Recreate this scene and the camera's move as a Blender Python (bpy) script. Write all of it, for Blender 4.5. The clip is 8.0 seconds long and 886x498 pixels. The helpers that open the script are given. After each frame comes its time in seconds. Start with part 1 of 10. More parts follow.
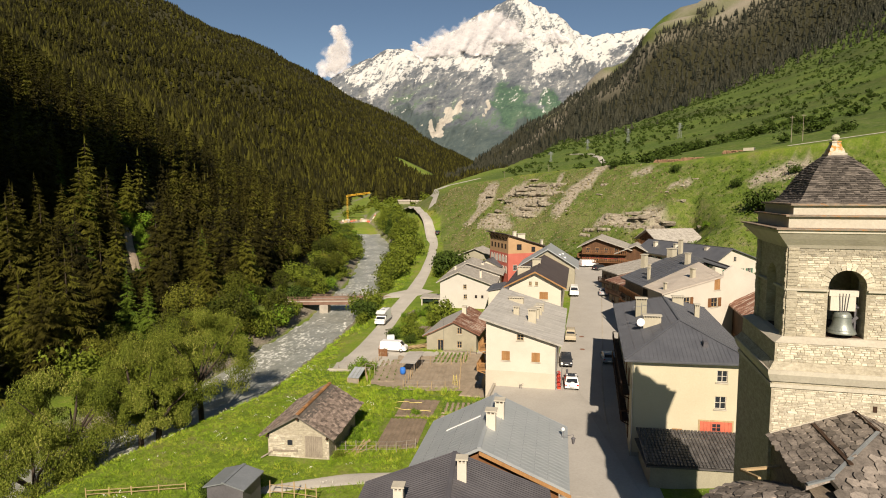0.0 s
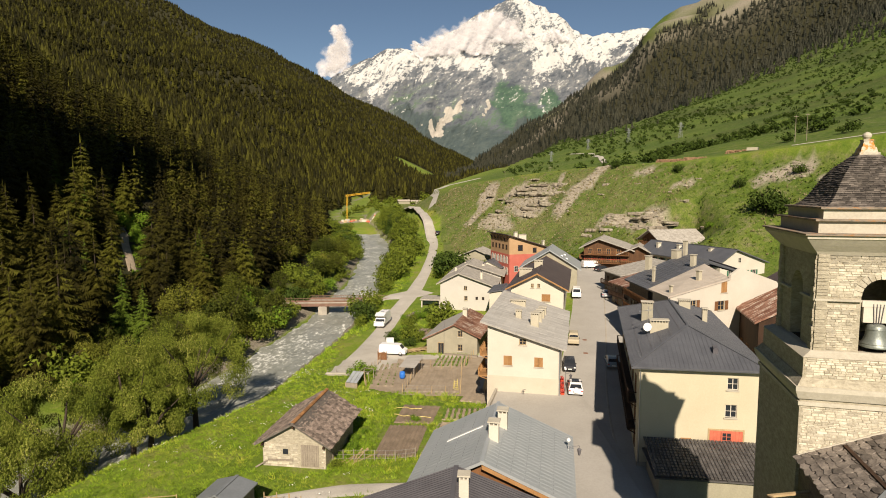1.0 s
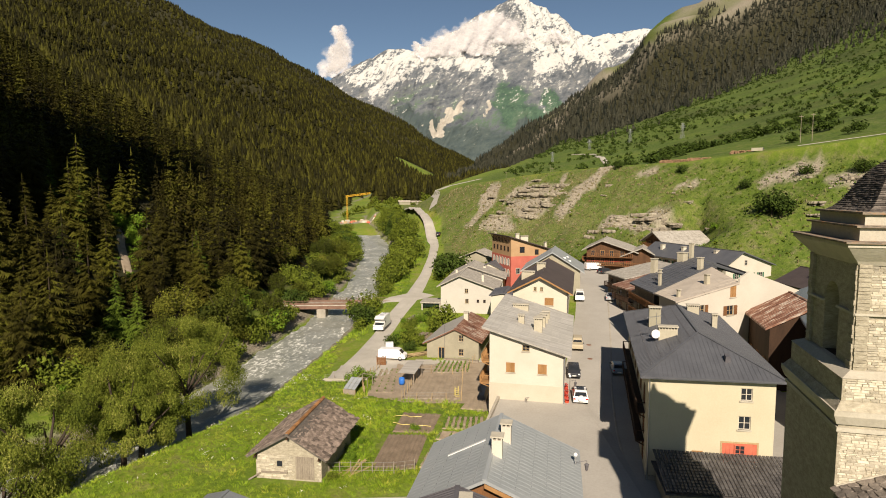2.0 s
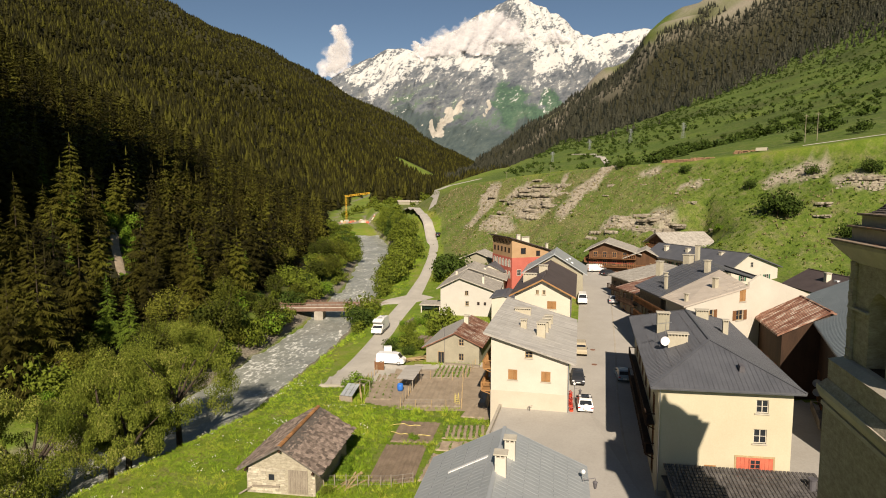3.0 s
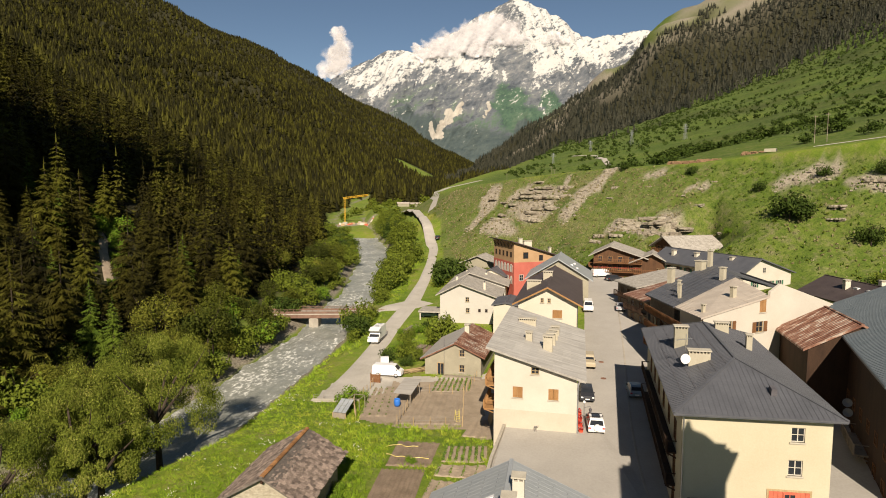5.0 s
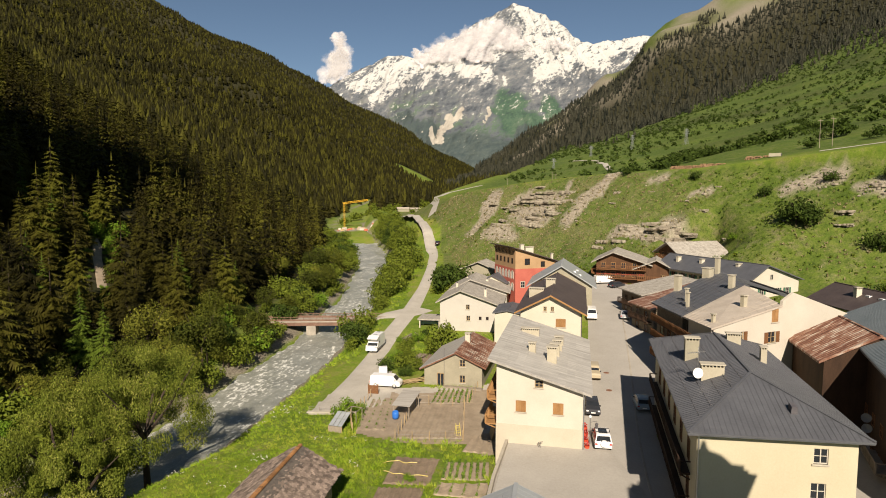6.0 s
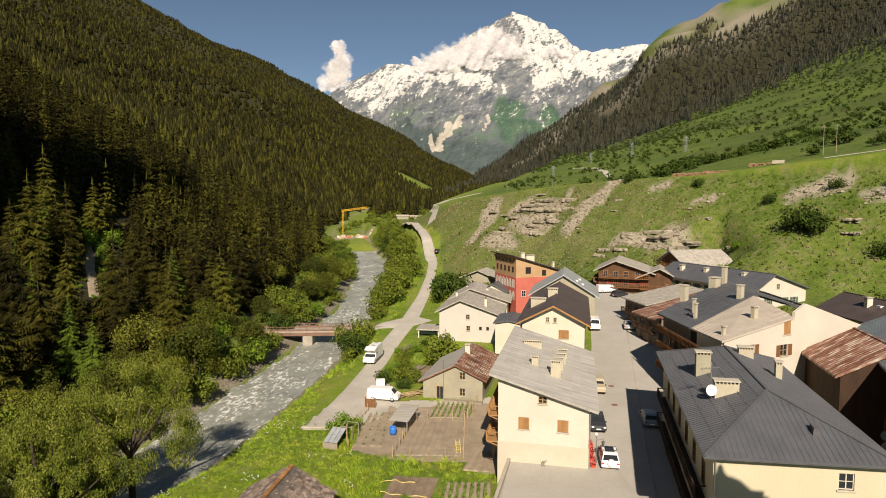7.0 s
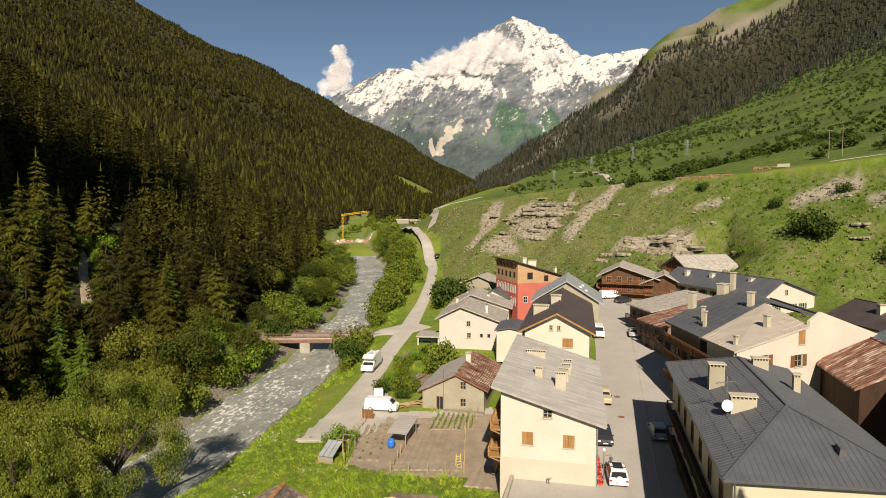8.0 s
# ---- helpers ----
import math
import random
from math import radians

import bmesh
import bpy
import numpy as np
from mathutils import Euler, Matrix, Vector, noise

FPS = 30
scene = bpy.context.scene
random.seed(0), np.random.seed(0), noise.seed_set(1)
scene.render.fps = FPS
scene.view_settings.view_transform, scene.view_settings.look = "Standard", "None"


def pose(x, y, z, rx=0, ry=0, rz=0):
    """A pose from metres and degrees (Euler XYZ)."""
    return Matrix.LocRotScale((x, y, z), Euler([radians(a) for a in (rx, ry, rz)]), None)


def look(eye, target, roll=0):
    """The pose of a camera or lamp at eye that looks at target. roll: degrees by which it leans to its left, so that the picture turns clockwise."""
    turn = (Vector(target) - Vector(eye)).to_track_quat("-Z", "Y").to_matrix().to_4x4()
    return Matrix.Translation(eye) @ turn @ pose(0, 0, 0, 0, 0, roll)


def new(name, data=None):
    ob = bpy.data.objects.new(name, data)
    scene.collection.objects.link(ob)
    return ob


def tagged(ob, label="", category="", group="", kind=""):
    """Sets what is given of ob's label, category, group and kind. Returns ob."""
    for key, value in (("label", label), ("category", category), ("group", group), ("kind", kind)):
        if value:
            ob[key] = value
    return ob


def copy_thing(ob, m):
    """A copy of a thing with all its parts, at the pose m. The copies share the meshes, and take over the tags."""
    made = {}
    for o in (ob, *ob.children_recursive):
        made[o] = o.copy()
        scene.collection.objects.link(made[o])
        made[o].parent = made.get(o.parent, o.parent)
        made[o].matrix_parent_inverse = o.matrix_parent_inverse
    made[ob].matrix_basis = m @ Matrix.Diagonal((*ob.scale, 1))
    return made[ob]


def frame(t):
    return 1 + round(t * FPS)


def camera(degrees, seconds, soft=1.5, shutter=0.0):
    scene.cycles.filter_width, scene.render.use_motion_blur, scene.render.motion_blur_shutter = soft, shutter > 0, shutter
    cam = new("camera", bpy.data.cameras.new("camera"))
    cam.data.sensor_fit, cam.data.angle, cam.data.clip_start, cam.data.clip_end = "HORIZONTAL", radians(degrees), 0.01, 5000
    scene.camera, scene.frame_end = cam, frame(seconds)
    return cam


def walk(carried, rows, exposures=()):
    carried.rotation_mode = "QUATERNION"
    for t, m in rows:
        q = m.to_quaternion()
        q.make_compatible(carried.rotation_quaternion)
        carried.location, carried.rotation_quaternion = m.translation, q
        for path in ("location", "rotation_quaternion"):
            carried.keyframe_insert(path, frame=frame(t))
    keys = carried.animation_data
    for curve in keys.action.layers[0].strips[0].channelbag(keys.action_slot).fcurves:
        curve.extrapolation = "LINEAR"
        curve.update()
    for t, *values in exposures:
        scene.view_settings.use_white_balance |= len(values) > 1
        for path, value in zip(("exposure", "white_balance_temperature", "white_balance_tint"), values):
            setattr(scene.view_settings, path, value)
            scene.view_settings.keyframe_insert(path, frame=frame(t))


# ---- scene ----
cam = camera(73.6, 8.0, soft=1.0)
PATH = [
    (0, (0.516, -1.595, 26.32), (0.516, 0.396, 26.128), -0.1),
    (0.5, (0.492, -0.672, 26.371), (0.492, 1.319, 26.179), -0.1),
    (1, (0.459, 0.443, 26.435), (0.459, 2.433, 26.242), -0.1),
    (1.5, (0.477, 1.586, 26.484), (0.475, 3.577, 26.293), -0.1),
    (3, (0.431, 5.559, 26.629), (0.43, 7.55, 26.437), -0.0),
    (3.5, (0.43, 6.857, 26.67), (0.429, 8.848, 26.478), -0.0),
    (4, (0.393, 8.196, 26.738), (0.392, 10.187, 26.546), -0.0),
    (4.5, (0.418, 9.431, 26.789), (0.418, 11.422, 26.598), 0.0),
    (6, (0.494, 13.411, 26.885), (0.493, 15.403, 26.715), 0.0),
    (6.5, (0.497, 14.67, 26.892), (0.497, 16.664, 26.733), 0.0),
    (7, (0.503, 16.027, 26.903), (0.504, 18.022, 26.758), 0.0),
    (7.5, (0.53, 17.352, 26.909), (0.53, 19.347, 26.775), 0.0),
    (8, (0.546, 18.759, 26.922), (0.546, 20.755, 26.791), 0.0),
]
walk(cam, [(t, look(eye, aim, roll)) for t, eye, aim, roll in PATH], [(0, 0.5, 7050, 16), (8, 0.5, 7050, 16)])

# ---- light ----
SUN_FROM = Vector((-0.02, -1.0, 0.69)).normalized()
sun_data = bpy.data.lights.new("sun", "SUN")
sun_data.energy, sun_data.angle, sun_data.color = 5.0, radians(0.5), (1.0, 0.93, 0.80)
sun = new("sun", sun_data)
sun.matrix_world = look((0, 0, 400), Vector((0, 0, 400)) - SUN_FROM)
world = bpy.data.worlds.new("sky")
scene.world = world
world.use_nodes = True
wn = world.node_tree.nodes
sky = wn.new("ShaderNodeTexSky")
sky.sky_type, sky.sun_disc = "NISHITA", False
sky.sun_elevation = math.asin(SUN_FROM.z)
sky.sun_rotation = math.atan2(SUN_FROM.x, SUN_FROM.y)
sky.altitude, sky.air_density, sky.dust_density = 5000, 1.3, 0.1
wn["Background"].inputs["Strength"].default_value = 0.05
tint = wn.new("ShaderNodeMix")
tint.data_type, tint.blend_type = "RGBA", "MULTIPLY"
tint.inputs[0].default_value = 1.0
tint.inputs[7].default_value = (1.0, 1.10, 1.05, 1)
world.node_tree.links.new(sky.outputs["Color"], tint.inputs[6])
world.node_tree.links.new(tint.outputs[2], wn["Background"].inputs["Color"])

# ---- materials ----
def nodes_of(name, rough=0.8, metal=0.0):
    m = bpy.data.materials.new(name)
    m.use_nodes = True
    nt = m.node_tree
    b = nt.nodes["Principled BSDF"]
    b.inputs["Roughness"].default_value = rough
    b.inputs["Metallic"].default_value = metal
    b.inputs["Specular IOR Level"].default_value = 0.3
    return m, nt, b


def add(nt, kind, **values):
    n = nt.nodes.new(kind)
    for k, v in values.items():
        n.inputs[k].default_value = v
    return n


def ramp(nt, fac, stops):
    r = nt.nodes.new("ShaderNodeValToRGB")
    e = r.color_ramp.elements
    while len(e) < len(stops):
        e.new(0.5)
    for el, (p, c) in zip(e, stops):
        el.position, el.color = p, (*c, 1)
    nt.links.new(fac, r.inputs[0])
    return r.outputs[0]


def mix(nt, fac, a, b, mode="MIX"):
    n = nt.nodes.new("ShaderNodeMix")
    n.data_type, n.blend_type = "RGBA", mode
    for sock, v in ((n.inputs[0], fac), (n.inputs[6], a), (n.inputs[7], b)):
        if isinstance(v, bpy.types.NodeSocket):
            nt.links.new(v, sock)
        elif isinstance(v, (int, float)):
            sock.default_value = v
        else:
            sock.default_value = (*v, 1)
    return n.outputs[2]


def coords(nt, which="Object", scale=(1, 1, 1)):
    c = nt.nodes.new("ShaderNodeTexCoord")
    mp = nt.nodes.new("ShaderNodeMapping")
    mp.inputs["Scale"].default_value = scale
    nt.links.new(c.outputs[which], mp.inputs[0])
    return mp.outputs[0]


def world_pos(nt, scale=(1, 1, 1), tilt=None):
    """The place in the world, stretched; with a tilt, stretched along axes that lean sideways by so many degrees."""
    g = nt.nodes.new("ShaderNodeNewGeometry")
    mp = nt.nodes.new("ShaderNodeMapping")
    if tilt is not None:
        mp.vector_type = "TEXTURE"
        mp.inputs["Rotation"].default_value = (0, radians(tilt), 0)
        scale = [1 / q for q in scale]
    mp.inputs["Scale"].default_value = scale
    nt.links.new(g.outputs["Position"], mp.inputs[0])
    return mp.outputs[0]


def noise_tex(nt, vec, scale, detail=4, rough=0.6):
    n = add(nt, "ShaderNodeTexNoise", Scale=scale, Detail=detail, Roughness=rough)
    nt.links.new(vec, n.inputs["Vector"])
    return n.outputs["Fac"]


def bump(nt, b, height, strength=0.4, dist=0.05):
    n = add(nt, "ShaderNodeBump", Strength=strength, Distance=dist)
    nt.links.new(height, n.inputs["Height"])
    nt.links.new(n.outputs[0], b.inputs["Normal"])


def surface(name, dark, light, rough=0.85, metal=0.0, scale=1.0, fine=14.0, stretch=(1, 1, 1), bumps=0.3, dist=0.03,
            per_object=0.0, per_island=0.0, lo=0.32, hi=0.68):
    """Two scales of variation between two colours, with a fine relief."""
    m, nt, b = nodes_of(name, rough, metal)
    v = world_pos(nt, stretch)
    big, small = noise_tex(nt, v, scale, 5), noise_tex(nt, v, fine, 5, 0.7)
    both = mix(nt, 0.45, big, small)
    col = ramp(nt, both, [(lo, dark), (hi, light)])
    for amount, kind, sock in ((per_object, "ShaderNodeObjectInfo", "Random"), (per_island, "ShaderNodeNewGeometry", "Random Per Island")):
        if amount:
            g = nt.nodes.new(kind)
            mr = add(nt, "ShaderNodeMapRange")
            mr.inputs["To Min"].default_value, mr.inputs["To Max"].default_value = 1 - amount, 1 + amount
            nt.links.new(g.outputs[sock], mr.inputs["Value"])
            col = mix(nt, 1.0, col, mr.outputs[0], "MULTIPLY")
    nt.links.new(col, b.inputs["Base Color"])
    bump(nt, b, small, bumps, dist)
    return m


M = {}
M["white_plaster"] = surface("white_plaster", (0.48, 0.435, 0.355), (0.575, 0.535, 0.45), scale=0.35, fine=9)
M["cream_plaster"] = surface("cream_plaster", (0.50, 0.455, 0.355), (0.60, 0.555, 0.45), scale=0.35, fine=9)
M["pale_plaster"] = surface("pale_plaster", (0.43, 0.405, 0.350), (0.52, 0.495, 0.435), scale=0.35, fine=9)
M["chimney_plaster"] = surface("chimney_plaster", (0.34, 0.305, 0.22), (0.46, 0.42, 0.32), scale=0.8, fine=9)
M["dull_plaster"] = surface("dull_plaster", (0.43, 0.385, 0.295), (0.52, 0.475, 0.38), scale=0.4, fine=9)
M["yellow_plaster"] = surface("yellow_plaster", (0.46, 0.41, 0.285), (0.54, 0.49, 0.35), scale=0.3, fine=8)
M["grey_plaster"] = surface("grey_plaster", (0.24, 0.22, 0.16), (0.36, 0.33, 0.24), scale=0.5, fine=8)
M["red_plaster"] = surface("red_plaster", (0.40, 0.100, 0.072), (0.50, 0.145, 0.105), scale=0.5, fine=8)
M["ochre_plaster"] = surface("ochre_plaster", (0.36, 0.225, 0.115), (0.46, 0.30, 0.165), scale=0.5, fine=8)
M["rubble_wall"] = surface("rubble_wall", (0.22, 0.19, 0.135), (0.50, 0.45, 0.34), scale=2.6, fine=8, stretch=(1, 1, 2.2), bumps=0.7, dist=0.06)
# These walls stand in shade, and the dark is put into the stone colour.
M["shaded_stone_wall"] = surface("shaded_stone_wall", (0.10, 0.08, 0.06), (0.25, 0.20, 0.14), scale=1.5, fine=6, stretch=(1, 1, 2), bumps=0.6, dist=0.06)
M["wood"] = surface("wood", (0.10, 0.045, 0.018), (0.24, 0.11, 0.045), scale=1.2, fine=18, stretch=(1, 1, 0.25))
# Shade on the barn and house walls is put into this dark wood.
M["shaded_dark_wood"] = surface("shaded_dark_wood", (0.022, 0.012, 0.007), (0.065, 0.034, 0.018), scale=1.2, fine=18, stretch=(1, 1, 0.25))
M["chalet_wood"] = surface("chalet_wood", (0.055, 0.027, 0.013), (0.145, 0.072, 0.034), scale=1.2, fine=18, stretch=(1, 1, 0.25))
M["pale_wood"] = surface("pale_wood", (0.30, 0.21, 0.11), (0.50, 0.37, 0.20), scale=1.5, fine=14, stretch=(1, 1, 0.3))
M["grey_wood"] = surface("grey_wood", (0.16, 0.13, 0.10), (0.36, 0.31, 0.24), scale=1.5, fine=14, stretch=(1, 1, 0.3))
M["orange_wood"] = surface("orange_wood", (0.25, 0.125, 0.045), (0.40, 0.22, 0.09), scale=1.5, fine=14, stretch=(1, 1, 0.3))
M["red_paint"] = surface("red_paint", (0.45, 0.10, 0.06), (0.58, 0.17, 0.10), scale=1.5, fine=14)
M["slate_metal"] = surface("slate_metal", (0.072, 0.075, 0.083), (0.115, 0.119, 0.129), rough=0.5, scale=0.5, fine=5, bumps=0.08)
M["dark_metal"] = surface("dark_metal", (0.075, 0.071, 0.077), (0.128, 0.122, 0.128), rough=0.5, scale=0.5, fine=5, bumps=0.08)
M["grey_metal"] = surface("grey_metal", (0.17, 0.185, 0.19), (0.25, 0.265, 0.27), rough=0.45, metal=0.2, scale=0.5, fine=5, bumps=0.08)
M["silver_roof"] = surface("silver_roof", (0.31, 0.335, 0.34), (0.39, 0.41, 0.41), rough=0.45, metal=0.2, scale=0.5, fine=5, bumps=0.06)
M["blue_metal"] = surface("blue_metal", (0.080, 0.100, 0.112), (0.125, 0.148, 0.160), rough=0.45, scale=0.5, fine=5, bumps=0.08)
M["pale_roof"] = surface("pale_roof", (0.23, 0.212, 0.18), (0.47, 0.445, 0.40), rough=0.7, scale=0.8, fine=3, stretch=(0.14, 2.2, 0.14), bumps=0.1)
M["brown_roof"] = surface("brown_roof", (0.055, 0.042, 0.040), (0.10, 0.078, 0.072), rough=0.6, scale=0.5, fine=5, bumps=0.1)
M["tan_roof"] = surface("tan_roof", (0.38, 0.325, 0.262), (0.53, 0.465, 0.385), rough=0.7, scale=0.5, fine=5, bumps=0.1)
M["rust_roof"], nt, shader = nodes_of("rust_roof", 0.65, 0.1)
streak = mix(nt, 0.45, noise_tex(nt, world_pos(nt, (0.10, 2.2, 0.10)), 1.0, 5, 0.7), noise_tex(nt, world_pos(nt, (0.5, 1.5, 1)), 1.2, 5))
nt.links.new(ramp(nt, streak, [(0.34, (0.085, 0.036, 0.025)), (0.47, (0.20, 0.092, 0.058)), (0.53, (0.30, 0.175, 0.12)), (0.59, (0.46, 0.39, 0.32))]), shader.inputs["Base Color"])
bump(nt, shader, streak, 0.2, 0.03)
M["stone_roof"] = surface("stone_roof", (0.19, 0.172, 0.145), (0.49, 0.455, 0.39), rough=0.9, scale=1.2, fine=4, bumps=0.6, dist=0.06)
M["lauze"] = surface("lauze", (0.060, 0.051, 0.044), (0.26, 0.222, 0.185), rough=0.85, scale=1.5, fine=9, bumps=0.5, per_object=0.45, per_island=0.5)
M["cut_stone"] = surface("cut_stone", (0.35, 0.315, 0.245), (0.53, 0.49, 0.395), scale=0.8, fine=9)
M["glass"] = surface("glass", (0.015, 0.018, 0.022), (0.03, 0.034, 0.04), rough=0.08)
M["asphalt"] = surface("asphalt", (0.31, 0.29, 0.253), (0.42, 0.395, 0.35), scale=0.15, fine=4, bumps=0.15)
M["gravel"] = surface("gravel", (0.33, 0.305, 0.255), (0.50, 0.465, 0.40), scale=0.25, fine=5, bumps=0.3)
M["soil"] = surface("soil", (0.22, 0.170, 0.115), (0.40, 0.325, 0.235), scale=0.6, fine=6, bumps=0.6, dist=0.08)

# ---- mesh helpers ----
class Mesh:
    """Collects faces, then becomes one mesh object."""

    def __init__(self):
        self.v, self.f, self.k = [], [], []

    def face(self, *pts, k=0):
        i = len(self.v)
        self.v += [tuple(p) for p in pts]
        self.f.append(tuple(range(i, i + len(pts))))
        self.k.append(k)

    def box(self, x0, y0, z0, x1, y1, z1, k=0):
        p = [(x, y, z) for z in (z0, z1) for y in (y0, y1) for x in (x0, x1)]
        self.hexa(p, k)

    def hexa(self, p, k=0):
        """Eight corners: bottom (x0y0, x1y0, x0y1, x1y1), then top."""
        i = len(self.v)
        self.v += [tuple(q) for q in p]
        for f in ((0, 2, 3, 1), (4, 5, 7, 6), (0, 1, 5, 4), (2, 6, 7, 3), (0, 4, 6, 2), (1, 3, 7, 5)):
            self.f.append(tuple(i + j for j in f))
            self.k.append(k)

    def beam(self, a, b, w, h=None, k=0):
        """A square bar from a to b."""
        a, b = Vector(a), Vector(b)
        h = w if h is None else h
        d = (b - a).normalized()
        s = d.cross(Vector((0, 0, 1)))
        s = Vector((1, 0, 0)) if s.length < 1e-4 else s.normalized()
        n = s.cross(d)
        p = []
        for q in (a, b):
            p += [q - s * w / 2 - n * h / 2, q + s * w / 2 - n * h / 2, q - s * w / 2 + n * h / 2, q + s * w / 2 + n * h / 2]
        self.hexa([p[0], p[1], p[4], p[5], p[2], p[3], p[6], p[7]], k)

    def tube(self, a, b, r0, r1=None, n=8, caps=True, k=0):
        a, b = Vector(a), Vector(b)
        r1 = r0 if r1 is None else r1
        d = (b - a).normalized()
        s = d.cross(Vector((0, 0, 1)))
        s = Vector((1, 0, 0)) if s.length < 1e-4 else s.normalized()
        t = d.cross(s)
        i = len(self.v)
        for q, r in ((a, r0), (b, r1)):
            for j in range(n):
                g = 2 * math.pi * j / n
                self.v.append(tuple(q + (s * math.cos(g) + t * math.sin(g)) * r))
        for j in range(n):
            self.f.append((i + j, i + (j + 1) % n, i + n + (j + 1) % n, i + n + j))
            self.k.append(k)
        if caps:
            self.f += [tuple(i + n + j for j in range(n)), tuple(i + n - 1 - j for j in range(n))]
            self.k += [k, k]

    def lathe(self, profile, centre=(0, 0, 0), n=16, k=0):
        """Rings of (radius, height) about an upright axis."""
        i = len(self.v)
        for r, z in profile:
            for j in range(n):
                g = 2 * math.pi * j / n
                self.v.append((centre[0] + r * math.cos(g), centre[1] + r * math.sin(g), centre[2] + z))
        for q in range(len(profile) - 1):
            for j in range(n):
                a, b = i + q * n + j, i + q * n + (j + 1) % n
                self.f.append((a, b, b + n, a + n))
                self.k.append(k)

    def prism(self, poly, z0, z1, k=0):
        """An upright prism on a plan polygon that runs anticlockwise."""
        n = len(poly)
        self.face(*[(x, y, z1) for x, y in poly], k=k)
        self.face(*[(x, y, z0) for x, y in reversed(poly)], k=k)
        for j in range(n):
            (ax, ay), (bx, by) = poly[j], poly[(j + 1) % n]
            self.face((ax, ay, z0), (bx, by, z0), (bx, by, z1), (ax, ay, z1), k=k)

    def data(self, name, mats, smooth=False):
        me = bpy.data.meshes.new(name)
        me.from_pydata(self.v, [], self.f)
        for m in mats if isinstance(mats, (list, tuple)) else [mats]:
            me.materials.append(m)
        if any(self.k):
            me.polygons.foreach_set("material_index", self.k)
        if smooth:
            me.polygons.foreach_set("use_smooth", [True] * len(me.polygons))
        me.update()
        return me


def part(name, mb, material, parent=None, label="", smooth=False):
    ob = new(name, mb.data(name, material, smooth) if isinstance(mb, Mesh) else mb)
    if parent is not None:
        ob.parent = parent
    return tagged(ob, label)


def thing(name, label, category, m, group="", kind=""):
    ob = new(name)
    ob.matrix_world = m
    ob.empty_display_size = 0.2
    return tagged(ob, label, category, group, kind)


# ---- the lie of the land ----
def smooth(a, b, x):
    t = np.clip((np.asarray(x, float) - a) / (b - a), 0, 1)
    return t * t * (3 - 2 * t)


def lattice(x, y, seed):
    n = np.sin(x * 127.1 + y * 311.7 + seed * 74.7) * 43758.5453
    return n - np.floor(n)


def value_noise(x, y, seed=0):
    xi, yi = np.floor(x), np.floor(y)
    xf, yf = x - xi, y - yi
    u, v = xf * xf * (3 - 2 * xf), yf * yf * (3 - 2 * yf)
    a, b = lattice(xi, yi, seed), lattice(xi + 1, yi, seed)
    c, d = lattice(xi, yi + 1, seed), lattice(xi + 1, yi + 1, seed)
    return (a * (1 - u) + b * u) * (1 - v) + (c * (1 - u) + d * u) * v - 0.5


def fractal(x, y, size, seed=0, octaves=4):
    out, amp, f = 0.0, 1.0, 1.0 / size
    for o in range(octaves):
        out = out + amp * value_noise(x * f, y * f, seed + o)
        amp, f = amp * 0.5, f * 2.03
    return out


def river_x(y):
    return np.interp(y, [-200, 30, 60, 85, 105, 130, 150, 200, 260, 306, 430, 700, 1000, 3000, 4200],
                     [-95, -62, -49, -38, -33, -29, -27, -25, -28, -36, -66, -95, -90, 185, 420])


def river_half(y):
    return np.interp(y, [30, 60, 85, 105, 130, 150, 200, 306, 430, 700], [9, 8, 7.5, 6.2, 6.6, 6, 6.2, 8, 9, 9])


def river_z(y):
    return np.interp(y, [-200, 0, 95, 150, 410, 700, 3500], [-14, -9.5, -6.8, -4.9, 4.2, 14, 140])


def street_x(y):
    return 19.0 + (np.asarray(y, float) - 73) * 0.245


def garden_z(y):
    return np.interp(y, [-200, 0, 45, 60, 75, 95, 106, 125, 140, 165, 200, 250, 280, 320, 420, 700, 3500],
                     [-8, -4, -2.4, -1.9, -2.4, -3.1, -3.0, -2.4, -1.3, 0.5, 3.4, 7.4, 9.5, 11, 13, 20, 150])


def street_z(y):
    return np.interp(y, [-200, 0, 30, 50, 71, 95, 113, 157, 190, 260, 400, 3500], [-4, -1, -0.6, -0.4, 0, 1.6, 2.9, 5.8, 8, 12, 18, 160])


EDGE = [(120, 900, 50), (50, 640, 38), (10, 470, 30), (-7, 385, 25), (-1, 325, 26), (12, 275, 30), (30, 247, 33), (62, 215, 36), (100, 165, 36), (150, 110, 36), (300, -80, 36)]


def rim_of(x, y):
    best, side, rim = np.full(np.shape(x), 1e9), np.zeros(np.shape(x)), np.zeros(np.shape(x))
    for (ax, ay, az), (bx, by, bz) in zip(EDGE, EDGE[1:]):
        dx, dy = bx - ax, by - ay
        t = np.clip(((x - ax) * dx + (y - ay) * dy) / (dx * dx + dy * dy), 0, 1)
        d = np.hypot(x - ax - t * dx, y - ay - t * dy)
        cross = dx * (y - ay) - dy * (x - ax)
        near = d < best
        best = np.where(near, d, best)
        side = np.where(near, np.sign(cross), side)
        rim = np.where(near, az + t * (bz - az), rim)
    return best * side, rim


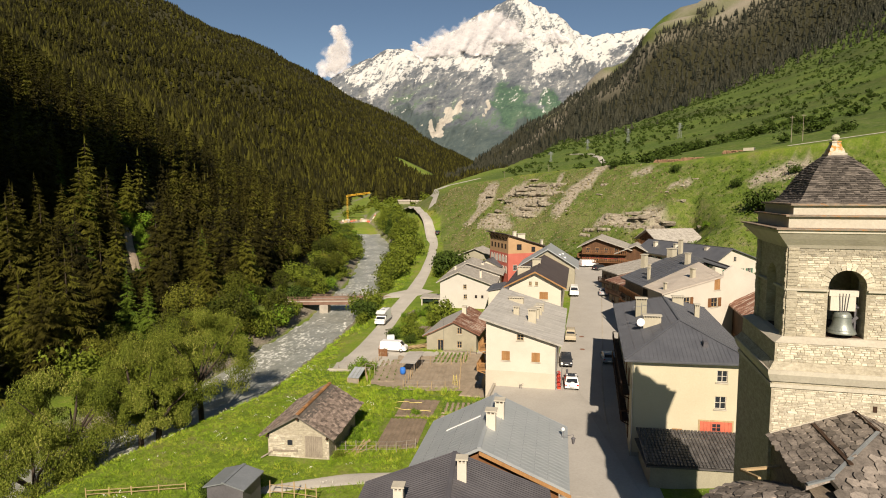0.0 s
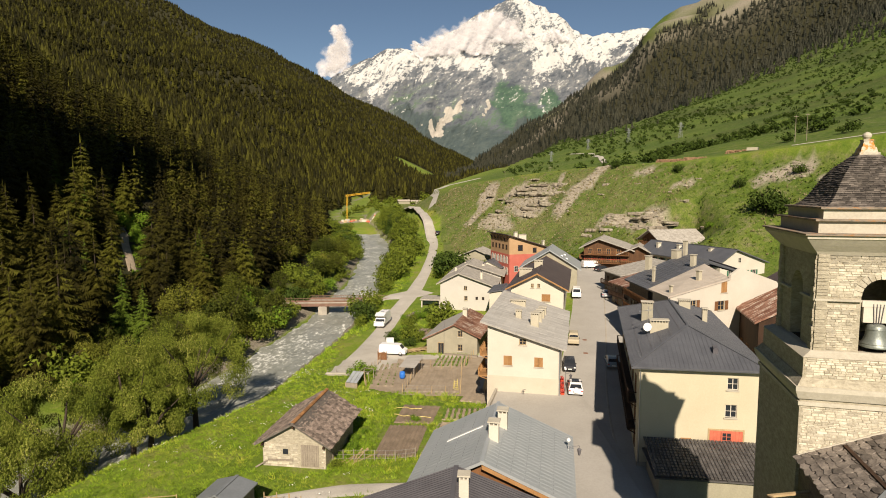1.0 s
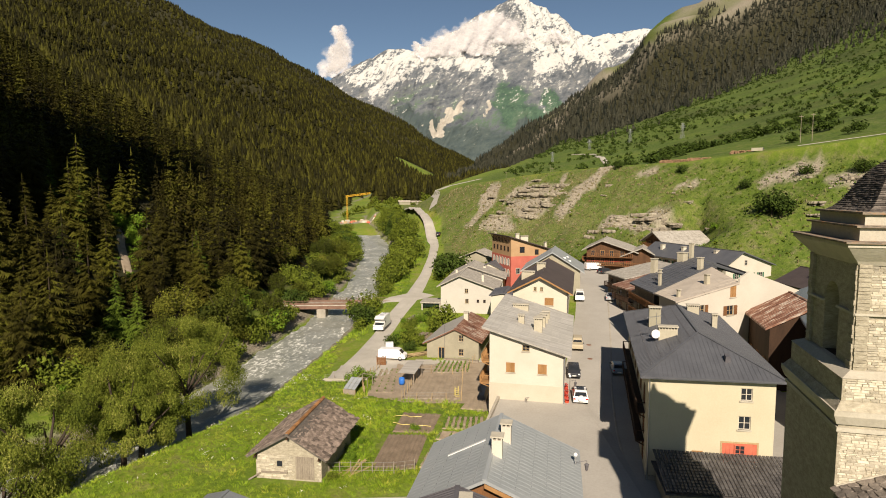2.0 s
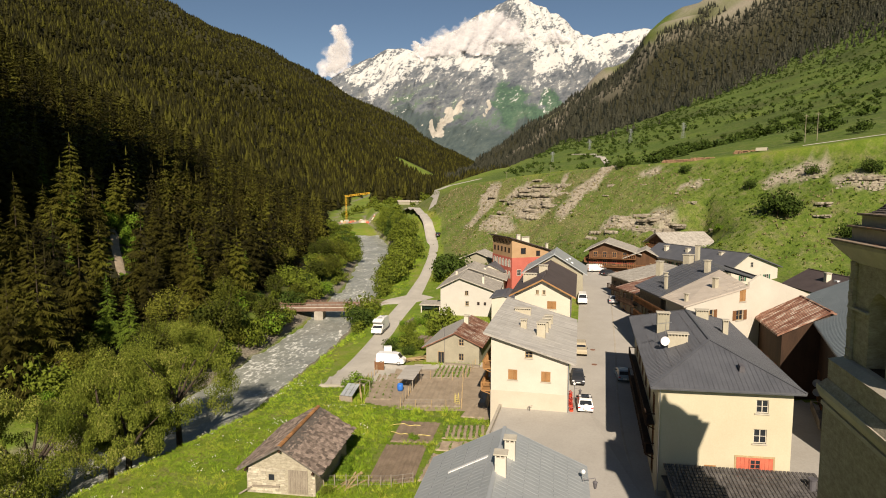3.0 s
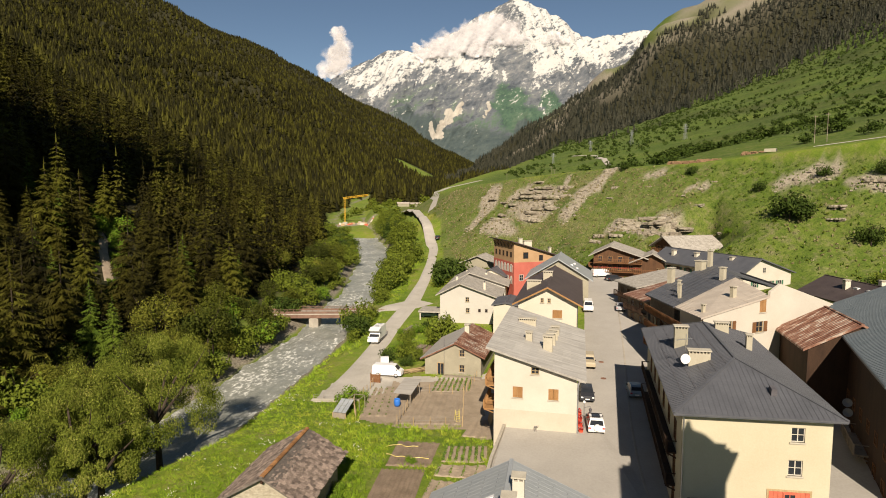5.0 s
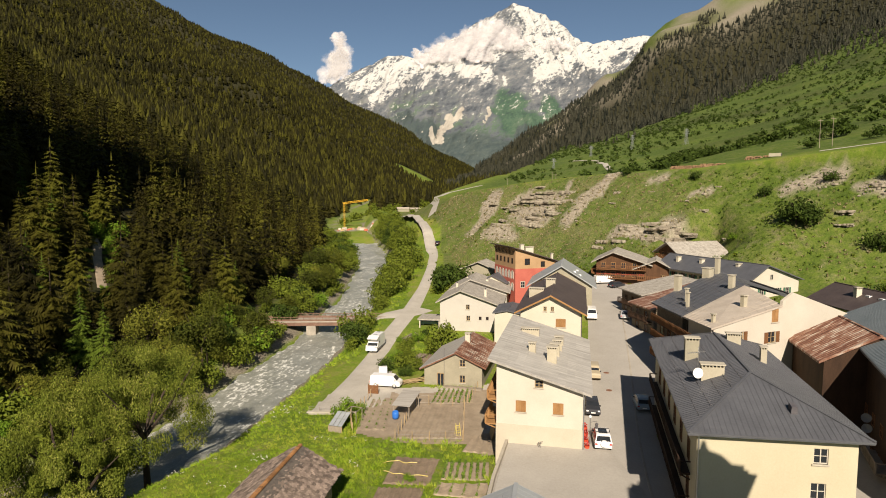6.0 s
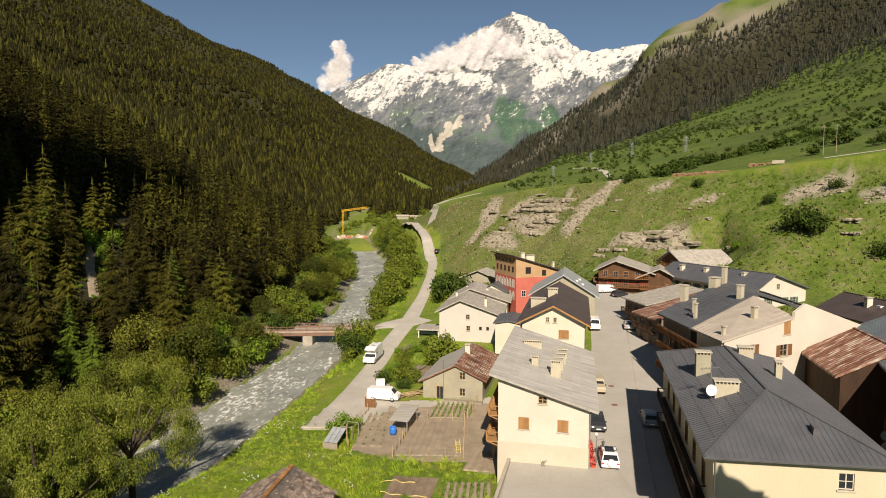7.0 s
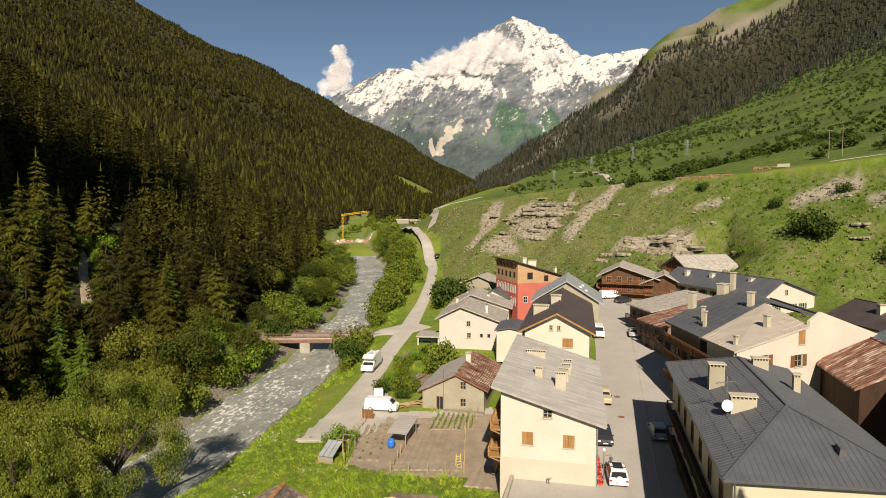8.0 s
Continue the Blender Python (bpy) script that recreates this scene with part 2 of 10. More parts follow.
def edge_of(x, y):
    """Signed distance from the terrace's rim (positive above it) and the rim's height, rounded at its bends."""
    x, y = np.asarray(x, float), np.asarray(y, float)
    found = [rim_of(x + a, y + b) for a, b in ((0, 0), (10, 10), (-10, 10), (10, -10), (-10, -10), (0, 18), (0, -18), (18, 0), (-18, 0))]
    return sum(f[0] for f in found) / 9, sum(f[1] for f in found) / 9


def ground_z(x, y):
    x, y = np.asarray(x, float), np.asarray(y, float)
    c, h, rz = river_x(y), river_half(y), river_z(y)
    xs = street_x(np.minimum(y, 200))
    shelf = garden_z(y) + (street_z(y) - garden_z(y)) * smooth(xs - 15, xs - 7, x)
    shelf = shelf + 0.10 * np.maximum(x - xs - 8, 0)
    # right bank
    right = x - c - h
    z = rz + (shelf - rz) * smooth(-1.5, 8.0, right)
    z = np.where(np.abs(x - c) < h, rz - 0.8 + 3.2 * smooth(344, 352, y), z)
    # the hill behind the village and its terrace
    e, rim = edge_of(x, y)
    rough = fractal(x, y, 30, 3) * 4 + fractal(x, y, 6, 9, 3) * 1.2
    slope = rim + 0.78 * e + rough * smooth(0, -12, e)
    for cx, cy, r, step in ((33, 229, 15, 3.4), (57, 184, 11, 2.6)):
        steps = slope / step + fractal(x, y, 9, 8, 3) * 0.5
        stair = (np.floor(steps) + smooth(0.55, 0.95, steps - np.floor(steps)) - fractal(x, y, 9, 8, 3) * 0.5) * step
        slope = slope + (stair - slope) * 0.8 * smooth(r * 1.2, r * 0.6, np.hypot(x - cx, y - cy))
    top = (rim + 0.05 * np.maximum(e, 0) + 0.13 * np.maximum(x - 80, 0) + 0.00021 * np.maximum(x - 80, 0) ** 2
           + 0.03 * np.maximum(y - 260, 0) * smooth(-100, 60, x) + fractal(x, y, 120, 5) * 8 * smooth(10, 120, e))
    hill = np.where(e < 0, slope, top)
    z = np.where(right > 6, np.maximum(z, np.minimum(hill, top)), z)
    # the levelled plot of the upper chalet
    off = np.maximum(np.maximum(np.abs(x - 64) - 8.5, np.abs(y - 164.5) - 7.5), 0)
    z = np.where(right > 6, np.minimum(z, np.maximum(10.5 + 4.0 * off, street_z(y) + 1)) if np.ndim(z) else z, z)
    # left hillside
    left = c - h - x
    up = rz + 2.2 * smooth(-1, 5, left) + 0.16 * np.clip(left - 4, 0, 26) + 0.52 * np.maximum(left - 30, 0)
    up = up + (fractal(x, y, 420, 11) * 90 + fractal(x, y, 90, 12) * 22) * smooth(40, 500, left)
    # Added hill, mostly out of view, that casts shade on the left forest.
    up = up + 190 * np.exp(-((x + 340) / 105) ** 2 - ((y - 130) / 120) ** 2) * smooth(40, 120, left)
    z = np.where(left > -1, np.maximum(up, np.where(left > 0, -99, z)), z)
    # Unseen peak by the river, added so its shadow darkens the leftmost trees.
    z = np.where(left > 8, z + 150 * np.exp(-((x + 114) / 26) ** 2 - ((y - 4) / 48) ** 2), z)
    # A second unseen hill, added to shade the slope behind them.
    shade_hill = 175 * np.exp(-((x + 165) / 60) ** 2 - ((y - 5) / 55) ** 2)
    z = np.where(left > 30, z + shade_hill, z)
    # the far spur on the right
    spur = 120 + 0.72 * (x - 215 - 0.10 * (y - 2600)) + fractal(x, y, 500, 21) * 120 + fractal(x, y, 120, 22) * 40
    bearing = x / np.maximum(y, 1)
    spur = spur + 95 * smooth(0.295, 0.345, bearing) * (1 - 0.55 * smooth(0.36, 0.46, bearing))
    spur = np.where(x > 1000, spur - 0.3 * (x - 1000), spur)
    gate = smooth(1500, 2300, y)
    z = np.where((gate > 0) & (right > 0), z * (1 - gate) + np.maximum(spur, rz) * gate, z)
    return z


def grid_mesh(name, xs, ys, material, f=ground_z):
    gx, gy = np.meshgrid(xs, ys)
    gz = f(gx, gy)
    v = np.stack([gx, gy, gz], -1).reshape(-1, 3)
    n, m = len(xs), len(ys)
    i = (np.arange(m - 1)[:, None] * n + np.arange(n - 1)[None, :]).ravel()
    q = np.stack([i, i + 1, i + n + 1, i + n], -1)
    me = bpy.data.meshes.new(name)
    me.vertices.add(len(v))
    me.vertices.foreach_set("co", v.ravel())
    me.loops.add(q.size)
    me.loops.foreach_set("vertex_index", q.ravel())
    me.polygons.add(len(q))
    me.polygons.foreach_set("loop_start", np.arange(0, q.size, 4))
    me.polygons.foreach_set("use_smooth", np.ones(len(q), bool))
    me.update(calc_edges=True)
    me.materials.append(material)
    return new(name, me)



steps_x = np.concatenate([np.arange(-3300, -700, 50), np.arange(-700, -160, 18), np.arange(-160, -60, 4), np.arange(-60, 60, 1.0), np.arange(60, 160, 2.0),
                          np.arange(160, 700, 15), np.arange(700, 3300, 60)])
steps_y = np.concatenate([np.arange(-300, 20, 20), np.arange(20, 130, 1.0), np.arange(130, 300, 1.6), np.arange(300, 700, 8), np.arange(700, 4200, 40)])
GX, GY = np.meshgrid(steps_x, steps_y)
GZ = ground_z(GX, GY)


def land(x, y):
    """The height of the ground sheet, as its faces lie."""
    x, y = np.asarray(x, float), np.asarray(y, float)
    i = np.clip(np.searchsorted(steps_x, x) - 1, 0, len(steps_x) - 2)
    j = np.clip(np.searchsorted(steps_y, y) - 1, 0, len(steps_y) - 2)
    u, v = (x - steps_x[i]) / (steps_x[i + 1] - steps_x[i]), (y - steps_y[j]) / (steps_y[j + 1] - steps_y[j])
    return (GZ[j, i] * (1 - u) + GZ[j, i + 1] * u) * (1 - v) + (GZ[j + 1, i] * (1 - u) + GZ[j + 1, i + 1] * u) * v


def raw_mesh(name, v, f, material, smooth_faces=False):
    """A mesh of equal-sided faces from arrays."""
    v, f = np.asarray(v, float), np.asarray(f, int)
    me = bpy.data.meshes.new(name)
    me.vertices.add(len(v))
    me.vertices.foreach_set("co", v.ravel())
    me.loops.add(f.size)
    me.loops.foreach_set("vertex_index", f.ravel())
    me.polygons.add(len(f))
    me.polygons.foreach_set("loop_start", np.arange(0, f.size, f.shape[1]))
    me.polygons.foreach_set("use_smooth", np.full(len(f), smooth_faces))
    me.update(calc_edges=True)
    me.materials.append(material)
    return me


def grid_faces(n, m):
    i = (np.arange(m - 1)[:, None] * n + np.arange(n - 1)[None, :]).ravel()
    return np.stack([i, i + 1, i + n + 1, i + n], -1)


def ground_material():
    m, nt, b = nodes_of("ground", 0.95)
    v = world_pos(nt)
    big, mid, fine = noise_tex(nt, v, 0.035, 5), noise_tex(nt, v, 0.35, 5, 0.7), noise_tex(nt, v, 2.5, 6, 0.75)
    grass = ramp(nt, mix(nt, 0.5, big, mid), [(0.34, (0.075, 0.140, 0.010)), (0.5, (0.160, 0.228, 0.020)), (0.66, (0.285, 0.275, 0.050))])
    grass = mix(nt, 0.5, grass, ramp(nt, fine, [(0.35, (0.40, 0.45, 0.3)), (0.65, (1.2, 1.2, 0.9))]), "MULTIPLY")
    bloom = ramp(nt, noise_tex(nt, v, 5.5, 3, 0.8), [(0.66, (0, 0, 0)), (0.70, (1, 1, 1))])
    drift = ramp(nt, noise_tex(nt, v, 0.16, 3), [(0.50, (0, 0, 0)), (0.62, (1, 1, 1))])
    grass = mix(nt, mix(nt, 1.0, bloom, drift, "MULTIPLY"), grass, (0.62, 0.56, 0.28))
    dry = ramp(nt, mix(nt, 0.6, noise_tex(nt, v, 0.09, 6, 0.7), fine), [(0.36, (0.035, 0.075, 0.008)), (0.47, (0.085, 0.125, 0.020)), (0.58, (0.165, 0.155, 0.065)), (0.7, (0.27, 0.225, 0.14))])
    alp = ramp(nt, mix(nt, 0.6, noise_tex(nt, v, 0.02, 6, 0.7), mid), [(0.36, (0.026, 0.050, 0.005)), (0.46, (0.062, 0.112, 0.009)), (0.56, (0.105, 0.150, 0.016)), (0.66, (0.17, 0.165, 0.050))])
    scree = ramp(nt, mix(nt, 0.6, noise_tex(nt, world_pos(nt, (1, 1, 2.5)), 0.9, 6, 0.75), fine), [(0.34, (0.13, 0.105, 0.075)), (0.5, (0.30, 0.26, 0.195)), (0.66, (0.42, 0.375, 0.30))])
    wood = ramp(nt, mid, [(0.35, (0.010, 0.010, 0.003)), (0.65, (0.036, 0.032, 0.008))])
    stony = ramp(nt, fine, [(0.35, (0.10, 0.085, 0.06)), (0.65, (0.34, 0.30, 0.23))])
    clump = ramp(nt, mix(nt, 0.5, noise_tex(nt, v, 0.9, 4, 0.7), fine), [(0.40, (0.42, 0.46, 0.40)), (0.50, (0.95, 0.95, 0.9)), (0.60, (1.2, 1.15, 1.0))])
    dry, alp = mix(nt, 0.8, dry, clump, "MULTIPLY"), mix(nt, 0.8, alp, clump, "MULTIPLY")
    col = grass
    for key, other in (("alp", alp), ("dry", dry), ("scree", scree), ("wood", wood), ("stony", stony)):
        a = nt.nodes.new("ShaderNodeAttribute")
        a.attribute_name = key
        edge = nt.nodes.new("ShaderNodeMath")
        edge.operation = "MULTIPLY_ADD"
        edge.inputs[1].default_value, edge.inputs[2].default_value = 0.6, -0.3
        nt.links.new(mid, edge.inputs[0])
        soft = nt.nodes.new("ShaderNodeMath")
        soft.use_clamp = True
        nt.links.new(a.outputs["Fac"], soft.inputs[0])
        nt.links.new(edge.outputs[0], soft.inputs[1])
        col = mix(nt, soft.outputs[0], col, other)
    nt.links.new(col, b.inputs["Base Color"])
    bump(nt, b, fine, 0.8, 0.25)
    return m


M["ground"] = ground_material()
ground = tagged(new("ground", raw_mesh("ground", np.stack([GX, GY, GZ], -1).reshape(-1, 3), grid_faces(len(steps_x), len(steps_y)), M["ground"], True)),
                "green valley ground with meadows and slopes", "ground", kind="structure")


def cover(key, values):
    a = ground.data.attributes.new(key, "FLOAT", "POINT")
    a.data.foreach_set("value", np.clip(values, 0, 1).ravel())


EDGE_D, _ = edge_of(GX, GY)
LEFT_D = river_x(GY) - river_half(GY) - GX
RIGHT_D = GX - river_x(GY) - river_half(GY)
CLEARING = ((GX + 70) / 75) ** 2 + ((GY - 1750) / 110) ** 2 < 1
BALD = smooth(0, 60, GZ - (100 + 0.54 * GX) - 90 * fractal(GX, GY, 150, 85)) * (GY > 1500) * (RIGHT_D > 30)
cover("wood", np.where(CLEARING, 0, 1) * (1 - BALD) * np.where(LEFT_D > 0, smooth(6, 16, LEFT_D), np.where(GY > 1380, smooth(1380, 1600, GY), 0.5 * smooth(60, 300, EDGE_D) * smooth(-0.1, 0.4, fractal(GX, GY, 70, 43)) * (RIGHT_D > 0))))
cover("dry", np.where((RIGHT_D > 20) & (GY > 70), smooth(-62, -45, EDGE_D) * smooth(4, -4, EDGE_D) * (0.35 + 0.65 * smooth(90, 30, GX)) * 0.85
                      + 0.25 * smooth(0, 80, EDGE_D) * smooth(0.02, 0.3, fractal(GX, GY, 90, 41)), 0))
def strips(*lines):
    """How much bare scree lies about a set of strips (x, y, x, y, half width)."""
    out = np.zeros(GX.shape)
    wx, wy = GX + fractal(GX, GY, 9, 53, 3) * 5, GY + fractal(GX, GY, 9, 59, 3) * 5
    for ax, ay, bx, by, w in lines:
        t = np.clip(((wx - ax) * (bx - ax) + (wy - ay) * (by - ay)) / ((bx - ax) ** 2 + (by - ay) ** 2), 0, 1)
        out = np.maximum(out, smooth(w * 1.25, w * 0.65, np.hypot(wx - ax - t * (bx - ax), wy - ay - t * (by - ay))))
    return out


cover("alp", np.where(RIGHT_D > 20, smooth(-4, 30, EDGE_D), 0) * np.where(GY < 1700, 1, BALD) + 0.95 * smooth(-62, -40, EDGE_D) * smooth(5, 40, GX) * (EDGE_D < 0) * (GY > 70))
SCREE = strips((58, 218, 48, 211, 2.6), (48, 211, 40, 206, 2.2), (22, 252, 12, 240, 3.6), (34, 237, 28, 238, 2.4), (46, 227, 43, 222, 1.3), (28, 229, 36, 218, 4.0), (19, 228, 24, 218, 3.5), (36, 229, 41, 221, 2.5),
                      (52, 187, 58, 179, 2.4), (62, 178, 69, 168, 3.4), (97, 163, 91, 164, 3.4), (100, 150, 103, 146, 3.0), (-66, 398, -54, 408, 9), (66, 203, 70, 200, 1.5), (76, 182, 73, 186, 1.2))
cover("scree", SCREE)
cover("stony", 0.95 * BALD * smooth(-0.35, 0.2, fractal(GX, GY, 130, 87, 5)) + 0.85 * smooth(1700, 2100, GY) * (RIGHT_D > 30) * smooth(-0.12, -0.3, fractal(GX, GY, 260, 81) + 0.25 * fractal(GX, GY, 60, 84)) + np.where(LEFT_D > -50, smooth(-0.5, 0.5, LEFT_D) * smooth(5, 2, LEFT_D), 0) + smooth(-0.5, 0.2, RIGHT_D) * smooth(2.2, 1.0, RIGHT_D))


def flow_pos(nt, across, along):
    """The place in the world along the river's near reach, which runs 16 degrees off north."""
    g = nt.nodes.new("ShaderNodeNewGeometry")
    mp = nt.nodes.new("ShaderNodeMapping")
    mp.vector_type = "TEXTURE"
    mp.inputs["Rotation"].default_value = (0, 0, radians(-16))
    mp.inputs["Scale"].default_value = (1 / across, 1 / along, 1)
    nt.links.new(g.outputs["Position"], mp.inputs[0])
    return mp.outputs[0]


def water_material():
    m, nt, b = nodes_of("water", 0.16)
    wave, ripple = noise_tex(nt, flow_pos(nt, 1.0, 0.5), 0.9, 6, 0.7), noise_tex(nt, flow_pos(nt, 1.0, 0.6), 3.5, 5, 0.7)
    rapids, streaks = noise_tex(nt, flow_pos(nt, 1.0, 0.8), 0.13, 4, 0.6), noise_tex(nt, flow_pos(nt, 1.0, 0.5), 1.5, 8, 0.72)
    body = ramp(nt, mix(nt, 0.4, wave, ripple), [(0.36, (0.185, 0.195, 0.168)), (0.64, (0.285, 0.29, 0.25))])
    foam = ramp(nt, mix(nt, 0.3, streaks, rapids), [(0.53, (0, 0, 0)), (0.59, (1, 1, 1))])
    nt.links.new(mix(nt, foam, body, (0.66, 0.66, 0.60)), b.inputs["Base Color"])
    nt.links.new(mix(nt, foam, (0.34, 0.34, 0.34), (0.8, 0.8, 0.8)), b.inputs["Roughness"])
    bump(nt, b, mix(nt, 0.5, wave, mix(nt, 0.5, streaks, ripple)), 0.7, 0.3)
    return m


M["water"] = water_material()
ry = np.concatenate([np.arange(-60, 300, 0.8), np.arange(300, 352, 2)])
ru = np.linspace(-1, 1, 29)
WU, WY = np.meshgrid(ru, ry)
WX = river_x(WY) + WU * (river_half(WY) + 0.9)
WZ = river_z(WY) + fractal(WX, WY * 0.6, 3.0, 31, 3) * 0.55
tagged(new("water", raw_mesh("water", np.stack([WX, WY, WZ], -1).reshape(-1, 3), grid_faces(len(ru), len(ry)), M["water"], True)),
       "grey green glacial river with white rapids", "river", kind="structure")


def drape(name, outline, material, label, category, lift=0.06, step=0.8, kind="structure", ragged=0.0):
    """A patch laid on the ground inside a plan polygon."""
    xs, ys = [p[0] for p in outline], [p[1] for p in outline]
    gx = np.arange(min(xs) - 1, max(xs) + step + 1, step)
    gy = np.arange(min(ys) - 1, max(ys) + step + 1, step)
    cx, cy = np.meshgrid((gx[:-1] + gx[1:]) / 2, (gy[:-1] + gy[1:]) / 2)
    if ragged:
        cx, cy = cx + fractal(cx, cy, 4, 51, 3) * ragged, cy + fractal(cx, cy, 4, 57, 3) * ragged
    inside = np.zeros(cx.shape, bool)
    for (ax, ay), (bx, by) in zip(outline, outline[1:] + outline[:1]):
        crosses = (ay > cy) != (by > cy)
        inside ^= crosses & (cx < (bx - ax) * (cy - ay) / ((by - ay) or 1e-9) + ax)
    vx, vy = np.meshgrid(gx, gy)
    f = grid_faces(len(gx), len(gy))[inside.ravel()]
    if not len(f):
        return None
    used, back = np.unique(f, return_inverse=True)
    v = np.stack([vx, vy, land(vx, vy) + lift], -1).reshape(-1, 3)[used]
    return tagged(new(name, raw_mesh(name, v, back.reshape(f.shape), material, True)), label, category, kind=kind)


def ribbon(name, line, width, material, label, category, lift=0.08, step=1.2, across=7, kind="structure", level=False):
    """A road or path along a line of (x, y), laid on the ground."""
    pts = np.array(line, float)
    d = np.concatenate([[0], np.cumsum(np.hypot(*np.diff(pts, axis=0).T))])
    s = np.arange(0, d[-1], step)
    px, py = np.interp(s, d, pts[:, 0]), np.interp(s, d, pts[:, 1])
    for _ in range(6):
        px[1:-1], py[1:-1] = (px[:-2] + 2 * px[1:-1] + px[2:]) / 4, (py[:-2] + 2 * py[1:-1] + py[2:]) / 4
    tx, ty = np.gradient(px), np.gradient(py)
    n = np.hypot(tx, ty)
    w = np.interp(s, d, width) if np.ndim(width) else np.full(len(s), width)
    off = np.linspace(-0.5, 0.5, across)
    x = px[:, None] + (ty / n)[:, None] * off * w[:, None]
    y = py[:, None] - (tx / n)[:, None] * off * w[:, None]
    edge = (np.abs(off) > 0.49) * -0.1
    z = land(x, y)
    if level:
        row = z.max(1)
        for _ in range(30):
            row[1:-1] = np.maximum(row[1:-1], (row[:-2] + row[2:]) / 2)
        z = np.repeat(row[:, None], across, 1) - (np.abs(off) > 0.49) * 0.5
    v = np.stack([x, y, z + lift + edge], -1).reshape(-1, 3)
    return tagged(new(name, raw_mesh(name, v, grid_faces(across, len(s))[:, ::-1], material, True)), label, category, kind=kind)


# roads, the square and the paths
drape("garden_ground", [(-10.6, 86.5), (-5.4, 83), (3.4, 82.6), (4.6, 79), (7.0, 79), (9.6, 92), (12, 104), (8, 106), (-10.4, 103)], M["soil"], "trodden bare earth round the garden beds", "garden", lift=0.05, step=0.5, ragged=0.5)
ribbon("street", [(13.5, 30), (14.5, 50), (17.8, 66), (20.5, 80), (25.5, 98), (30, 115), (35.5, 138), (39.5, 150), (41, 158)], [9, 11, 9, 8.4, 8.2, 8.2, 8.5, 9, 10],
       M["asphalt"], "pale worn asphalt village street", "street", lift=0.1)
SQUARE = [(2.2, 50), (18, 47), (19, 66), (17.6, 79), (8.4, 80), (7.7, 76.3), (5.5, 68.2), (3.8, 60)]
mb = Mesh()
rim = [(x, y, float(street_z(y)) + 0.12) for x, y in SQUARE]
mb.face(*rim)
for (p, q) in zip(rim, rim[1:] + rim[:1]):
    mb.face((p[0], p[1], -4), (q[0], q[1], -4), q, p)
tagged(part("square", mb, M["asphalt"]), "pale asphalt square beside the street", "square", kind="structure")
drape("side_yard", [(29, 44), (44, 44), (45, 72), (36, 80), (33, 80), (31.5, 62)], M["asphalt"], "worn asphalt yard beside the yellow house", "yard", lift=0.09)
drape("yard_path", [(-9, 104.5), (8, 106.6), (8.6, 104), (-6, 101.8)], M["gravel"], "pale trodden yard before the garden house", "path", lift=0.07, step=0.5)
drape("house_path", [(5.6, 86), (9, 86), (12, 104), (8.8, 105)], M["asphalt"], "narrow paved path behind the white house", "path", lift=0.07, step=0.5)
drape("street_side", [(23, 78), (32.5, 79), (32.5, 99), (37.5, 113), (39, 124), (44, 136), (46, 150), (38, 150), (33, 124), (27, 96)], M["asphalt"], "worn asphalt strip before the street houses", "street", lift=0.09)
drape("upper_square", [(34, 146), (48, 142), (50, 152), (44, 165), (36, 168)], M["asphalt"], "pale asphalt yard at the street end", "square", lift=0.07)
ribbon("river_road", [(-16.5, 94), (-14, 106), (-12.2, 122), (-10.3, 138), (-7.5, 155), (-5.0, 180), (-3.6, 205), (-3.0, 232), (-5.5, 258), (-9, 285), (-13, 320), (-22, 380), (-30, 450)],
       [5.0, 5.5, 4.6, 5.2, 5.4, 4.4, 4.2, 4.4, 4.6, 4.2, 4.2, 5, 6], M["gravel"], "pale gravel road beside the river", "road", lift=0.1, level=True)
drape("turning_place", [(-18.5, 94), (-9, 96), (-6.5, 106), (-10, 117), (-14.5, 112)], M["gravel"], "pale gravel turning place at the road end", "road", lift=0.08, ragged=0.6)
ribbon("bridge_road", [(-20, 150), (-14, 150.5), (-9, 152), (-4, 158)], [4.5, 5, 7, 7], M["gravel"], "gravel approach to the bridge", "road", lift=0.12)
ribbon("hill_track", [(-5, 300), (-3, 330), (-6, 370), (4, 420), (30, 470)], [4, 3.5, 3.5, 3.5, 3.5], M["gravel"], "pale gravel track on the hillside", "track", lift=0.15)
ribbon("garden_path", [(-30, 40), (-18, 52.5), (-9, 54.8), (-2, 55.2), (4, 57)], [1.0, 1.4, 2.4, 2.2, 1.6], M["gravel"], "pale earth path past the stone hut", "path", lift=0.07, step=0.6)

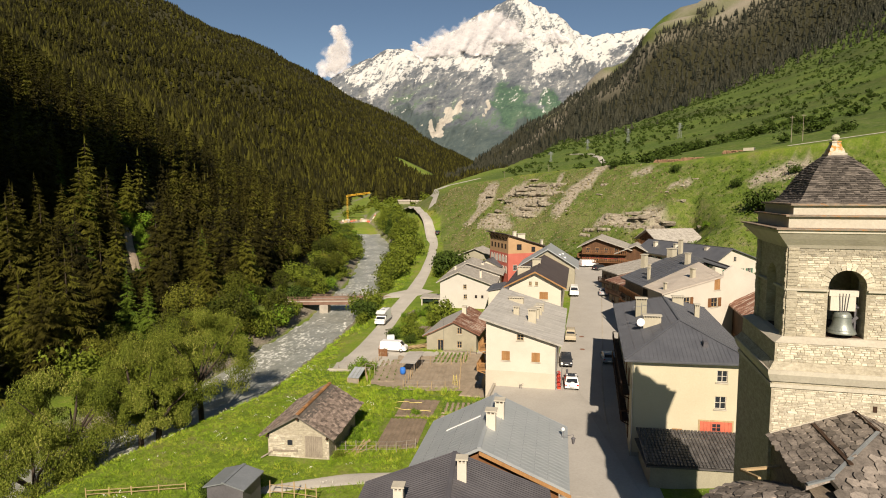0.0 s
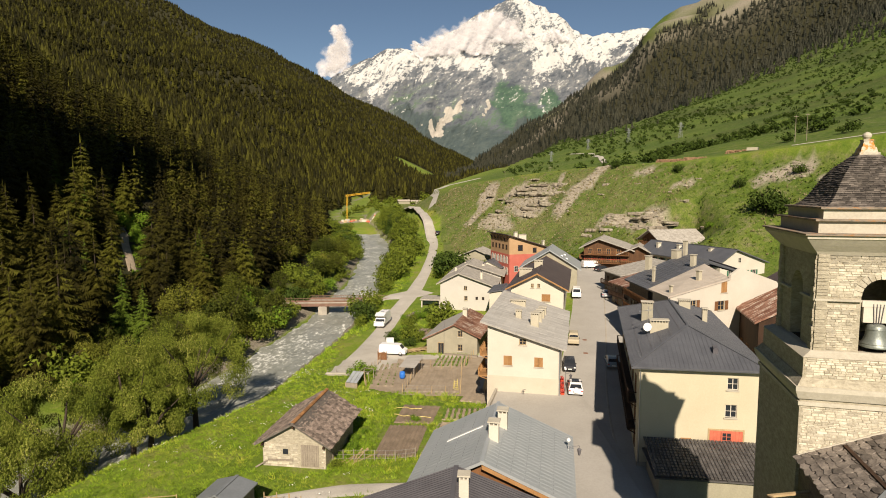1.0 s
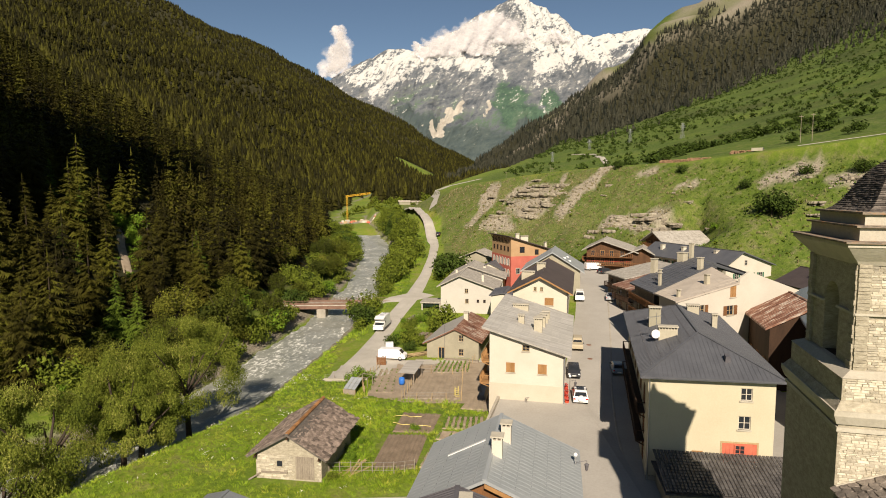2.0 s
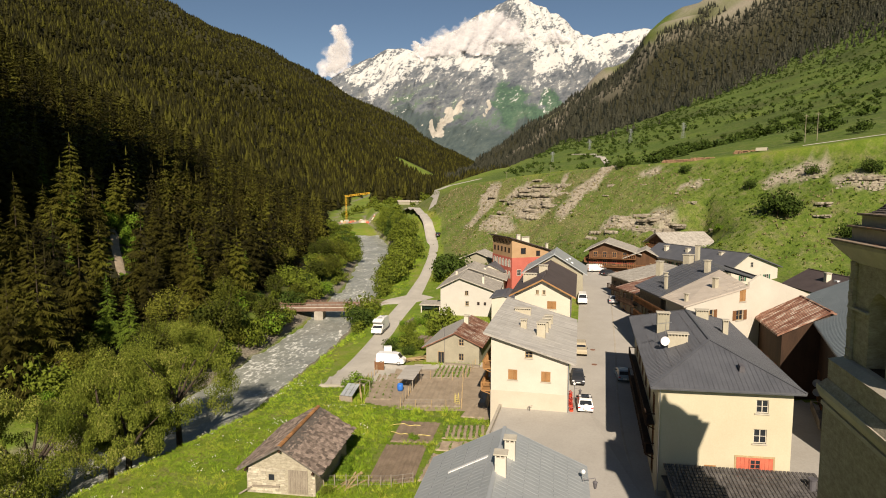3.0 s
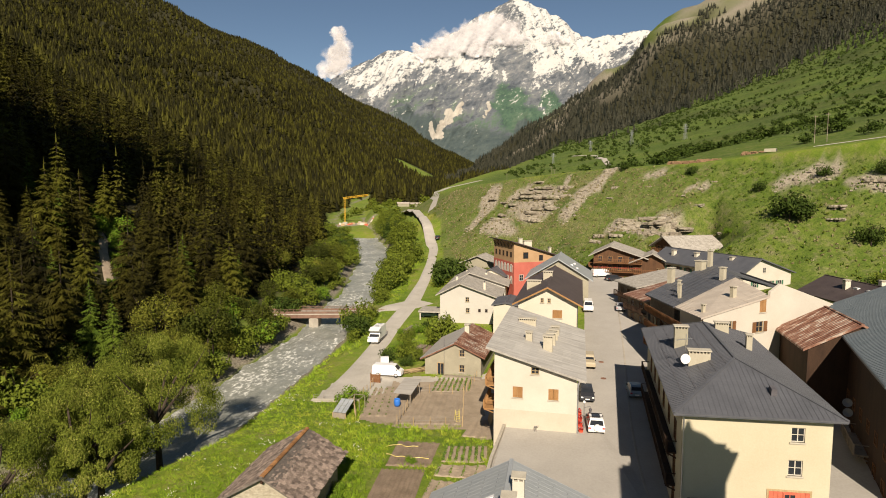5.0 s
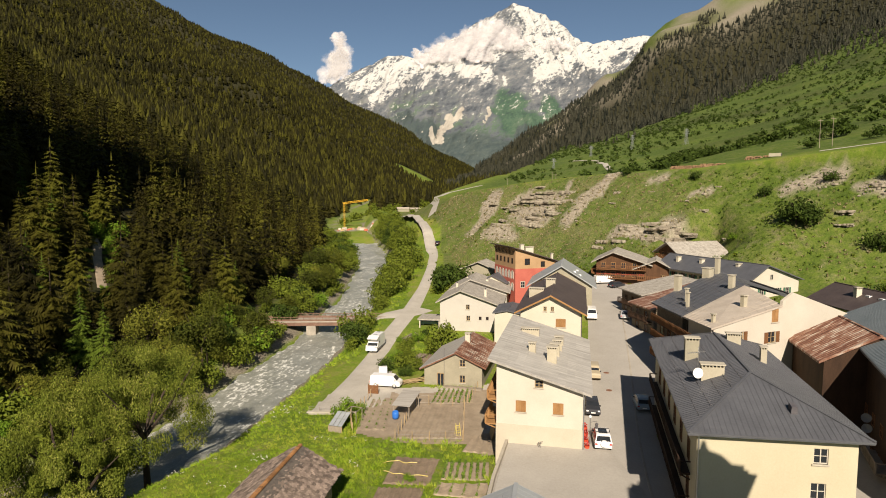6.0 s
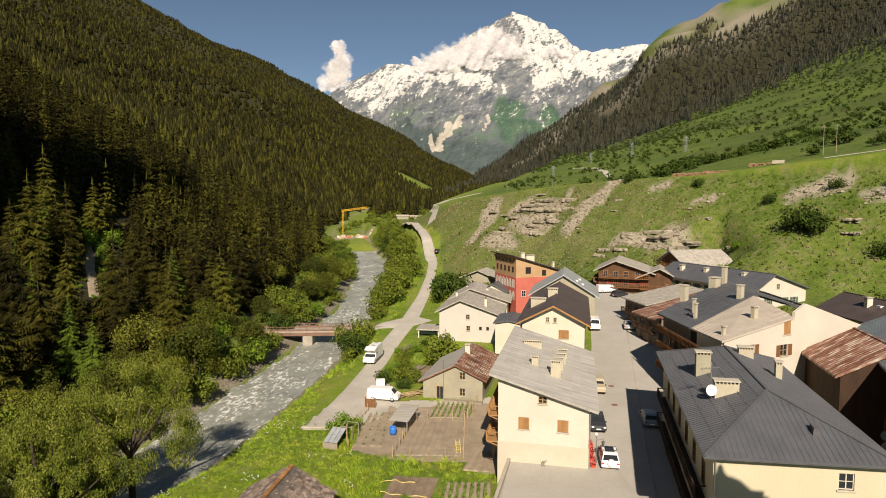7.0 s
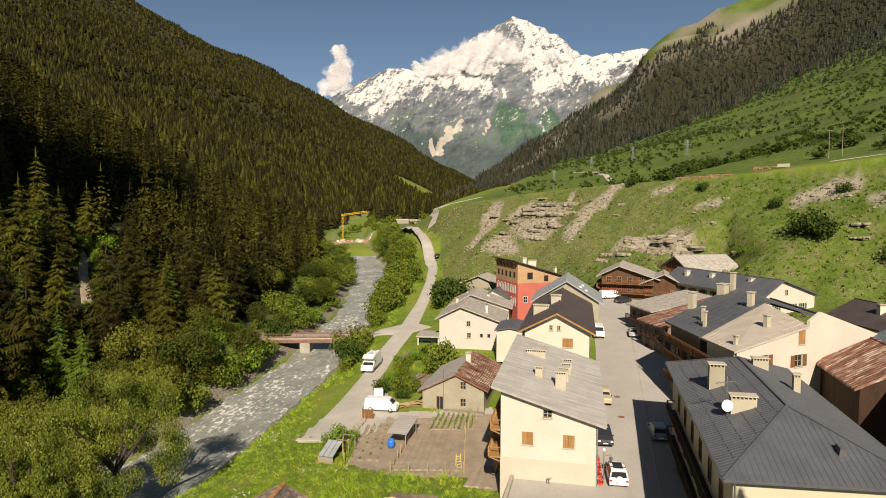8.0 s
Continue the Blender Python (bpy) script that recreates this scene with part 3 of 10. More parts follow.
# ---- houses: walls with openings, roofs, chimneys ----
def wall_face(mb, place, length, base, top, cuts, depth=0.28, k=0, peak=None):
    """One wall in (s, z) with openings cut out of it. place(s, z, inward) gives the point; top(s) its upper edge."""
    us = sorted({0.0, length, *(peak if isinstance(peak, (list, tuple)) else [peak] if peak is not None else []), *[c[0] for c in cuts], *[c[0] + c[2] for c in cuts]})
    us = [u for u in us if 0 <= u <= length]
    for a, b in zip(us, us[1:]):
        mid = (a + b) / 2
        holes = sorted((c[1], c[1] + c[3]) for c in cuts if c[0] - 1e-6 < mid < c[0] + c[2] + 1e-6)
        z = base
        for lo, hi in holes:
            mb.face(place(a, z, 0), place(b, z, 0), place(b, lo, 0), place(a, lo, 0), k=k)
            z = hi
        mb.face(place(a, z, 0), place(b, z, 0), place(b, top(b), 0), place(a, top(a), 0), k=k)
    for u, z, w, h, *_ in cuts:
        q = [(u, z), (u + w, z), (u + w, z + h), (u, z + h)]
        for (a, b), (c, d) in zip(q, q[1:] + q[:1]):
            mb.face(place(a, b, 0), place(a, b, depth), place(c, d, depth), place(c, d, 0), k=k)


def window(house, place, u, z, w, h, frame_mat, shutters=None, bars=1, sill=None, name="window"):
    """A framed window in its reveal, with glass, and shutters folded back or shut."""
    mb = Mesh()
    t = 0.07

    def bar(a, b, c, d, n0=0.10, n1=0.16):
        p = [place(s, q, n) for q in (b, d) for n in (n0, n1) for s in (a, c)]
        mb.hexa(p)
    if shutters != "shut":
        for a, b, c, d in ((u, z, u + t, z + h), (u + w - t, z, u + w, z + h), (u + t, z, u + w - t, z + t), (u + t, z + h - t, u + w - t, z + h)):
            bar(a, b, c, d)
        bar(u + w / 2 - t / 2, z + t, u + w / 2 + t / 2, z + h - t)
        for i in range(bars):
            q = z + h * (i + 1) / (bars + 1)
            bar(u + t, q - 0.02, u + w / 2 - t / 2, q + 0.02)
            bar(u + w / 2 + t / 2, q - 0.02, u + w - t, q + 0.02)
    else:
        bar(u, z, u + w, z + h, 0.2, 0.24)
    ob = part(name, mb, frame_mat, house)
    if shutters != "shut":
        g = Mesh()
        p = [place(a, b, 0.14) for a, b in ((u, z), (u + w, z), (u + w, z + h), (u, z + h))]
        g.face(*p)
        g.face(*[place(a, b, 0.27) for a, b in ((u, z), (u + w, z), (u + w, z + h), (u, z + h))])
        part("pane", g, M["glass"], ob, "dark window glass")
    if sill:
        s = Mesh()
        s.hexa([place(a, b, n) for b in (z - 0.12, z) for n in (-0.1, 0.1) for a in (u - 0.1, u + w + 0.1)])
        part("sill", s, sill, ob)
    if shutters:
        mat = M["orange_wood"] if shutters == "shut" else M["wood"]
        spots = ((u, u + w / 2 - 0.01), (u + w / 2 + 0.01, u + w)) if shutters == "shut" else ((u - w / 2, u - 0.02), (u + w + 0.02, u + w * 1.5))
        for a, b in spots:
            s = Mesh()
            n0 = 0.02 if shutters == "shut" else -0.05
            boards = 4
            for i in range(boards):
                x0, x1 = a + (b - a) * i / boards, a + (b - a) * (i + 1) / boards - 0.012
                s.hexa([place(q, r, n) for r in (z + 0.01, z + h - 0.01) for n in (n0, n0 + 0.035) for q in (x0, x1)])
            for r in (z + h * 0.18, z + h * 0.78):
                s.hexa([place(q, e, n) for e in (r, r + 0.08) for n in (n0 - 0.03, n0) for q in (a, b - 0.012)])
            part("shutter", s, mat, ob)
    return ob


def chimney(roof, x, y, z, w, d, h, mat, cap="slab"):
    mb = Mesh()
    mb.box(x - w / 2, y - d / 2, z - 1.2, x + w / 2, y + d / 2, z + h)
    ob = part("chimney", mb, mat, roof)
    c = Mesh()
    if cap == "slab":
        n = max(1, round(w / 0.3))
        for i in range(n + 1):
            px = x - w / 2 + 0.05 + (w - 0.1) * i / n
            foot = Mesh()
            foot.box(px - 0.05, y - d / 2, z + h, px + 0.05, y + d / 2, z + h + 0.22)
            part("cap_foot", foot, mat, ob)
        c.box(x - w / 2 - 0.1, y - d / 2 - 0.1, z + h + 0.22, x + w / 2 + 0.1, y + d / 2 + 0.1, z + h + 0.32)
    else:
        c.tube((x, y, z + h), (x, y, z + h + 0.25), 0.12, 0.12)
        c.tube((x, y, z + h + 0.3), (x, y, z + h + 0.4), 0.24, 0.08)
    part("chimney_cap", c, M["cut_stone"] if cap == "slab" else M["dark_metal"], ob)
    return ob


def slab(mb, profile, v0, v1, thick, k=0):
    """A roof of folded slopes: a profile of (u, z) drawn out from v0 to v1."""
    for (a, za), (b, zb) in zip(profile, profile[1:]):
        mb.hexa([(a, v0, za - thick), (b, v0, zb - thick), (a, v1, za - thick), (b, v1, zb - thick),
                 (a, v0, za), (b, v0, zb), (a, v1, za), (b, v1, zb)], k)


def ribs(mb, profile, v0, v1, step, w=0.025, h=0.035):
    """Raised seams that run down the slopes."""
    n = max(2, round((v1 - v0) / step))
    for (a, za), (b, zb) in zip(profile, profile[1:]):
        for i in range(n + 1):
            v = v0 + (v1 - v0) * i / n
            p = []
            for lift in (0.0, h):
                for s in (-w, w):
                    p += [(a, v + s, za + lift), (b, v + s, zb + lift)]
            mb.hexa(p)


def courses(mb, profile, v0, v1, step, jitter=0.0, h=0.03, seed=1):
    """Overlapping rows of roofing, each a thin wedge across the slope."""
    rng = random.Random(seed)
    for (a, za), (b, zb) in zip(profile, profile[1:]):
        low_first = za < zb
        length = math.hypot(b - a, zb - za)
        n = max(2, int(length / step))
        for i in range(n):
            t0, t1 = i / n, (i + 1) / n
            u0, q0, u1, q1 = a + (b - a) * t0, za + (zb - za) * t0, a + (b - a) * t1, za + (zb - za) * t1
            l0, l1 = (h, 0.004) if low_first else (0.004, h)
            l0 += rng.random() * jitter
            l1 += rng.random() * jitter
            mb.hexa([(u0, v0, q0), (u1, v0, q1), (u0, v1, q0), (u1, v1, q1), (u0, v0, q0 + l0), (u1, v0, q1 + l1), (u0, v1, q0 + l0), (u1, v1, q1 + l1)])


def house(name, label, at, yaw, w, d, base, eave_w, eave_e, ridge=None, wall="white_plaster", roof="slate_metal", over=(0.7, 0.7),
          thick=0.22, cuts=(), chimneys=(), seams=None, rows=None, fascia=None, category="house", frame="pale_wood", back=None):
    """A house whose ridge runs along its local y. at: its south-west corner. ridge: (u, z). cuts: (side, s, z, w, h, shutters, bars)."""
    ob = thing(name, label, category, pose(at[0], at[1], 0, 0, 0, -yaw))
    if ridge:
        def top(u):
            return eave_w + (ridge[1] - eave_w) * u / ridge[0] if u < ridge[0] else ridge[1] + (eave_e - ridge[1]) * (u - ridge[0]) / (w - ridge[0])
    else:
        def top(u):
            return eave_w + (eave_e - eave_w) * u / w
    sides = {
        "S": (lambda s, z, n: (s, n, z), w, top, ridge[0] if ridge else None),
        "N": (lambda s, z, n: (w - s, d - n, z), w, lambda s: top(w - s), w - ridge[0] if ridge else None),
        "W": (lambda s, z, n: (n, d - s, z), d, lambda s: eave_w, None),
        "E": (lambda s, z, n: (w - n, s, z), d, lambda s: eave_e, None),
    }
    mb = Mesh()
    for key, (place, length, up, pk) in sides.items():
        wall_face(mb, place, length, base, up, [c[1:] for c in cuts if c[0] == key], peak=pk)
    part("wall", mb, M[wall], ob)
    for side, s, z, cw, ch, *rest in cuts:
        shut = rest[0] if rest else None
        window(ob, sides[side][0], s, z, cw, ch, M[frame], shut, rest[1] if len(rest) > 1 else 1, M["cut_stone"] if cw < 2 else None)
    ow, ov = over
    sw = (ridge[1] - eave_w) / ridge[0] if ridge else (eave_e - eave_w) / w
    se = (eave_e - ridge[1]) / (w - ridge[0]) if ridge else sw
    lift = thick + 0.02
    profile = [(-ow, eave_w - ow * sw + lift)] + ([(ridge[0], ridge[1] + lift)] if ridge else []) + [(w + ow, eave_e + ow * se + lift)]
    rb = Mesh()
    slab(rb, profile, -ov, d + ov, thick)
    r = part("roof", rb, M[roof], ob)
    if seams:
        sb = Mesh()
        ribs(sb, profile, -ov + 0.04, d + ov - 0.04, seams, w=0.012 if roof == "silver_roof" else 0.025, h=0.008 if roof == "silver_roof" else 0.035)
        part("seam", sb, M[roof], r)
    if rows:
        cb = Mesh()
        courses(cb, profile, -ov - 0.02, d + ov + 0.02, rows[0], rows[1], rows[2])
        part("course", cb, M[roof], r)
    if fascia:
        for v in (-ov - 0.04, d + ov + 0.01):
            fb = Mesh()
            for (a, za), (b, zb) in zip(profile, profile[1:]):
                fb.hexa([(a, v, za - thick - 0.02), (b, v, zb - thick - 0.02), (a, v + 0.03, za - thick - 0.02), (b, v + 0.03, zb - thick - 0.02),
                         (a, v, za + 0.02), (b, v, zb + 0.02), (a, v + 0.03, za + 0.02), (b, v + 0.03, zb + 0.02)])
            part("fascia", fb, M[fascia], r)
    if ridge:
        cb = Mesh()
        cb.beam((ridge[0], -ov, ridge[1] + lift + 0.02), (ridge[0], d + ov, ridge[1] + lift + 0.02), 0.3, 0.07)
        part("ridge_cap", cb, M[roof], r)
    for u, v, cw, cd, ch, *rest in chimneys:
        chimney(r, u, v, top(min(max(u, 0), w)) + lift, cw, cd, ch, M[rest[0] if rest else "chimney_plaster"], rest[1] if len(rest) > 1 else "slab")
    return ob, r, profile


def hip_house(name, label, at, yaw, w, d, base, eave, ridge_z, inset, wall, roof, over, cuts=(), chimneys=(), seams=0.4, thick=0.2, inset_n=6.0):
    ob = thing(name, label, "house", pose(at[0], at[1], 0, 0, 0, -yaw))
    sides = {
        "S": (lambda s, z, n: (s, n, z), w), "N": (lambda s, z, n: (w - s, d - n, z), w),
        "W": (lambda s, z, n: (n, d - s, z), d), "E": (lambda s, z, n: (w - n, s, z), d),
    }
    mb = Mesh()
    for key, (place, length) in sides.items():
        wall_face(mb, place, length, base, lambda s: eave, [c[1:] for c in cuts if c[0] == key])
    part("wall", mb, M[wall], ob)
    for side, s, z, cw, ch, *rest in cuts:
        window(ob, sides[side][0], s, z, cw, ch, M["white_plaster"], rest[0] if rest else None, rest[1] if len(rest) > 1 else 1, M["cut_stone"])
    o, z0, z1 = over, eave + thick, ridge_z + thick
    a, b, c, e = (-o, -o), (w + o, -o), (w + o, d + o), (-o, d + o)
    r0, r1 = (w / 2, inset), (w / 2, d - inset_n)
    rb = Mesh()
    for pts in (((*a, z0), (*b, z0), (*r0, z1)), ((*b, z0), (*c, z0), (*r1, z1), (*r0, z1)), ((*c, z0), (*e, z0), (*r1, z1)), ((*e, z0), (*a, z0), (*r0, z1), (*r1, z1))):
        rb.face(*pts)
    for (p, q) in ((a, b), (b, c), (c, e), (e, a)):
        rb.face((*p, z0 - thick), (*q, z0 - thick), (*q, z0), (*p, z0))
    rb.face(*[(*p, z0 - thick) for p in (e, c, b, a)])
    r = part("roof", rb, M[roof], ob)
    sb = Mesh()
    half, slope = w / 2 + o, (z1 - z0) / (w / 2 + o)
    n = round((d + 2 * o) / seams)
    for i in range(1, n):
        v = -o + (d + 2 * o) * i / n
        reach = min(1.0, (v + o) / (inset + o), (d + o - v) / (inset_n + o))
        for s in (-1, 1):
            u0, u1 = w / 2 + s * half, w / 2 + s * half * (1 - reach)
            p = []
            for lift in (0.0, 0.03):
                for q in (-0.018, 0.018):
                    p += [(u0, v + q, z0 + lift), (u1, v + q, z0 + (z1 - z0) * reach + lift)]
            sb.hexa(p)
    n = round((w + 2 * o) / seams)
    for i in range(1, n):
        u = -o + (w + 2 * o) * i / n
        reach = 1 - abs(u - w / 2) / half
        for s, v0 in ((1, -o), (-1, d + o)):
            v1 = v0 + s * ((inset if s > 0 else inset_n) + o) * reach
            p = []
            for lift in (0.0, 0.03):
                for q in (-0.018, 0.018):
                    p += [(u + q, v0, z0 + lift), (u + q, v1, z0 + (z1 - z0) * reach + lift)]
            sb.hexa(p)
    part("seam", sb, M[roof], r)
    hb = Mesh()
    for p, q in (((*a, z0), (*r0, z1)), ((*b, z0), (*r0, z1)), ((*c, z0), (*r1, z1)), ((*e, z0), (*r1, z1)), ((*r0, z1), (*r1, z1))):
        hb.beam((p[0], p[1], p[2] + 0.05), (q[0], q[1], q[2] + 0.05), 0.22, 0.08)
    part("ridge_cap", hb, M[roof], r)
    gb = Mesh()
    for p, q in ((a, b), (b, c), (c, e), (e, a)):
        gb.beam((*p, z0 - 0.06), (*q, z0 - 0.06), 0.10, 0.10)
    part("gutter", gb, M["slate_metal"], ob, "dark metal gutter")

    def top(u, v):
        return z0 + slope * min(half - abs(u - w / 2), (v + o) * half / (inset + o))
    for u, v, cw, cd, ch, *rest in chimneys:
        chimney(r, u, v, top(u, v), cw, cd, ch, M[rest[0] if rest else "chimney_plaster"], rest[1] if len(rest) > 1 else "slab")
    return ob, r, top

# ---- the village ----
hip_house("yellow_house", "pale yellow plastered house with dark hipped metal roof", (19.3, 55.95), 13.9, 10.95, 28.3, -1.5, 9.65, 11.95, 7.9,
          "yellow_plaster", "slate_metal", 0.75, inset_n=4.8,
          cuts=[("S", 8.0, 7.75, 1.0, 1.15), ("S", 7.9, 5.05, 1.05, 1.25)],
          chimneys=[(2.1, 16.6, 1.3, 0.8, 1.9, "grey_plaster"), (2.75, 9.65, 1.9, 0.8, 0.9), (7.2, 22.4, 1.4, 0.7, 0.7), (8.6, 16.2, 0.55, 0.55, 1.3)])
house("white_house", "cream white gabled house with pale metal roof and shut wooden shutters", (6.25, 76.05), 13, 9.15, 23.5, -2.5, 9.3, 6.6, None,
      "white_plaster", "pale_roof", (0.9, 0.7),
      cuts=[("S", 4.1, 6.8, 0.9, 0.75), ("S", 2.1, 4.0, 1.1, 1.25, "shut"), ("S", 6.05, 4.0, 1.1, 1.25, "shut")],
      chimneys=[(2.3, 16.5, 2.3, 0.8, 0.5), (3.2, 8, 0.8, 0.7, 0.9), (5.6, 6.5, 1.1, 0.9, 1.6), (5.8, 10, 1.1, 0.9, 1.2), (6.0, 13, 1.1, 0.9, 1.0), (6.1, 16, 1.1, 0.9, 0.8)])
house("dark_roof_house", "cream gabled house with dark brown roof and orange wooden fascia", (12.5, 104.3), 13, 9.2, 27, 0.5, 9.6, 9.6, (4.6, 12.0),
      "cream_plaster", "brown_roof", (0.9, 0.9), fascia="orange_wood",
      cuts=[("S", 3.5, 9.6, 0.5, 0.7), ("S", 4.6, 9.6, 0.5, 0.7), ("S", 5.4, 7.2, 1.5, 1.3, "shut")],
      chimneys=[(1.8, 9, 2.4, 0.8, 0.8), (4.0, 12, 1.6, 0.8, 0.9)])
house("grey_roof_house", "cream house with pale grey metal roof", (18.3, 132.5), 13, 12, 14, 2.5, 9.6, 9.6, (6, 13.3), "grey_plaster", "silver_roof", (0.9, 0.7))
house("red_house", "tall red and ochre house with arched white window surrounds", (18.2, 158), -17.5, 14, 13, 1, 14.6, 10.4, None, "ochre_plaster", "brown_roof", (0.9, 0.9))
house("white_north_house", "white plastered house with grey stone slab roof", (-0.2, 139.2), 9, 12.6, 13, -3, 5.0, 4.3, (4.4, 7.2), "pale_plaster", "stone_roof", (0.9, 0.8),
      cuts=[("S", 5.6, 3.3, 0.8, 1.0), ("S", 5.7, 0.9, 0.8, 1.0)])
house("stone_roof_house", "white house wing with grey stone slab roof", (2.5, 153), 9, 13, 12, -2, 5.4, 5.0, (4.5, 7.7), "pale_plaster", "stone_roof", (0.9, 0.8))
house("garden_house", "grey plastered stone house with half rusty metal roof", (-2.55, 106.8), 14, 9.4, 14, -4.5, -0.2, 0.5, (5.2, 2.4), "grey_plaster", "rust_roof", (0.7, 0.5),
      cuts=[("S", 5.8, 0.3, 0.9, 1.1), ("S", 5.8, -2.3, 0.9, 1.2)])
house("stone_hut", "small rubble stone hut with brown slab roof", (-18.3, 59.7), 8, 6.8, 9.6, -3.2, 0.75, 0.75, (3.5, 2.75), "rubble_wall", "lauze", (0.7, 0.6), category="hut")
house("grey_metal_house", "house with pale grey standing seam metal roof", (-1.8, 42.2), 11, 11, 10.5, -3, 4.6, 4.9, (5.2, 7.3), "wood", "silver_roof", (0.8, 0.8), seams=0.55,
      chimneys=[(6.0, 6.6, 0.75, 0.75, 1.2, "white_plaster"), (5.6, 3.6, 0.75, 0.75, 1.2, "white_plaster")])
house("ribbed_roof_house", "house with dark grey ribbed metal roof", (-5.5, 28.5), 5, 12, 10.4, -3, 5.4, 5.4, (5.9, 7.7), "wood", "dark_metal", (0.6, 0.6), seams=0.3,
      chimneys=[(2.8, 5.2, 0.6, 0.6, 1.3, "white_plaster"), (6.6, 7.5, 0.6, 0.6, 1.2, "white_plaster")])


house("rusty_street_house", "stone house with rusty ribbed metal roof", (36.9, 114.6), -10, 13, 7.5, 0, 7.8, 11.0, None, "shaded_stone_wall", "rust_roof", (0.8, 0.4))
house("stone_street_house", "house with pale stone slab roof", (38.4, 124.0), -8, 11, 9.5, 1, 8.7, 10.8, None, "shaded_stone_wall", "stone_roof", (0.8, 0.4))
house("rusty_roof_house", "brown house with rusty corrugated roof", (41.0, 75.2), 14.4, 10, 10.2, -1, 9.75, 9.9, (5.0, 12.5), "shaded_dark_wood", "rust_roof", (0.6, 0.4))
house("grey_roof_barn", "dark timber barn with shade-darkened walls and grey ribbed metal roof", (37.2, 57.6), 25, 14, 35.5, -1, 11.4, 11.4, (7, 14.8), "shaded_dark_wood", "blue_metal", (0.8, 0.6))
house("long_house", "white house with long dark roof and green shutters", (62.2, 131.5), -19, 13, 28, 2, 10.6, 10.2, (4.2, 13.2), "white_plaster", "slate_metal", (0.7, 0.7))
house("brown_roof_house", "house with dark brown roof", (67.3, 102.5), 0, 12, 17, 3, 9.0, 8.6, (4.5, 11.5), "cream_plaster", "brown_roof", (0.9, 0.9))
house("chalet", "brown timber chalet with balconies and stone slab roof", (38.6, 160.0), 20, 12, 14, 4, 11.6, 11.0, (4, 13.6), "chalet_wood", "stone_roof", (1.2, 1.2), category="chalet")
house("upper_chalet", "brown timber chalet with broad stone slab roof", (57.2, 168.5), 75, 10.5, 13, 5, 13.3, 12.2, (4.4, 15.6), "chalet_wood", "stone_roof", (1.2, 1.2), category="chalet")


def skew_house(name, label, origin, yaw, wall_top, roof_planes, walls, wall, cuts=()):
    """A house on a plan that is not square. roof_planes: (points, roof material) in the world; walls: plan lines (a, b, top at a, top at b)."""
    m = pose(origin[0], origin[1], 0, 0, 0, -yaw)
    inv = m.inverted()
    ob = thing(name, label, "house", m)
    mb = Mesh()
    wall_face(mb, lambda s, z, n: (s, n, z), wall_top[-1][0], -0.5, lambda q: float(np.interp(q, [p[0] for p in wall_top], [p[1] for p in wall_top])), [c[1:] for c in cuts], peak=[p[0] for p in wall_top])
    for (s0, z0), (s1, z1) in zip(wall_top, wall_top[1:]):
        mb.face((s0, 0, z0), (s1, 0, z1), (s1, 0.35, z1), (s0, 0.35, z0))
        mb.face((s1, 0.35, -0.5), (s0, 0.35, -0.5), (s0, 0.35, z0), (s1, 0.35, z1))
    for a, b, za, zb in walls:
        p, q = inv @ Vector((*a, 0)), inv @ Vector((*b, 0))
        mb.face((p.x, p.y, -0.5), (q.x, q.y, -0.5), (q.x, q.y, zb), (p.x, p.y, za))
    part("wall", mb, M[wall], ob)
    for side, s, z, w, h, *rest in cuts:
        window(ob, lambda a, b, n: (a, n, b), s, z, w, h, M["pale_wood"], rest[0] if rest else None, 1, M["cut_stone"])
    made = []
    for pts, mat in roof_planes:
        rb = Mesh()
        local = [inv @ Vector(p) for p in pts]
        low = [p - Vector((0, 0, 0.22)) for p in local]
        for tri_ in ((0, 1, 2), (0, 2, 3)):
            rb.face(*[local[i] for i in tri_])
            rb.face(*[low[i] for i in reversed(tri_)])
        for i in range(4):
            j = (i + 1) % 4
            rb.face(low[i], low[j], local[j], local[i])
        r = part("roof", rb, M[mat], ob)
        sb = Mesh()
        n = 9
        for k in range(1, n):
            a = local[0] + (local[3] - local[0]) * k / n
            b = local[1] + (local[2] - local[1]) * k / n
            sb.beam(a + Vector((0, 0, 0.02)), b + Vector((0, 0, 0.02)), 0.07, 0.05)
        tagged(part("seam", sb, M[mat], r), kind="stuff")
        if not made:
            gb = Mesh()
            for i in range(1, 9):
                for j in range(26):
                    u, v = i / 9, (j + 0.2 + 0.3 * (i % 2)) / 26.5
                    p = (local[0] * (1 - u) + local[1] * u) * (1 - v) + (local[3] * (1 - u) + local[2] * u) * v
                    q = (local[0] * (1 - u) + local[1] * u) * (1 - v - 0.018) + (local[3] * (1 - u) + local[2] * u) * (v + 0.018)
                    gb.beam(p + Vector((0, 0, 0.03)), q + Vector((0, 0, 0.03)), 0.04, 0.05)
            tagged(part("snow_guard", gb, M[mat], r), kind="stuff")
        made.append(r)
    return ob, made, inv


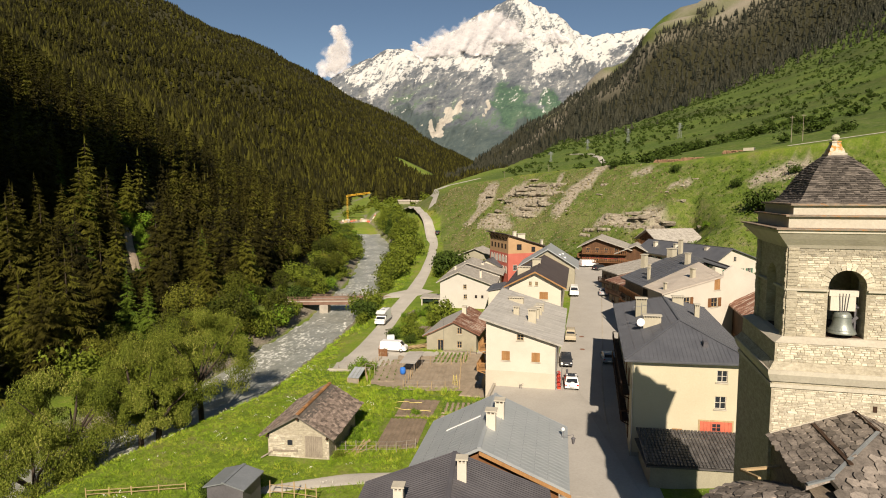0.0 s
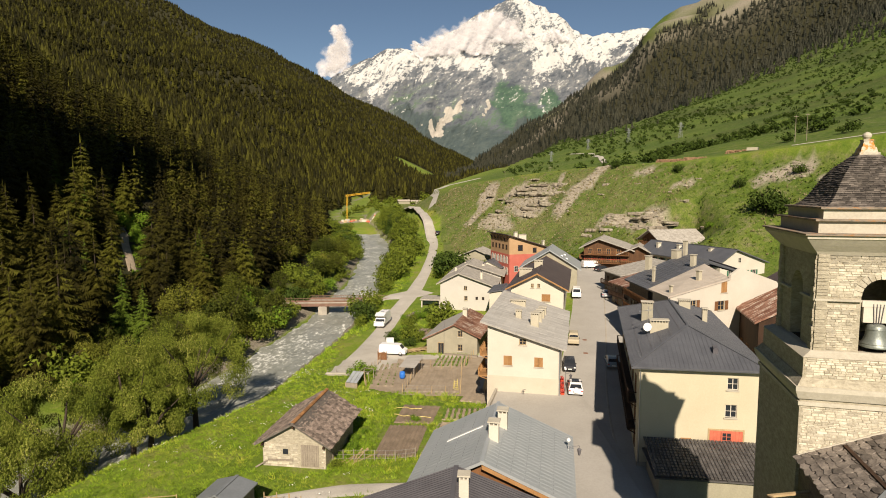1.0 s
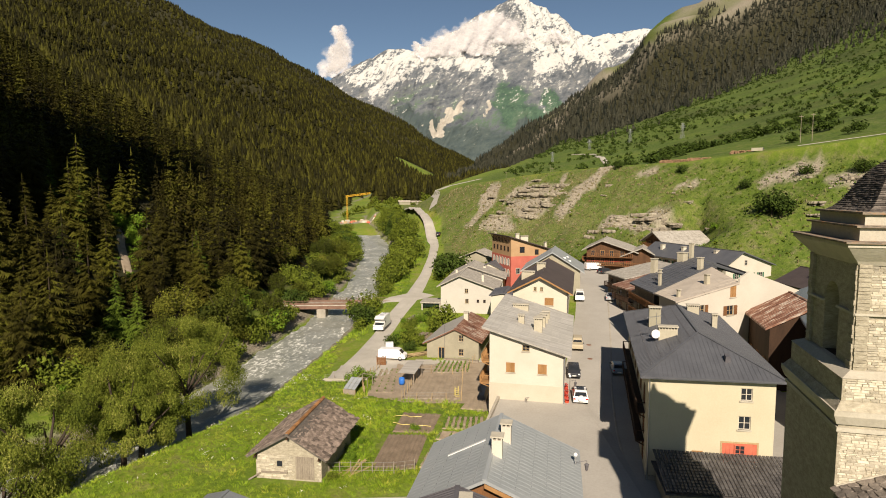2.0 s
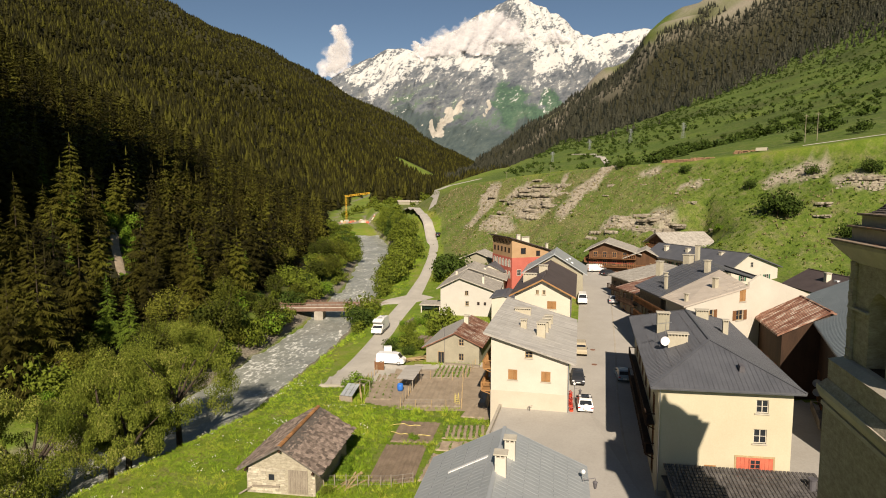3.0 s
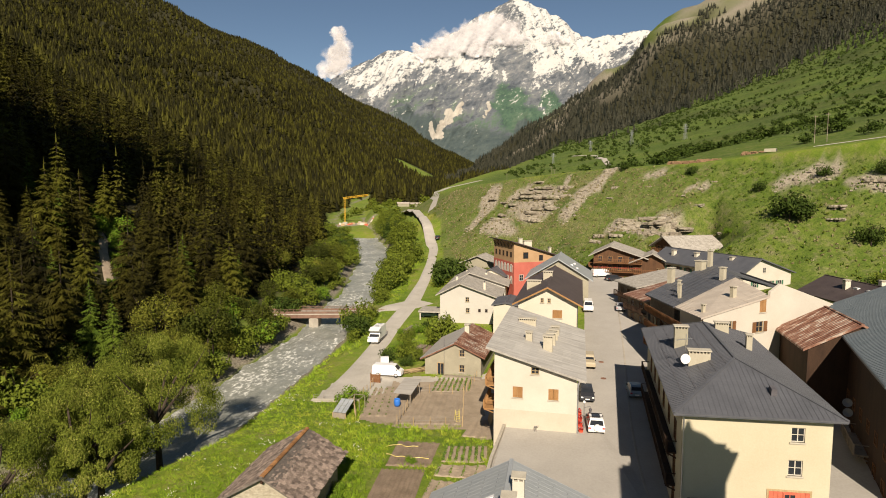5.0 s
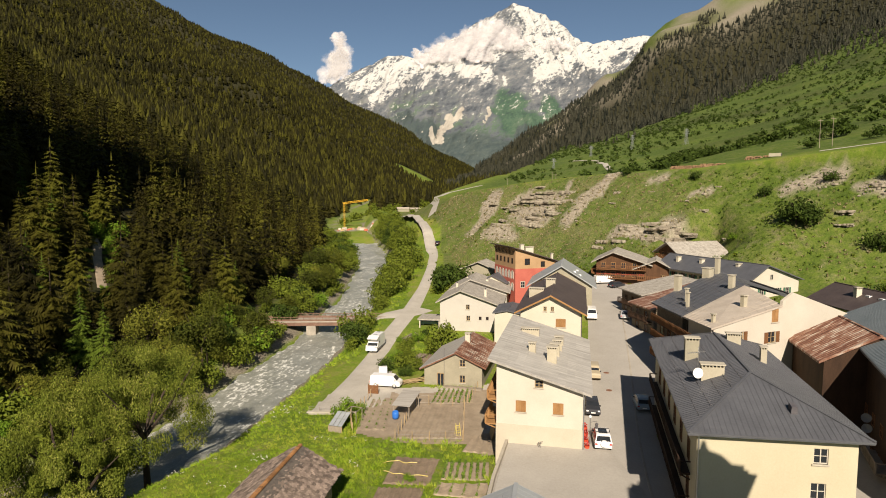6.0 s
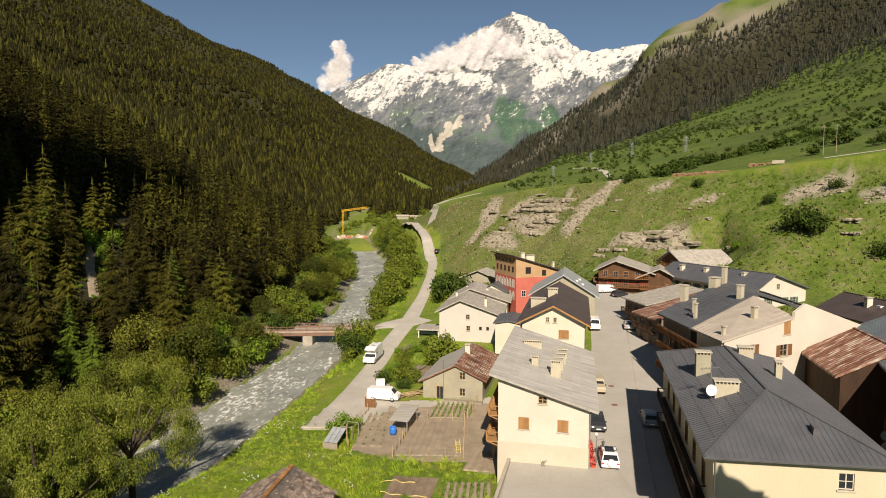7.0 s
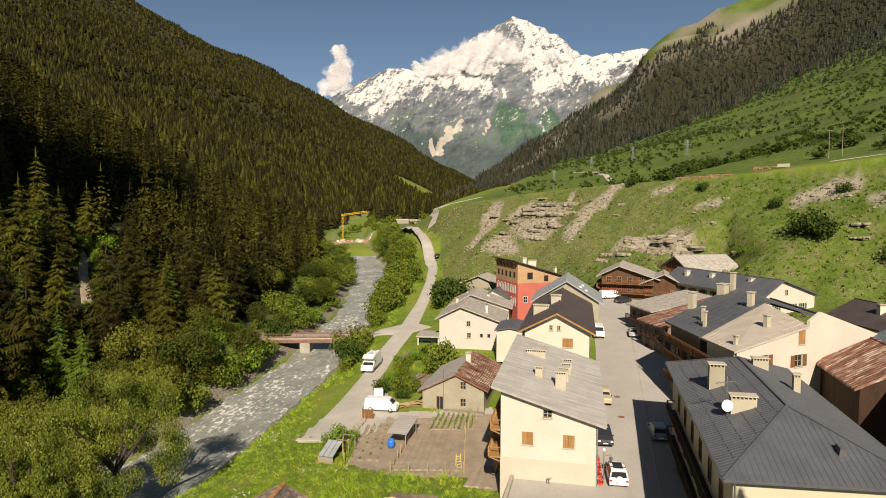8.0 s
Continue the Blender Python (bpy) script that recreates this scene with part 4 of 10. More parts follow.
tan, tan_roofs, tan_inv = skew_house("tan_roof_house", "white house with tan sheet roof and brown shutters", (31.4, 80.1), -23, [(0, 11.9), (11.1, 13.75), (11.2, 14.5), (13.0, 15.4), (26.0, 11.2)],
    [([(31.0, 79.8, 12.15), (41.6, 84.3, 14.0), (43.3, 96.8, 14.6), (31.2, 88.3, 11.85)], "tan_roof"),
     ([(43.3, 85.2, 15.2), (55.4, 90.3, 11.0), (57.5, 101, 11.0), (44.6, 98, 15.2)], "slate_metal")],
    [((31.9, 88.2), (31.9, 80.3), 11.6, 11.9), ((54.8, 90), (57, 101), 11.0, 11.0)], "white_plaster",
    cuts=[("S", 9.4, 12.0, 1.15, 1.6, "shut"), ("S", 8.9, 9.5, 1.3, 1.35, "open"), ("S", 3.6, 10.0, 1.2, 1.3, "open"), ("S", 14.5, 9.0, 1.0, 1.2)])
slate_h, slate_roofs, slate_inv = skew_house("slate_roof_house", "brown house with dark slate coloured roof", (31.6, 88.6), -35, [(0, 11.5), (14, 14.3)],
    [([(31.1, 88.5, 11.85), (43.4, 97.0, 14.75), (46.8, 113.0, 14.75), (31.0, 99.2, 11.75)], "slate_metal"),
     ([(43.4, 97.0, 14.75), (56, 103, 11.2), (58, 118, 11.2), (46.8, 113.0, 14.75)], "slate_metal")],
    [((31.9, 99.2), (31.9, 88.6), 11.5, 11.6), ((46.8, 113.0), (31.9, 99.3), 14.4, 11.4)], "shaded_stone_wall")
for ob, inv, spots in ((slate_roofs[0], slate_inv, ((33.5, 92.5, 12.7, 0.5, 1.3), (34.6, 95.5, 12.9, 0.5, 1.2), (41.5, 96.9, 14.4, 1.0, 1.4), (36.5, 103.5, 13.2, 1.2, 1.7), (45.5, 110, 14.6, 0.9, 2.4), (43.5, 109, 14.4, 1.8, 1.0))),
                       (tan_roofs[0], tan_inv, ((38.0, 86.5, 13.2, 0.8, 1.4), (32.3, 82.2, 12.2, 0.5, 0.9)))):
    for x, y, z, w, h in spots:
        p = inv @ Vector((x, y, z))
        chimney(ob, p.x, p.y, p.z, w * 0.8, w * 0.65, h, M["chimney_plaster"])

# ---- the snow mountain and its clouds ----
def math_node(nt, op, a, c):
    n = nt.nodes.new("ShaderNodeMath")
    n.operation = op
    for sock, q in zip(n.inputs, (a, c)):
        if isinstance(q, bpy.types.NodeSocket):
            nt.links.new(q, sock)
        else:
            sock.default_value = q
    return n.outputs[0]


def cover_of(nt, key, wander, amount, lo, hi):
    """A vertex cover whose rim is frayed by a noise."""
    at = nt.nodes.new("ShaderNodeAttribute")
    at.attribute_name = key
    fray = math_node(nt, "MULTIPLY", math_node(nt, "SUBTRACT", wander, 0.5), amount)
    return ramp(nt, math_node(nt, "ADD", at.outputs["Fac"], fray), [(lo, (0, 0, 0)), (hi, (1, 1, 1))])


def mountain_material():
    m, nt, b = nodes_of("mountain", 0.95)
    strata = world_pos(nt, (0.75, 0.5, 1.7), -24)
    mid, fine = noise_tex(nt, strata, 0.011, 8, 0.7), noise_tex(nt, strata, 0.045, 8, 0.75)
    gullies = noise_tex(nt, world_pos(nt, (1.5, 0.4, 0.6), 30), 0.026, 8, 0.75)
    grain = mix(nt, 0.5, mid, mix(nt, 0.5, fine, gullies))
    # Distance haze is put into the colours: rock, turf and wood are blued.
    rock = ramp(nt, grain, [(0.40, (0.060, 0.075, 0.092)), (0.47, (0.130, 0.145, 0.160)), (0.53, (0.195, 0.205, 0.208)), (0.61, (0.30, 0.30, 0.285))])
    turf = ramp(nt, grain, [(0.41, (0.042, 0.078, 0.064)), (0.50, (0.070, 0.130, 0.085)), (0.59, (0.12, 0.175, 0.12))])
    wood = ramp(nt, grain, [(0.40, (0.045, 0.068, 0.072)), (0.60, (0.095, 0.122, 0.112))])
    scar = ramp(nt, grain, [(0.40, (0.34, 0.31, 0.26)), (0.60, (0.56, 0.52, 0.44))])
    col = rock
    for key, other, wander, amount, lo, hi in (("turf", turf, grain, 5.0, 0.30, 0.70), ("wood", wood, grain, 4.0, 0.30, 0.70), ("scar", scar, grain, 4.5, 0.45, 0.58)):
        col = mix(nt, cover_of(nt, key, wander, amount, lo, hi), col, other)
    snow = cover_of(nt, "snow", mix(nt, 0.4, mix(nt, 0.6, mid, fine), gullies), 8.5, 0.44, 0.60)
    # Snow is dimmed below white to carry the same haze.
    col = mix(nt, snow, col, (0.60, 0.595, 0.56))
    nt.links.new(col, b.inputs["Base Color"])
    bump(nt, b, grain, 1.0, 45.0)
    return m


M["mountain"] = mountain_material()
CREST = [(-1900, 780), (-1300, 700), (-957, 850), (-850, 920), (-668, 1010), (-540, 1060), (-430, 1120), (-352, 1128), (-240, 1110), (-175, 1128), (-20, 1205), (130, 1290), (250, 1365), (400, 1440), (470, 1485), (540, 1512), (610, 1490), (675, 1480),
         (790, 1425), (945, 1345), (1000, 1290), (1050, 1240), (1150, 1212), (1240, 1235), (1420, 1252), (1620, 1288), (1800, 1400), (2300, 1500)]


def crest_line(q):
    return np.interp(q, [c[0] for c in CREST], [c[1] for c in CREST])


def mountain_z(x, y):
    t = np.clip((y - 3880) / 820, 0, 1)
    wx = x + fractal(x, y, 300, 61) * 110 * (1 - t)
    broad = sum(crest_line(wx + s) for s in (-360, -240, -120, 0, 120, 240, 360)) / 7
    k = np.clip((t - 0.35) / 0.65, 0, 1) ** 2
    crest = broad * (1 - k) + crest_line(wx) * k
    side = np.tanh((x - 540) / 260)
    u = x + side * 0.9 * (y - 4700)
    ridged = 1 - 2 * np.abs(fractal(u, y * 0.30, 420, 62, 6))
    small = 1 - 2 * np.abs(fractal(u * 0.7 + x * 0.3, y * 0.5, 120, 66, 6))
    body = np.sin(np.pi * t) ** 0.8
    z = 60 + (crest - 60) * t ** 1.02 + (ridged - 0.6) * 260 * body + (small - 0.65) * 105 * (0.25 + body) * smooth(0, 0.1, t)
    # the rock prow under the summit and the hollow of the left glacier
    z = z + 120 * np.exp(-((u - 560) / 85) ** 2) * body * smooth(0.35, 0.65, t) - 110 * np.exp(-((x + 470 + 0.4 * (y - 4400)) / 130) ** 2) * body
    return z * (1 - smooth(4700, 4950, y) * 0.5)


mx, my = np.arange(-1900, 2300, 8.0), np.concatenate([np.arange(3880, 4700, 6.0), np.arange(4700, 4960, 20)])
MX, MY = np.meshgrid(mx, my)
MZ = mountain_z(MX, MY)
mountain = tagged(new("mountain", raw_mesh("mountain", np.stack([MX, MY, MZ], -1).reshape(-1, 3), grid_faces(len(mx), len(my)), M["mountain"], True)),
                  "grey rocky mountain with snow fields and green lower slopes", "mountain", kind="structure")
# covers are laid out across the face as it rises over the valley
FX, FZ = MX * 4700 / MY, MZ * 4700 / MY
SWAY_X, SWAY_Z = FX + fractal(FX, FZ, 90, 63, 4) * 70, FZ + fractal(FX, FZ, 90, 67, 4) * 70


def face_strips(*lines):
    out = np.zeros(FX.shape)
    for ax, az, bx, bz, w in lines:
        t = np.clip(((SWAY_X - ax) * (bx - ax) + (SWAY_Z - az) * (bz - az)) / ((bx - ax) ** 2 + (bz - az) ** 2), 0, 1)
        out = np.maximum(out, smooth(w * 1.5, w * 0.5, np.hypot(SWAY_X - ax - t * (bx - ax), SWAY_Z - az - t * (bz - az))))
    return out


def face_cover(key, values):
    mountain.data.attributes.new(key, "FLOAT", "POINT").data.foreach_set("value", np.clip(values, -1, 1.5).ravel())


firn = face_strips((-700, 880, -430, 1010, 60), (-430, 1010, 60, 1120, 95), (-560, 715, -520, 790, 38), (-520, 790, -400, 890, 42), (-400, 890, -230, 990, 46), (-690, 890, -600, 830, 26),
                   (560, 1490, 700, 1400, 55), (700, 1400, 960, 1240, 95), (700, 1230, 1000, 1150, 110), (760, 1000, 960, 1080, 75), (960, 1110, 1250, 1080, 70), (1150, 1170, 1620, 1255, 75), (60, 1040, 330, 980, 46),
                   (250, 1180, 420, 1120, 40), (800, 880, 770, 650, 9), (-200, 900, -110, 925, 22), (470, 960, 500, 900, 12), (690, 860, 740, 845, 16), (330, 1000, 420, 960, 22))
bare = face_strips((590, 1120, 560, 960, 55), (480, 1090, 430, 960, 40), (640, 1060, 690, 960, 30), (780, 1330, 900, 1290, 25), (870, 1190, 900, 1080, 28), (-620, 800, -760, 860, 40), (-380, 1090, -330, 1095, 30))
high = smooth(620, 1120, FZ + 120 * fractal(FX, FZ, 220, 68, 4))
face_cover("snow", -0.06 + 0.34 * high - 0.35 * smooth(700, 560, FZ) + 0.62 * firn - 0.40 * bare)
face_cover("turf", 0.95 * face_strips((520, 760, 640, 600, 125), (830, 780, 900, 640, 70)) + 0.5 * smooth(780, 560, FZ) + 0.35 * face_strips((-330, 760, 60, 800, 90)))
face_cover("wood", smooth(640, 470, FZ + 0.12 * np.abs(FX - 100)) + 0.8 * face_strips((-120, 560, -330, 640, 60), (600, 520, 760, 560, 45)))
face_cover("scar", face_strips((140, 700, 70, 650, 26), (70, 660, -20, 540, 34), (-20, 540, -60, 480, 26), (-130, 550, -90, 500, 16), (370, 760, 390, 690, 14), (390, 690, 330, 640, 8)))


def cloud_material():
    m, nt, b = nodes_of("cloud", 1.0)
    b.inputs["Specular IOR Level"].default_value = 0
    nt.links.new(ramp(nt, noise_tex(nt, world_pos(nt), 0.012, 6), [(0.3, (0.56, 0.54, 0.53)), (0.7, (0.63, 0.61, 0.60))]), b.inputs["Base Color"])
    at = nt.nodes.new("ShaderNodeAttribute")
    at.attribute_name = "vapour"
    curl = math_node(nt, "ADD", math_node(nt, "MULTIPLY", math_node(nt, "SUBTRACT", noise_tex(nt, world_pos(nt), 0.014, 9, 0.62), 0.5), 2.6), 1.0)
    thick = math_node(nt, "MULTIPLY", at.outputs["Fac"], curl)
    nt.links.new(ramp(nt, thick, [(0.06, (0, 0, 0)), (1.0, (0.96, 0.96, 0.96))]), b.inputs["Alpha"])
    return m


M["cloud"] = cloud_material()


def cloud(puffs, seed, label, layers=3, free=False):
    """puffs: (x, z, radius x, radius z). Veils of vapour, one behind the other, that hang before the face or stand free."""
    ob = thing("cloud", label, "cloud", pose(0, 0, 0))
    xs = np.arange(min(p[0] - p[2] * 1.7 for p in puffs), max(p[0] + p[2] * 1.7 for p in puffs), 5.0)
    zs = np.arange(min(p[1] - p[3] * 1.7 for p in puffs), max(p[1] + p[3] * 1.7 for p in puffs), 5.0)
    CX, CZ = np.meshgrid(xs, zs)
    face = np.full(CX.shape, 4690.0)
    if not free:
        for i, q in enumerate(xs):
            col = np.abs(FX - q).argmin(1)
            rise = np.maximum.accumulate(FZ[np.arange(len(my)), col])
            face[:, i] = np.minimum(np.interp(zs, rise, my), 4690)
        for _ in range(12):
            face[:, 1:-1] = np.minimum(face[:, 1:-1], (face[:, :-2] + face[:, 2:]) / 2)
    for k in range(layers):
        wx, wz = CX + fractal(CX, CZ, 85, seed + 7 * k, 6) * 85, CZ + fractal(CX, CZ, 85, seed + 40 + 7 * k, 6) * 85
        heap = np.zeros(CX.shape)
        for px, pz, rx, rz in puffs:
            d = ((wx - px) / rx) ** 2 + ((wz - pz) / rz) ** 2
            heap = np.maximum(heap, np.clip(1.35 - d, 0, None))
        lumps = fractal(CX, CZ, 70, seed + 3 * k, 4)
        y = face - 3 - 6.0 * (layers - k) - 5 * np.minimum(heap, 1) - lumps * 3
        v = np.stack([CX * y / 4700, y, 26 + (CZ - 26) * y / 4700], -1)
        me = raw_mesh("veil", v.reshape(-1, 3), grid_faces(len(xs), len(zs)), M["cloud"], True)
        me.attributes.new("vapour", "FLOAT", "POINT").data.foreach_set("value", (smooth(0.0, 1.3, heap) * (0.5 + 0.25 * k)).ravel())
        tagged(part("veil", me, None, ob), kind="stuff")
    return ob


cloud([(-845, 985, 110, 50), (-815, 1060, 90, 80), (-800, 1150, 75, 85), (-805, 1235, 45, 50)], 3, "tall white cumulus cloud beside the mountain", free=True)
cloud([(-150, 1105, 110, 38), (-30, 1150, 125, 75), (90, 1185, 130, 95), (200, 1225, 130, 115), (310, 1270, 115, 120), (410, 1305, 105, 100), (470, 1260, 130, 85), (590, 1200, 80, 45), (270, 1130, 160, 45)],
      8, "bank of white cloud drifting across the mountain ridge")
cloud([(860, 1210, 75, 34), (925, 1190, 80, 28)], 14, "thin white cloud before the mountain shoulder", 2)
cloud([(-200, 1160, 30, 20)], 12, "small white cloud shred", 2, True)

# ---- trees ----
def foliage(name, dark, light, scale=0.09, patch=None, pale=None, each=None, island=0.3):
    m, nt, b = nodes_of(name, 0.75)
    v = world_pos(nt)
    g = nt.nodes.new("ShaderNodeNewGeometry")
    tone = mix(nt, island, noise_tex(nt, v, scale, 3), g.outputs["Random Per Island"])
    if patch:
        tone = mix(nt, 0.3, tone, noise_tex(nt, v, patch, 4))
    if each == "object":
        tone = mix(nt, 0.45, tone, nt.nodes.new("ShaderNodeObjectInfo").outputs["Random"])
    elif each == "tree":
        at = nt.nodes.new("ShaderNodeAttribute")
        at.attribute_name = "tone"
        tone = mix(nt, 0.5, tone, at.outputs["Fac"])
    stops = [(0.25, dark), (0.56, light)] + ([(0.72, pale)] if pale else [])
    nt.links.new(ramp(nt, tone, stops), b.inputs["Base Color"])
    b.inputs["Specular IOR Level"].default_value = 0.12
    return m


M["spruce"] = foliage("spruce", (0.006, 0.0055, 0.001), (0.043, 0.039, 0.0045), 0.3, each="object", pale=(0.086, 0.088, 0.010))
M["wood_spruce"] = foliage("wood_spruce", (0.004, 0.004, 0.001), (0.036, 0.031, 0.004), 0.3, patch=0.013, each="tree", pale=(0.078, 0.077, 0.009))
M["young_spruce"] = foliage("young_spruce", (0.022, 0.046, 0.005), (0.085, 0.125, 0.013), 0.3)
M["far_forest"] = foliage("far_forest", (0.009, 0.009, 0.0015), (0.026, 0.024, 0.003), 0.12, patch=0.006, each="tree", pale=(0.060, 0.058, 0.007), island=0.1)
M["spur_forest"] = foliage("spur_forest", (0.010, 0.013, 0.009), (0.046, 0.046, 0.030), 0.05, patch=0.006, each="tree", island=0.12)
M["willow"] = foliage("willow", (0.044, 0.064, 0.007), (0.135, 0.162, 0.020), 0.25, pale=(0.25, 0.25, 0.058))
M["bush"] = foliage("bush", (0.036, 0.058, 0.006), (0.12, 0.150, 0.016), 0.4)
M["bright_bush"] = foliage("bright_bush", (0.05, 0.105, 0.008), (0.12, 0.20, 0.016), 0.4)
M["dark_bush"] = foliage("dark_bush", (0.012, 0.026, 0.004), (0.045, 0.072, 0.010), 0.4)
M["bark"] = surface("bark", (0.025, 0.018, 0.012), (0.075, 0.055, 0.038), scale=2, fine=12, stretch=(1, 1, 0.3), bumps=0.8)


def conifer_arrays(rng, whorls, arms, spread=0.19, droop=0.50, ragged=0.35, twigs=4):
    """Needle sprays of a conifer one unit high: boughs with combs of drooping twigs, upturned at the tip."""
    v, f = [], []

    def tri(a, b, c):
        i = len(v)
        v.extend([a, b, c])
        f.append((i, i + 1, i + 2))
    for w in range(whorls):
        t = max((w + rng.uniform(-0.4, 0.4)) / whorls, 0)
        z = 0.09 + 0.89 * t
        reach = spread * (1.03 - t) ** 0.8 * rng.uniform(0.85, 1.1)
        turn = rng.uniform(0, 6.28)
        for k in range(max(arms - int(t * arms * 0.4), 4)):
            a = turn + 2 * math.pi * (k + rng.uniform(-0.35, 0.35)) / arms
            r = reach * rng.uniform(1 - ragged, 1 + ragged * 0.5)
            ca, sa = math.cos(a), math.sin(a)
            dz = droop * rng.uniform(0.6, 1.5)
            zb = z + rng.uniform(-0.012, 0.012)

            def at(q):
                return (q * r * ca, q * r * sa, zb - dz * r * q + 0.22 * dz * r * q * q)
            for i in range(twigs):
                q = 0.30 + 0.62 * i / max(twigs - 1, 1)
                ln = r * (0.42 * (1.2 - q) + 0.08) * rng.uniform(0.75, 1.25)
                h = 0.30 / twigs + 0.022
                p0, p1, p = at(q - h), at(q + h), at(q)
                for s in (-1, 1):
                    e = (p[0] + ln * (0.55 * ca - s * 0.8 * sa), p[1] + ln * (0.55 * sa + s * 0.8 * ca), p[2] - ln * rng.uniform(0.25, 1.0))
                    tri(p0, p1, e)
            p = at(0.8)
            tri((p[0] - 0.09 * r * sa, p[1] + 0.09 * r * ca, p[2]), (p[0] + 0.09 * r * sa, p[1] - 0.09 * r * ca, p[2]), at(1.12))
    for k in range(3):
        a = 2.1 * k
        tri((0.010 * math.cos(a), 0.010 * math.sin(a), 0.9), (0.010 * math.cos(a + 2.1), 0.010 * math.sin(a + 2.1), 0.9), (0, 0, 1.03))
    return np.array(v), np.array(f)


def skirt_arrays(rng, levels, sides, spread):
    """A small far conifer: ragged skirts of needles, one above the other."""
    v, f = [], []
    for k in range(levels):
        z0 = 0.06 + 0.80 * k / levels
        z1 = z0 + 0.16 + 0.7 / levels if k < levels - 1 else 1.0
        r = spread * (1.05 - k / levels)
        turn = rng.uniform(0, 6.28)
        for i in range(sides):
            a, b = turn + 6.283 * i / sides, turn + 6.283 * (i + rng.uniform(0.75, 1.25)) / sides
            j = len(v)
            v += [(0, 0, z1), (r * rng.uniform(0.7, 1.2) * math.cos(a), r * rng.uniform(0.7, 1.2) * math.sin(a), z0 + rng.uniform(-0.05, 0.05)), (r * rng.uniform(0.7, 1.2) * math.cos(b), r * rng.uniform(0.7, 1.2) * math.sin(b), z0 + rng.uniform(-0.05, 0.05))]
            f.append((j, j + 1, j + 2))
    return np.array(v), np.array(f)


def scatter(name, spots, heights, templates, material, label, category, wide=(0.85, 1.2), seed=5, kind="stuff"):
    """Many plants in one mesh: copies of the templates, turned and scaled."""
    rng = np.random.default_rng(seed)
    pick = rng.integers(0, len(templates), len(spots))
    vs, fs, tone, base = [], [], [], 0
    for ti, (tv, tf) in enumerate(templates):
        idx = np.nonzero(pick == ti)[0]
        if not len(idx):
            continue
        a, h, w = rng.uniform(0, 6.283, len(idx)), heights[idx], rng.uniform(*wide, len(idx))
        c, s = np.cos(a), np.sin(a)
        x = (tv[None, :, 0] * c[:, None] - tv[None, :, 1] * s[:, None]) * (h * w)[:, None] + spots[idx, 0][:, None]
        y = (tv[None, :, 0] * s[:, None] + tv[None, :, 1] * c[:, None]) * (h * w)[:, None] + spots[idx, 1][:, None]
        z = tv[None, :, 2] * h[:, None] + spots[idx, 2][:, None]
        vs.append(np.stack([x, y, z], -1).reshape(-1, 3))
        fs.append((tf[None] + (np.arange(len(idx)) * len(tv))[:, None, None]).reshape(-1, 3) + base)
        tone.append(np.repeat(rng.random(len(idx)), len(tf)))
        base += len(idx) * len(tv)
    me = raw_mesh(name, np.concatenate(vs), np.concatenate(fs), material)
    me.attributes.new("tone", "FLOAT", "FACE").data.foreach_set("value", np.concatenate(tone))
    return tagged(new(name, me), label, category, kind=kind)


def jittered(x0, x1, y0, y1, step, seed):
    rng = np.random.default_rng(seed)
    gx, gy = np.meshgrid(np.arange(x0, x1, step), np.arange(y0, y1, step))
    gx, gy = gx + rng.uniform(-0.5, 0.5, gx.shape) * step, gy + rng.uniform(-0.5, 0.5, gy.shape) * step
    return gx.ravel(), gy.ravel(), rng


def on_land(x, y, sink=0.3):
    return np.stack([x, y, land(x, y) - sink], -1)


crng = random.Random(4)
NEAR = [conifer_arrays(crng, 26, 8, s, twigs=6) for s in (0.25, 0.29, 0.24)]
WOOD = [conifer_arrays(crng, 14, 7, s, twigs=2) for s in (0.23, 0.26, 0.20, 0.28)]
MID = [conifer_arrays(crng, 8, 5, s, twigs=1) for s in (0.28, 0.32, 0.25, 0.36)]
FAR = [skirt_arrays(crng, 5, 6, s) for s in (0.33, 0.28, 0.38, 0.26)]
DISTANT = [skirt_arrays(crng, 3, 5, s) for s in (0.26, 0.22, 0.30)]


def forest_left(x0, x1, y0, y1, step, seed, bank=14):
    x, y, rng = jittered(x0, x1, y0, y1, step, seed)
    left = river_x(y) - river_half(y) - x
    keep = (left > bank + fractal(x, y, 25, 71) * 10) & (x > -0.80 * y - 45) & (left < 2600)
    trail = np.abs(x + 77.4 + (y - 147) * 0.62) < np.interp(y, [120, 150, 172], [2.6, 5.3, 5.3])
    keep &= ~(trail & (y > 120) & (y < 172))
    meadow = ((x + 70) / 75) ** 2 + ((y - 1750) / 110) ** 2 < 1
    keep &= ~meadow
    return x[keep], y[keep], rng


# conifers that stand in the front of the forest, each a tree of its own
def conifer(label, arrays, material, h, at, turn, group):
    ob = thing("conifer", label, "conifer tree", at @ pose(0, 0, 0, 0, 0, turn), group)
    mb = Mesh()
    mb.tube((0, 0, -0.5), (0, 0, h * 0.93), h * 0.012, h * 0.002, 7)
    part("trunk", mb, M["bark"], ob)
    tv, tf = arrays
    part("crown", raw_mesh("crown", tv * h, tf, material), None, ob)
    return ob


first = [conifer("dark olive spruce tree at the forest edge", NEAR[0], M["spruce"], 21, pose(0, 0, -900), 0, "forest edge trees"),
         conifer("tall brownish spruce tree at the forest edge", NEAR[1], M["spruce"], 24, pose(0, 0, -900), 0, "forest edge trees"),
         conifer("young bright green spruce tree by the river", NEAR[2], M["young_spruce"], 15, pose(0, 0, -900), 0, "forest edge trees")]
x, y, rng = forest_left(-190, -38, 62, 176, 6.8, 3, bank=15)
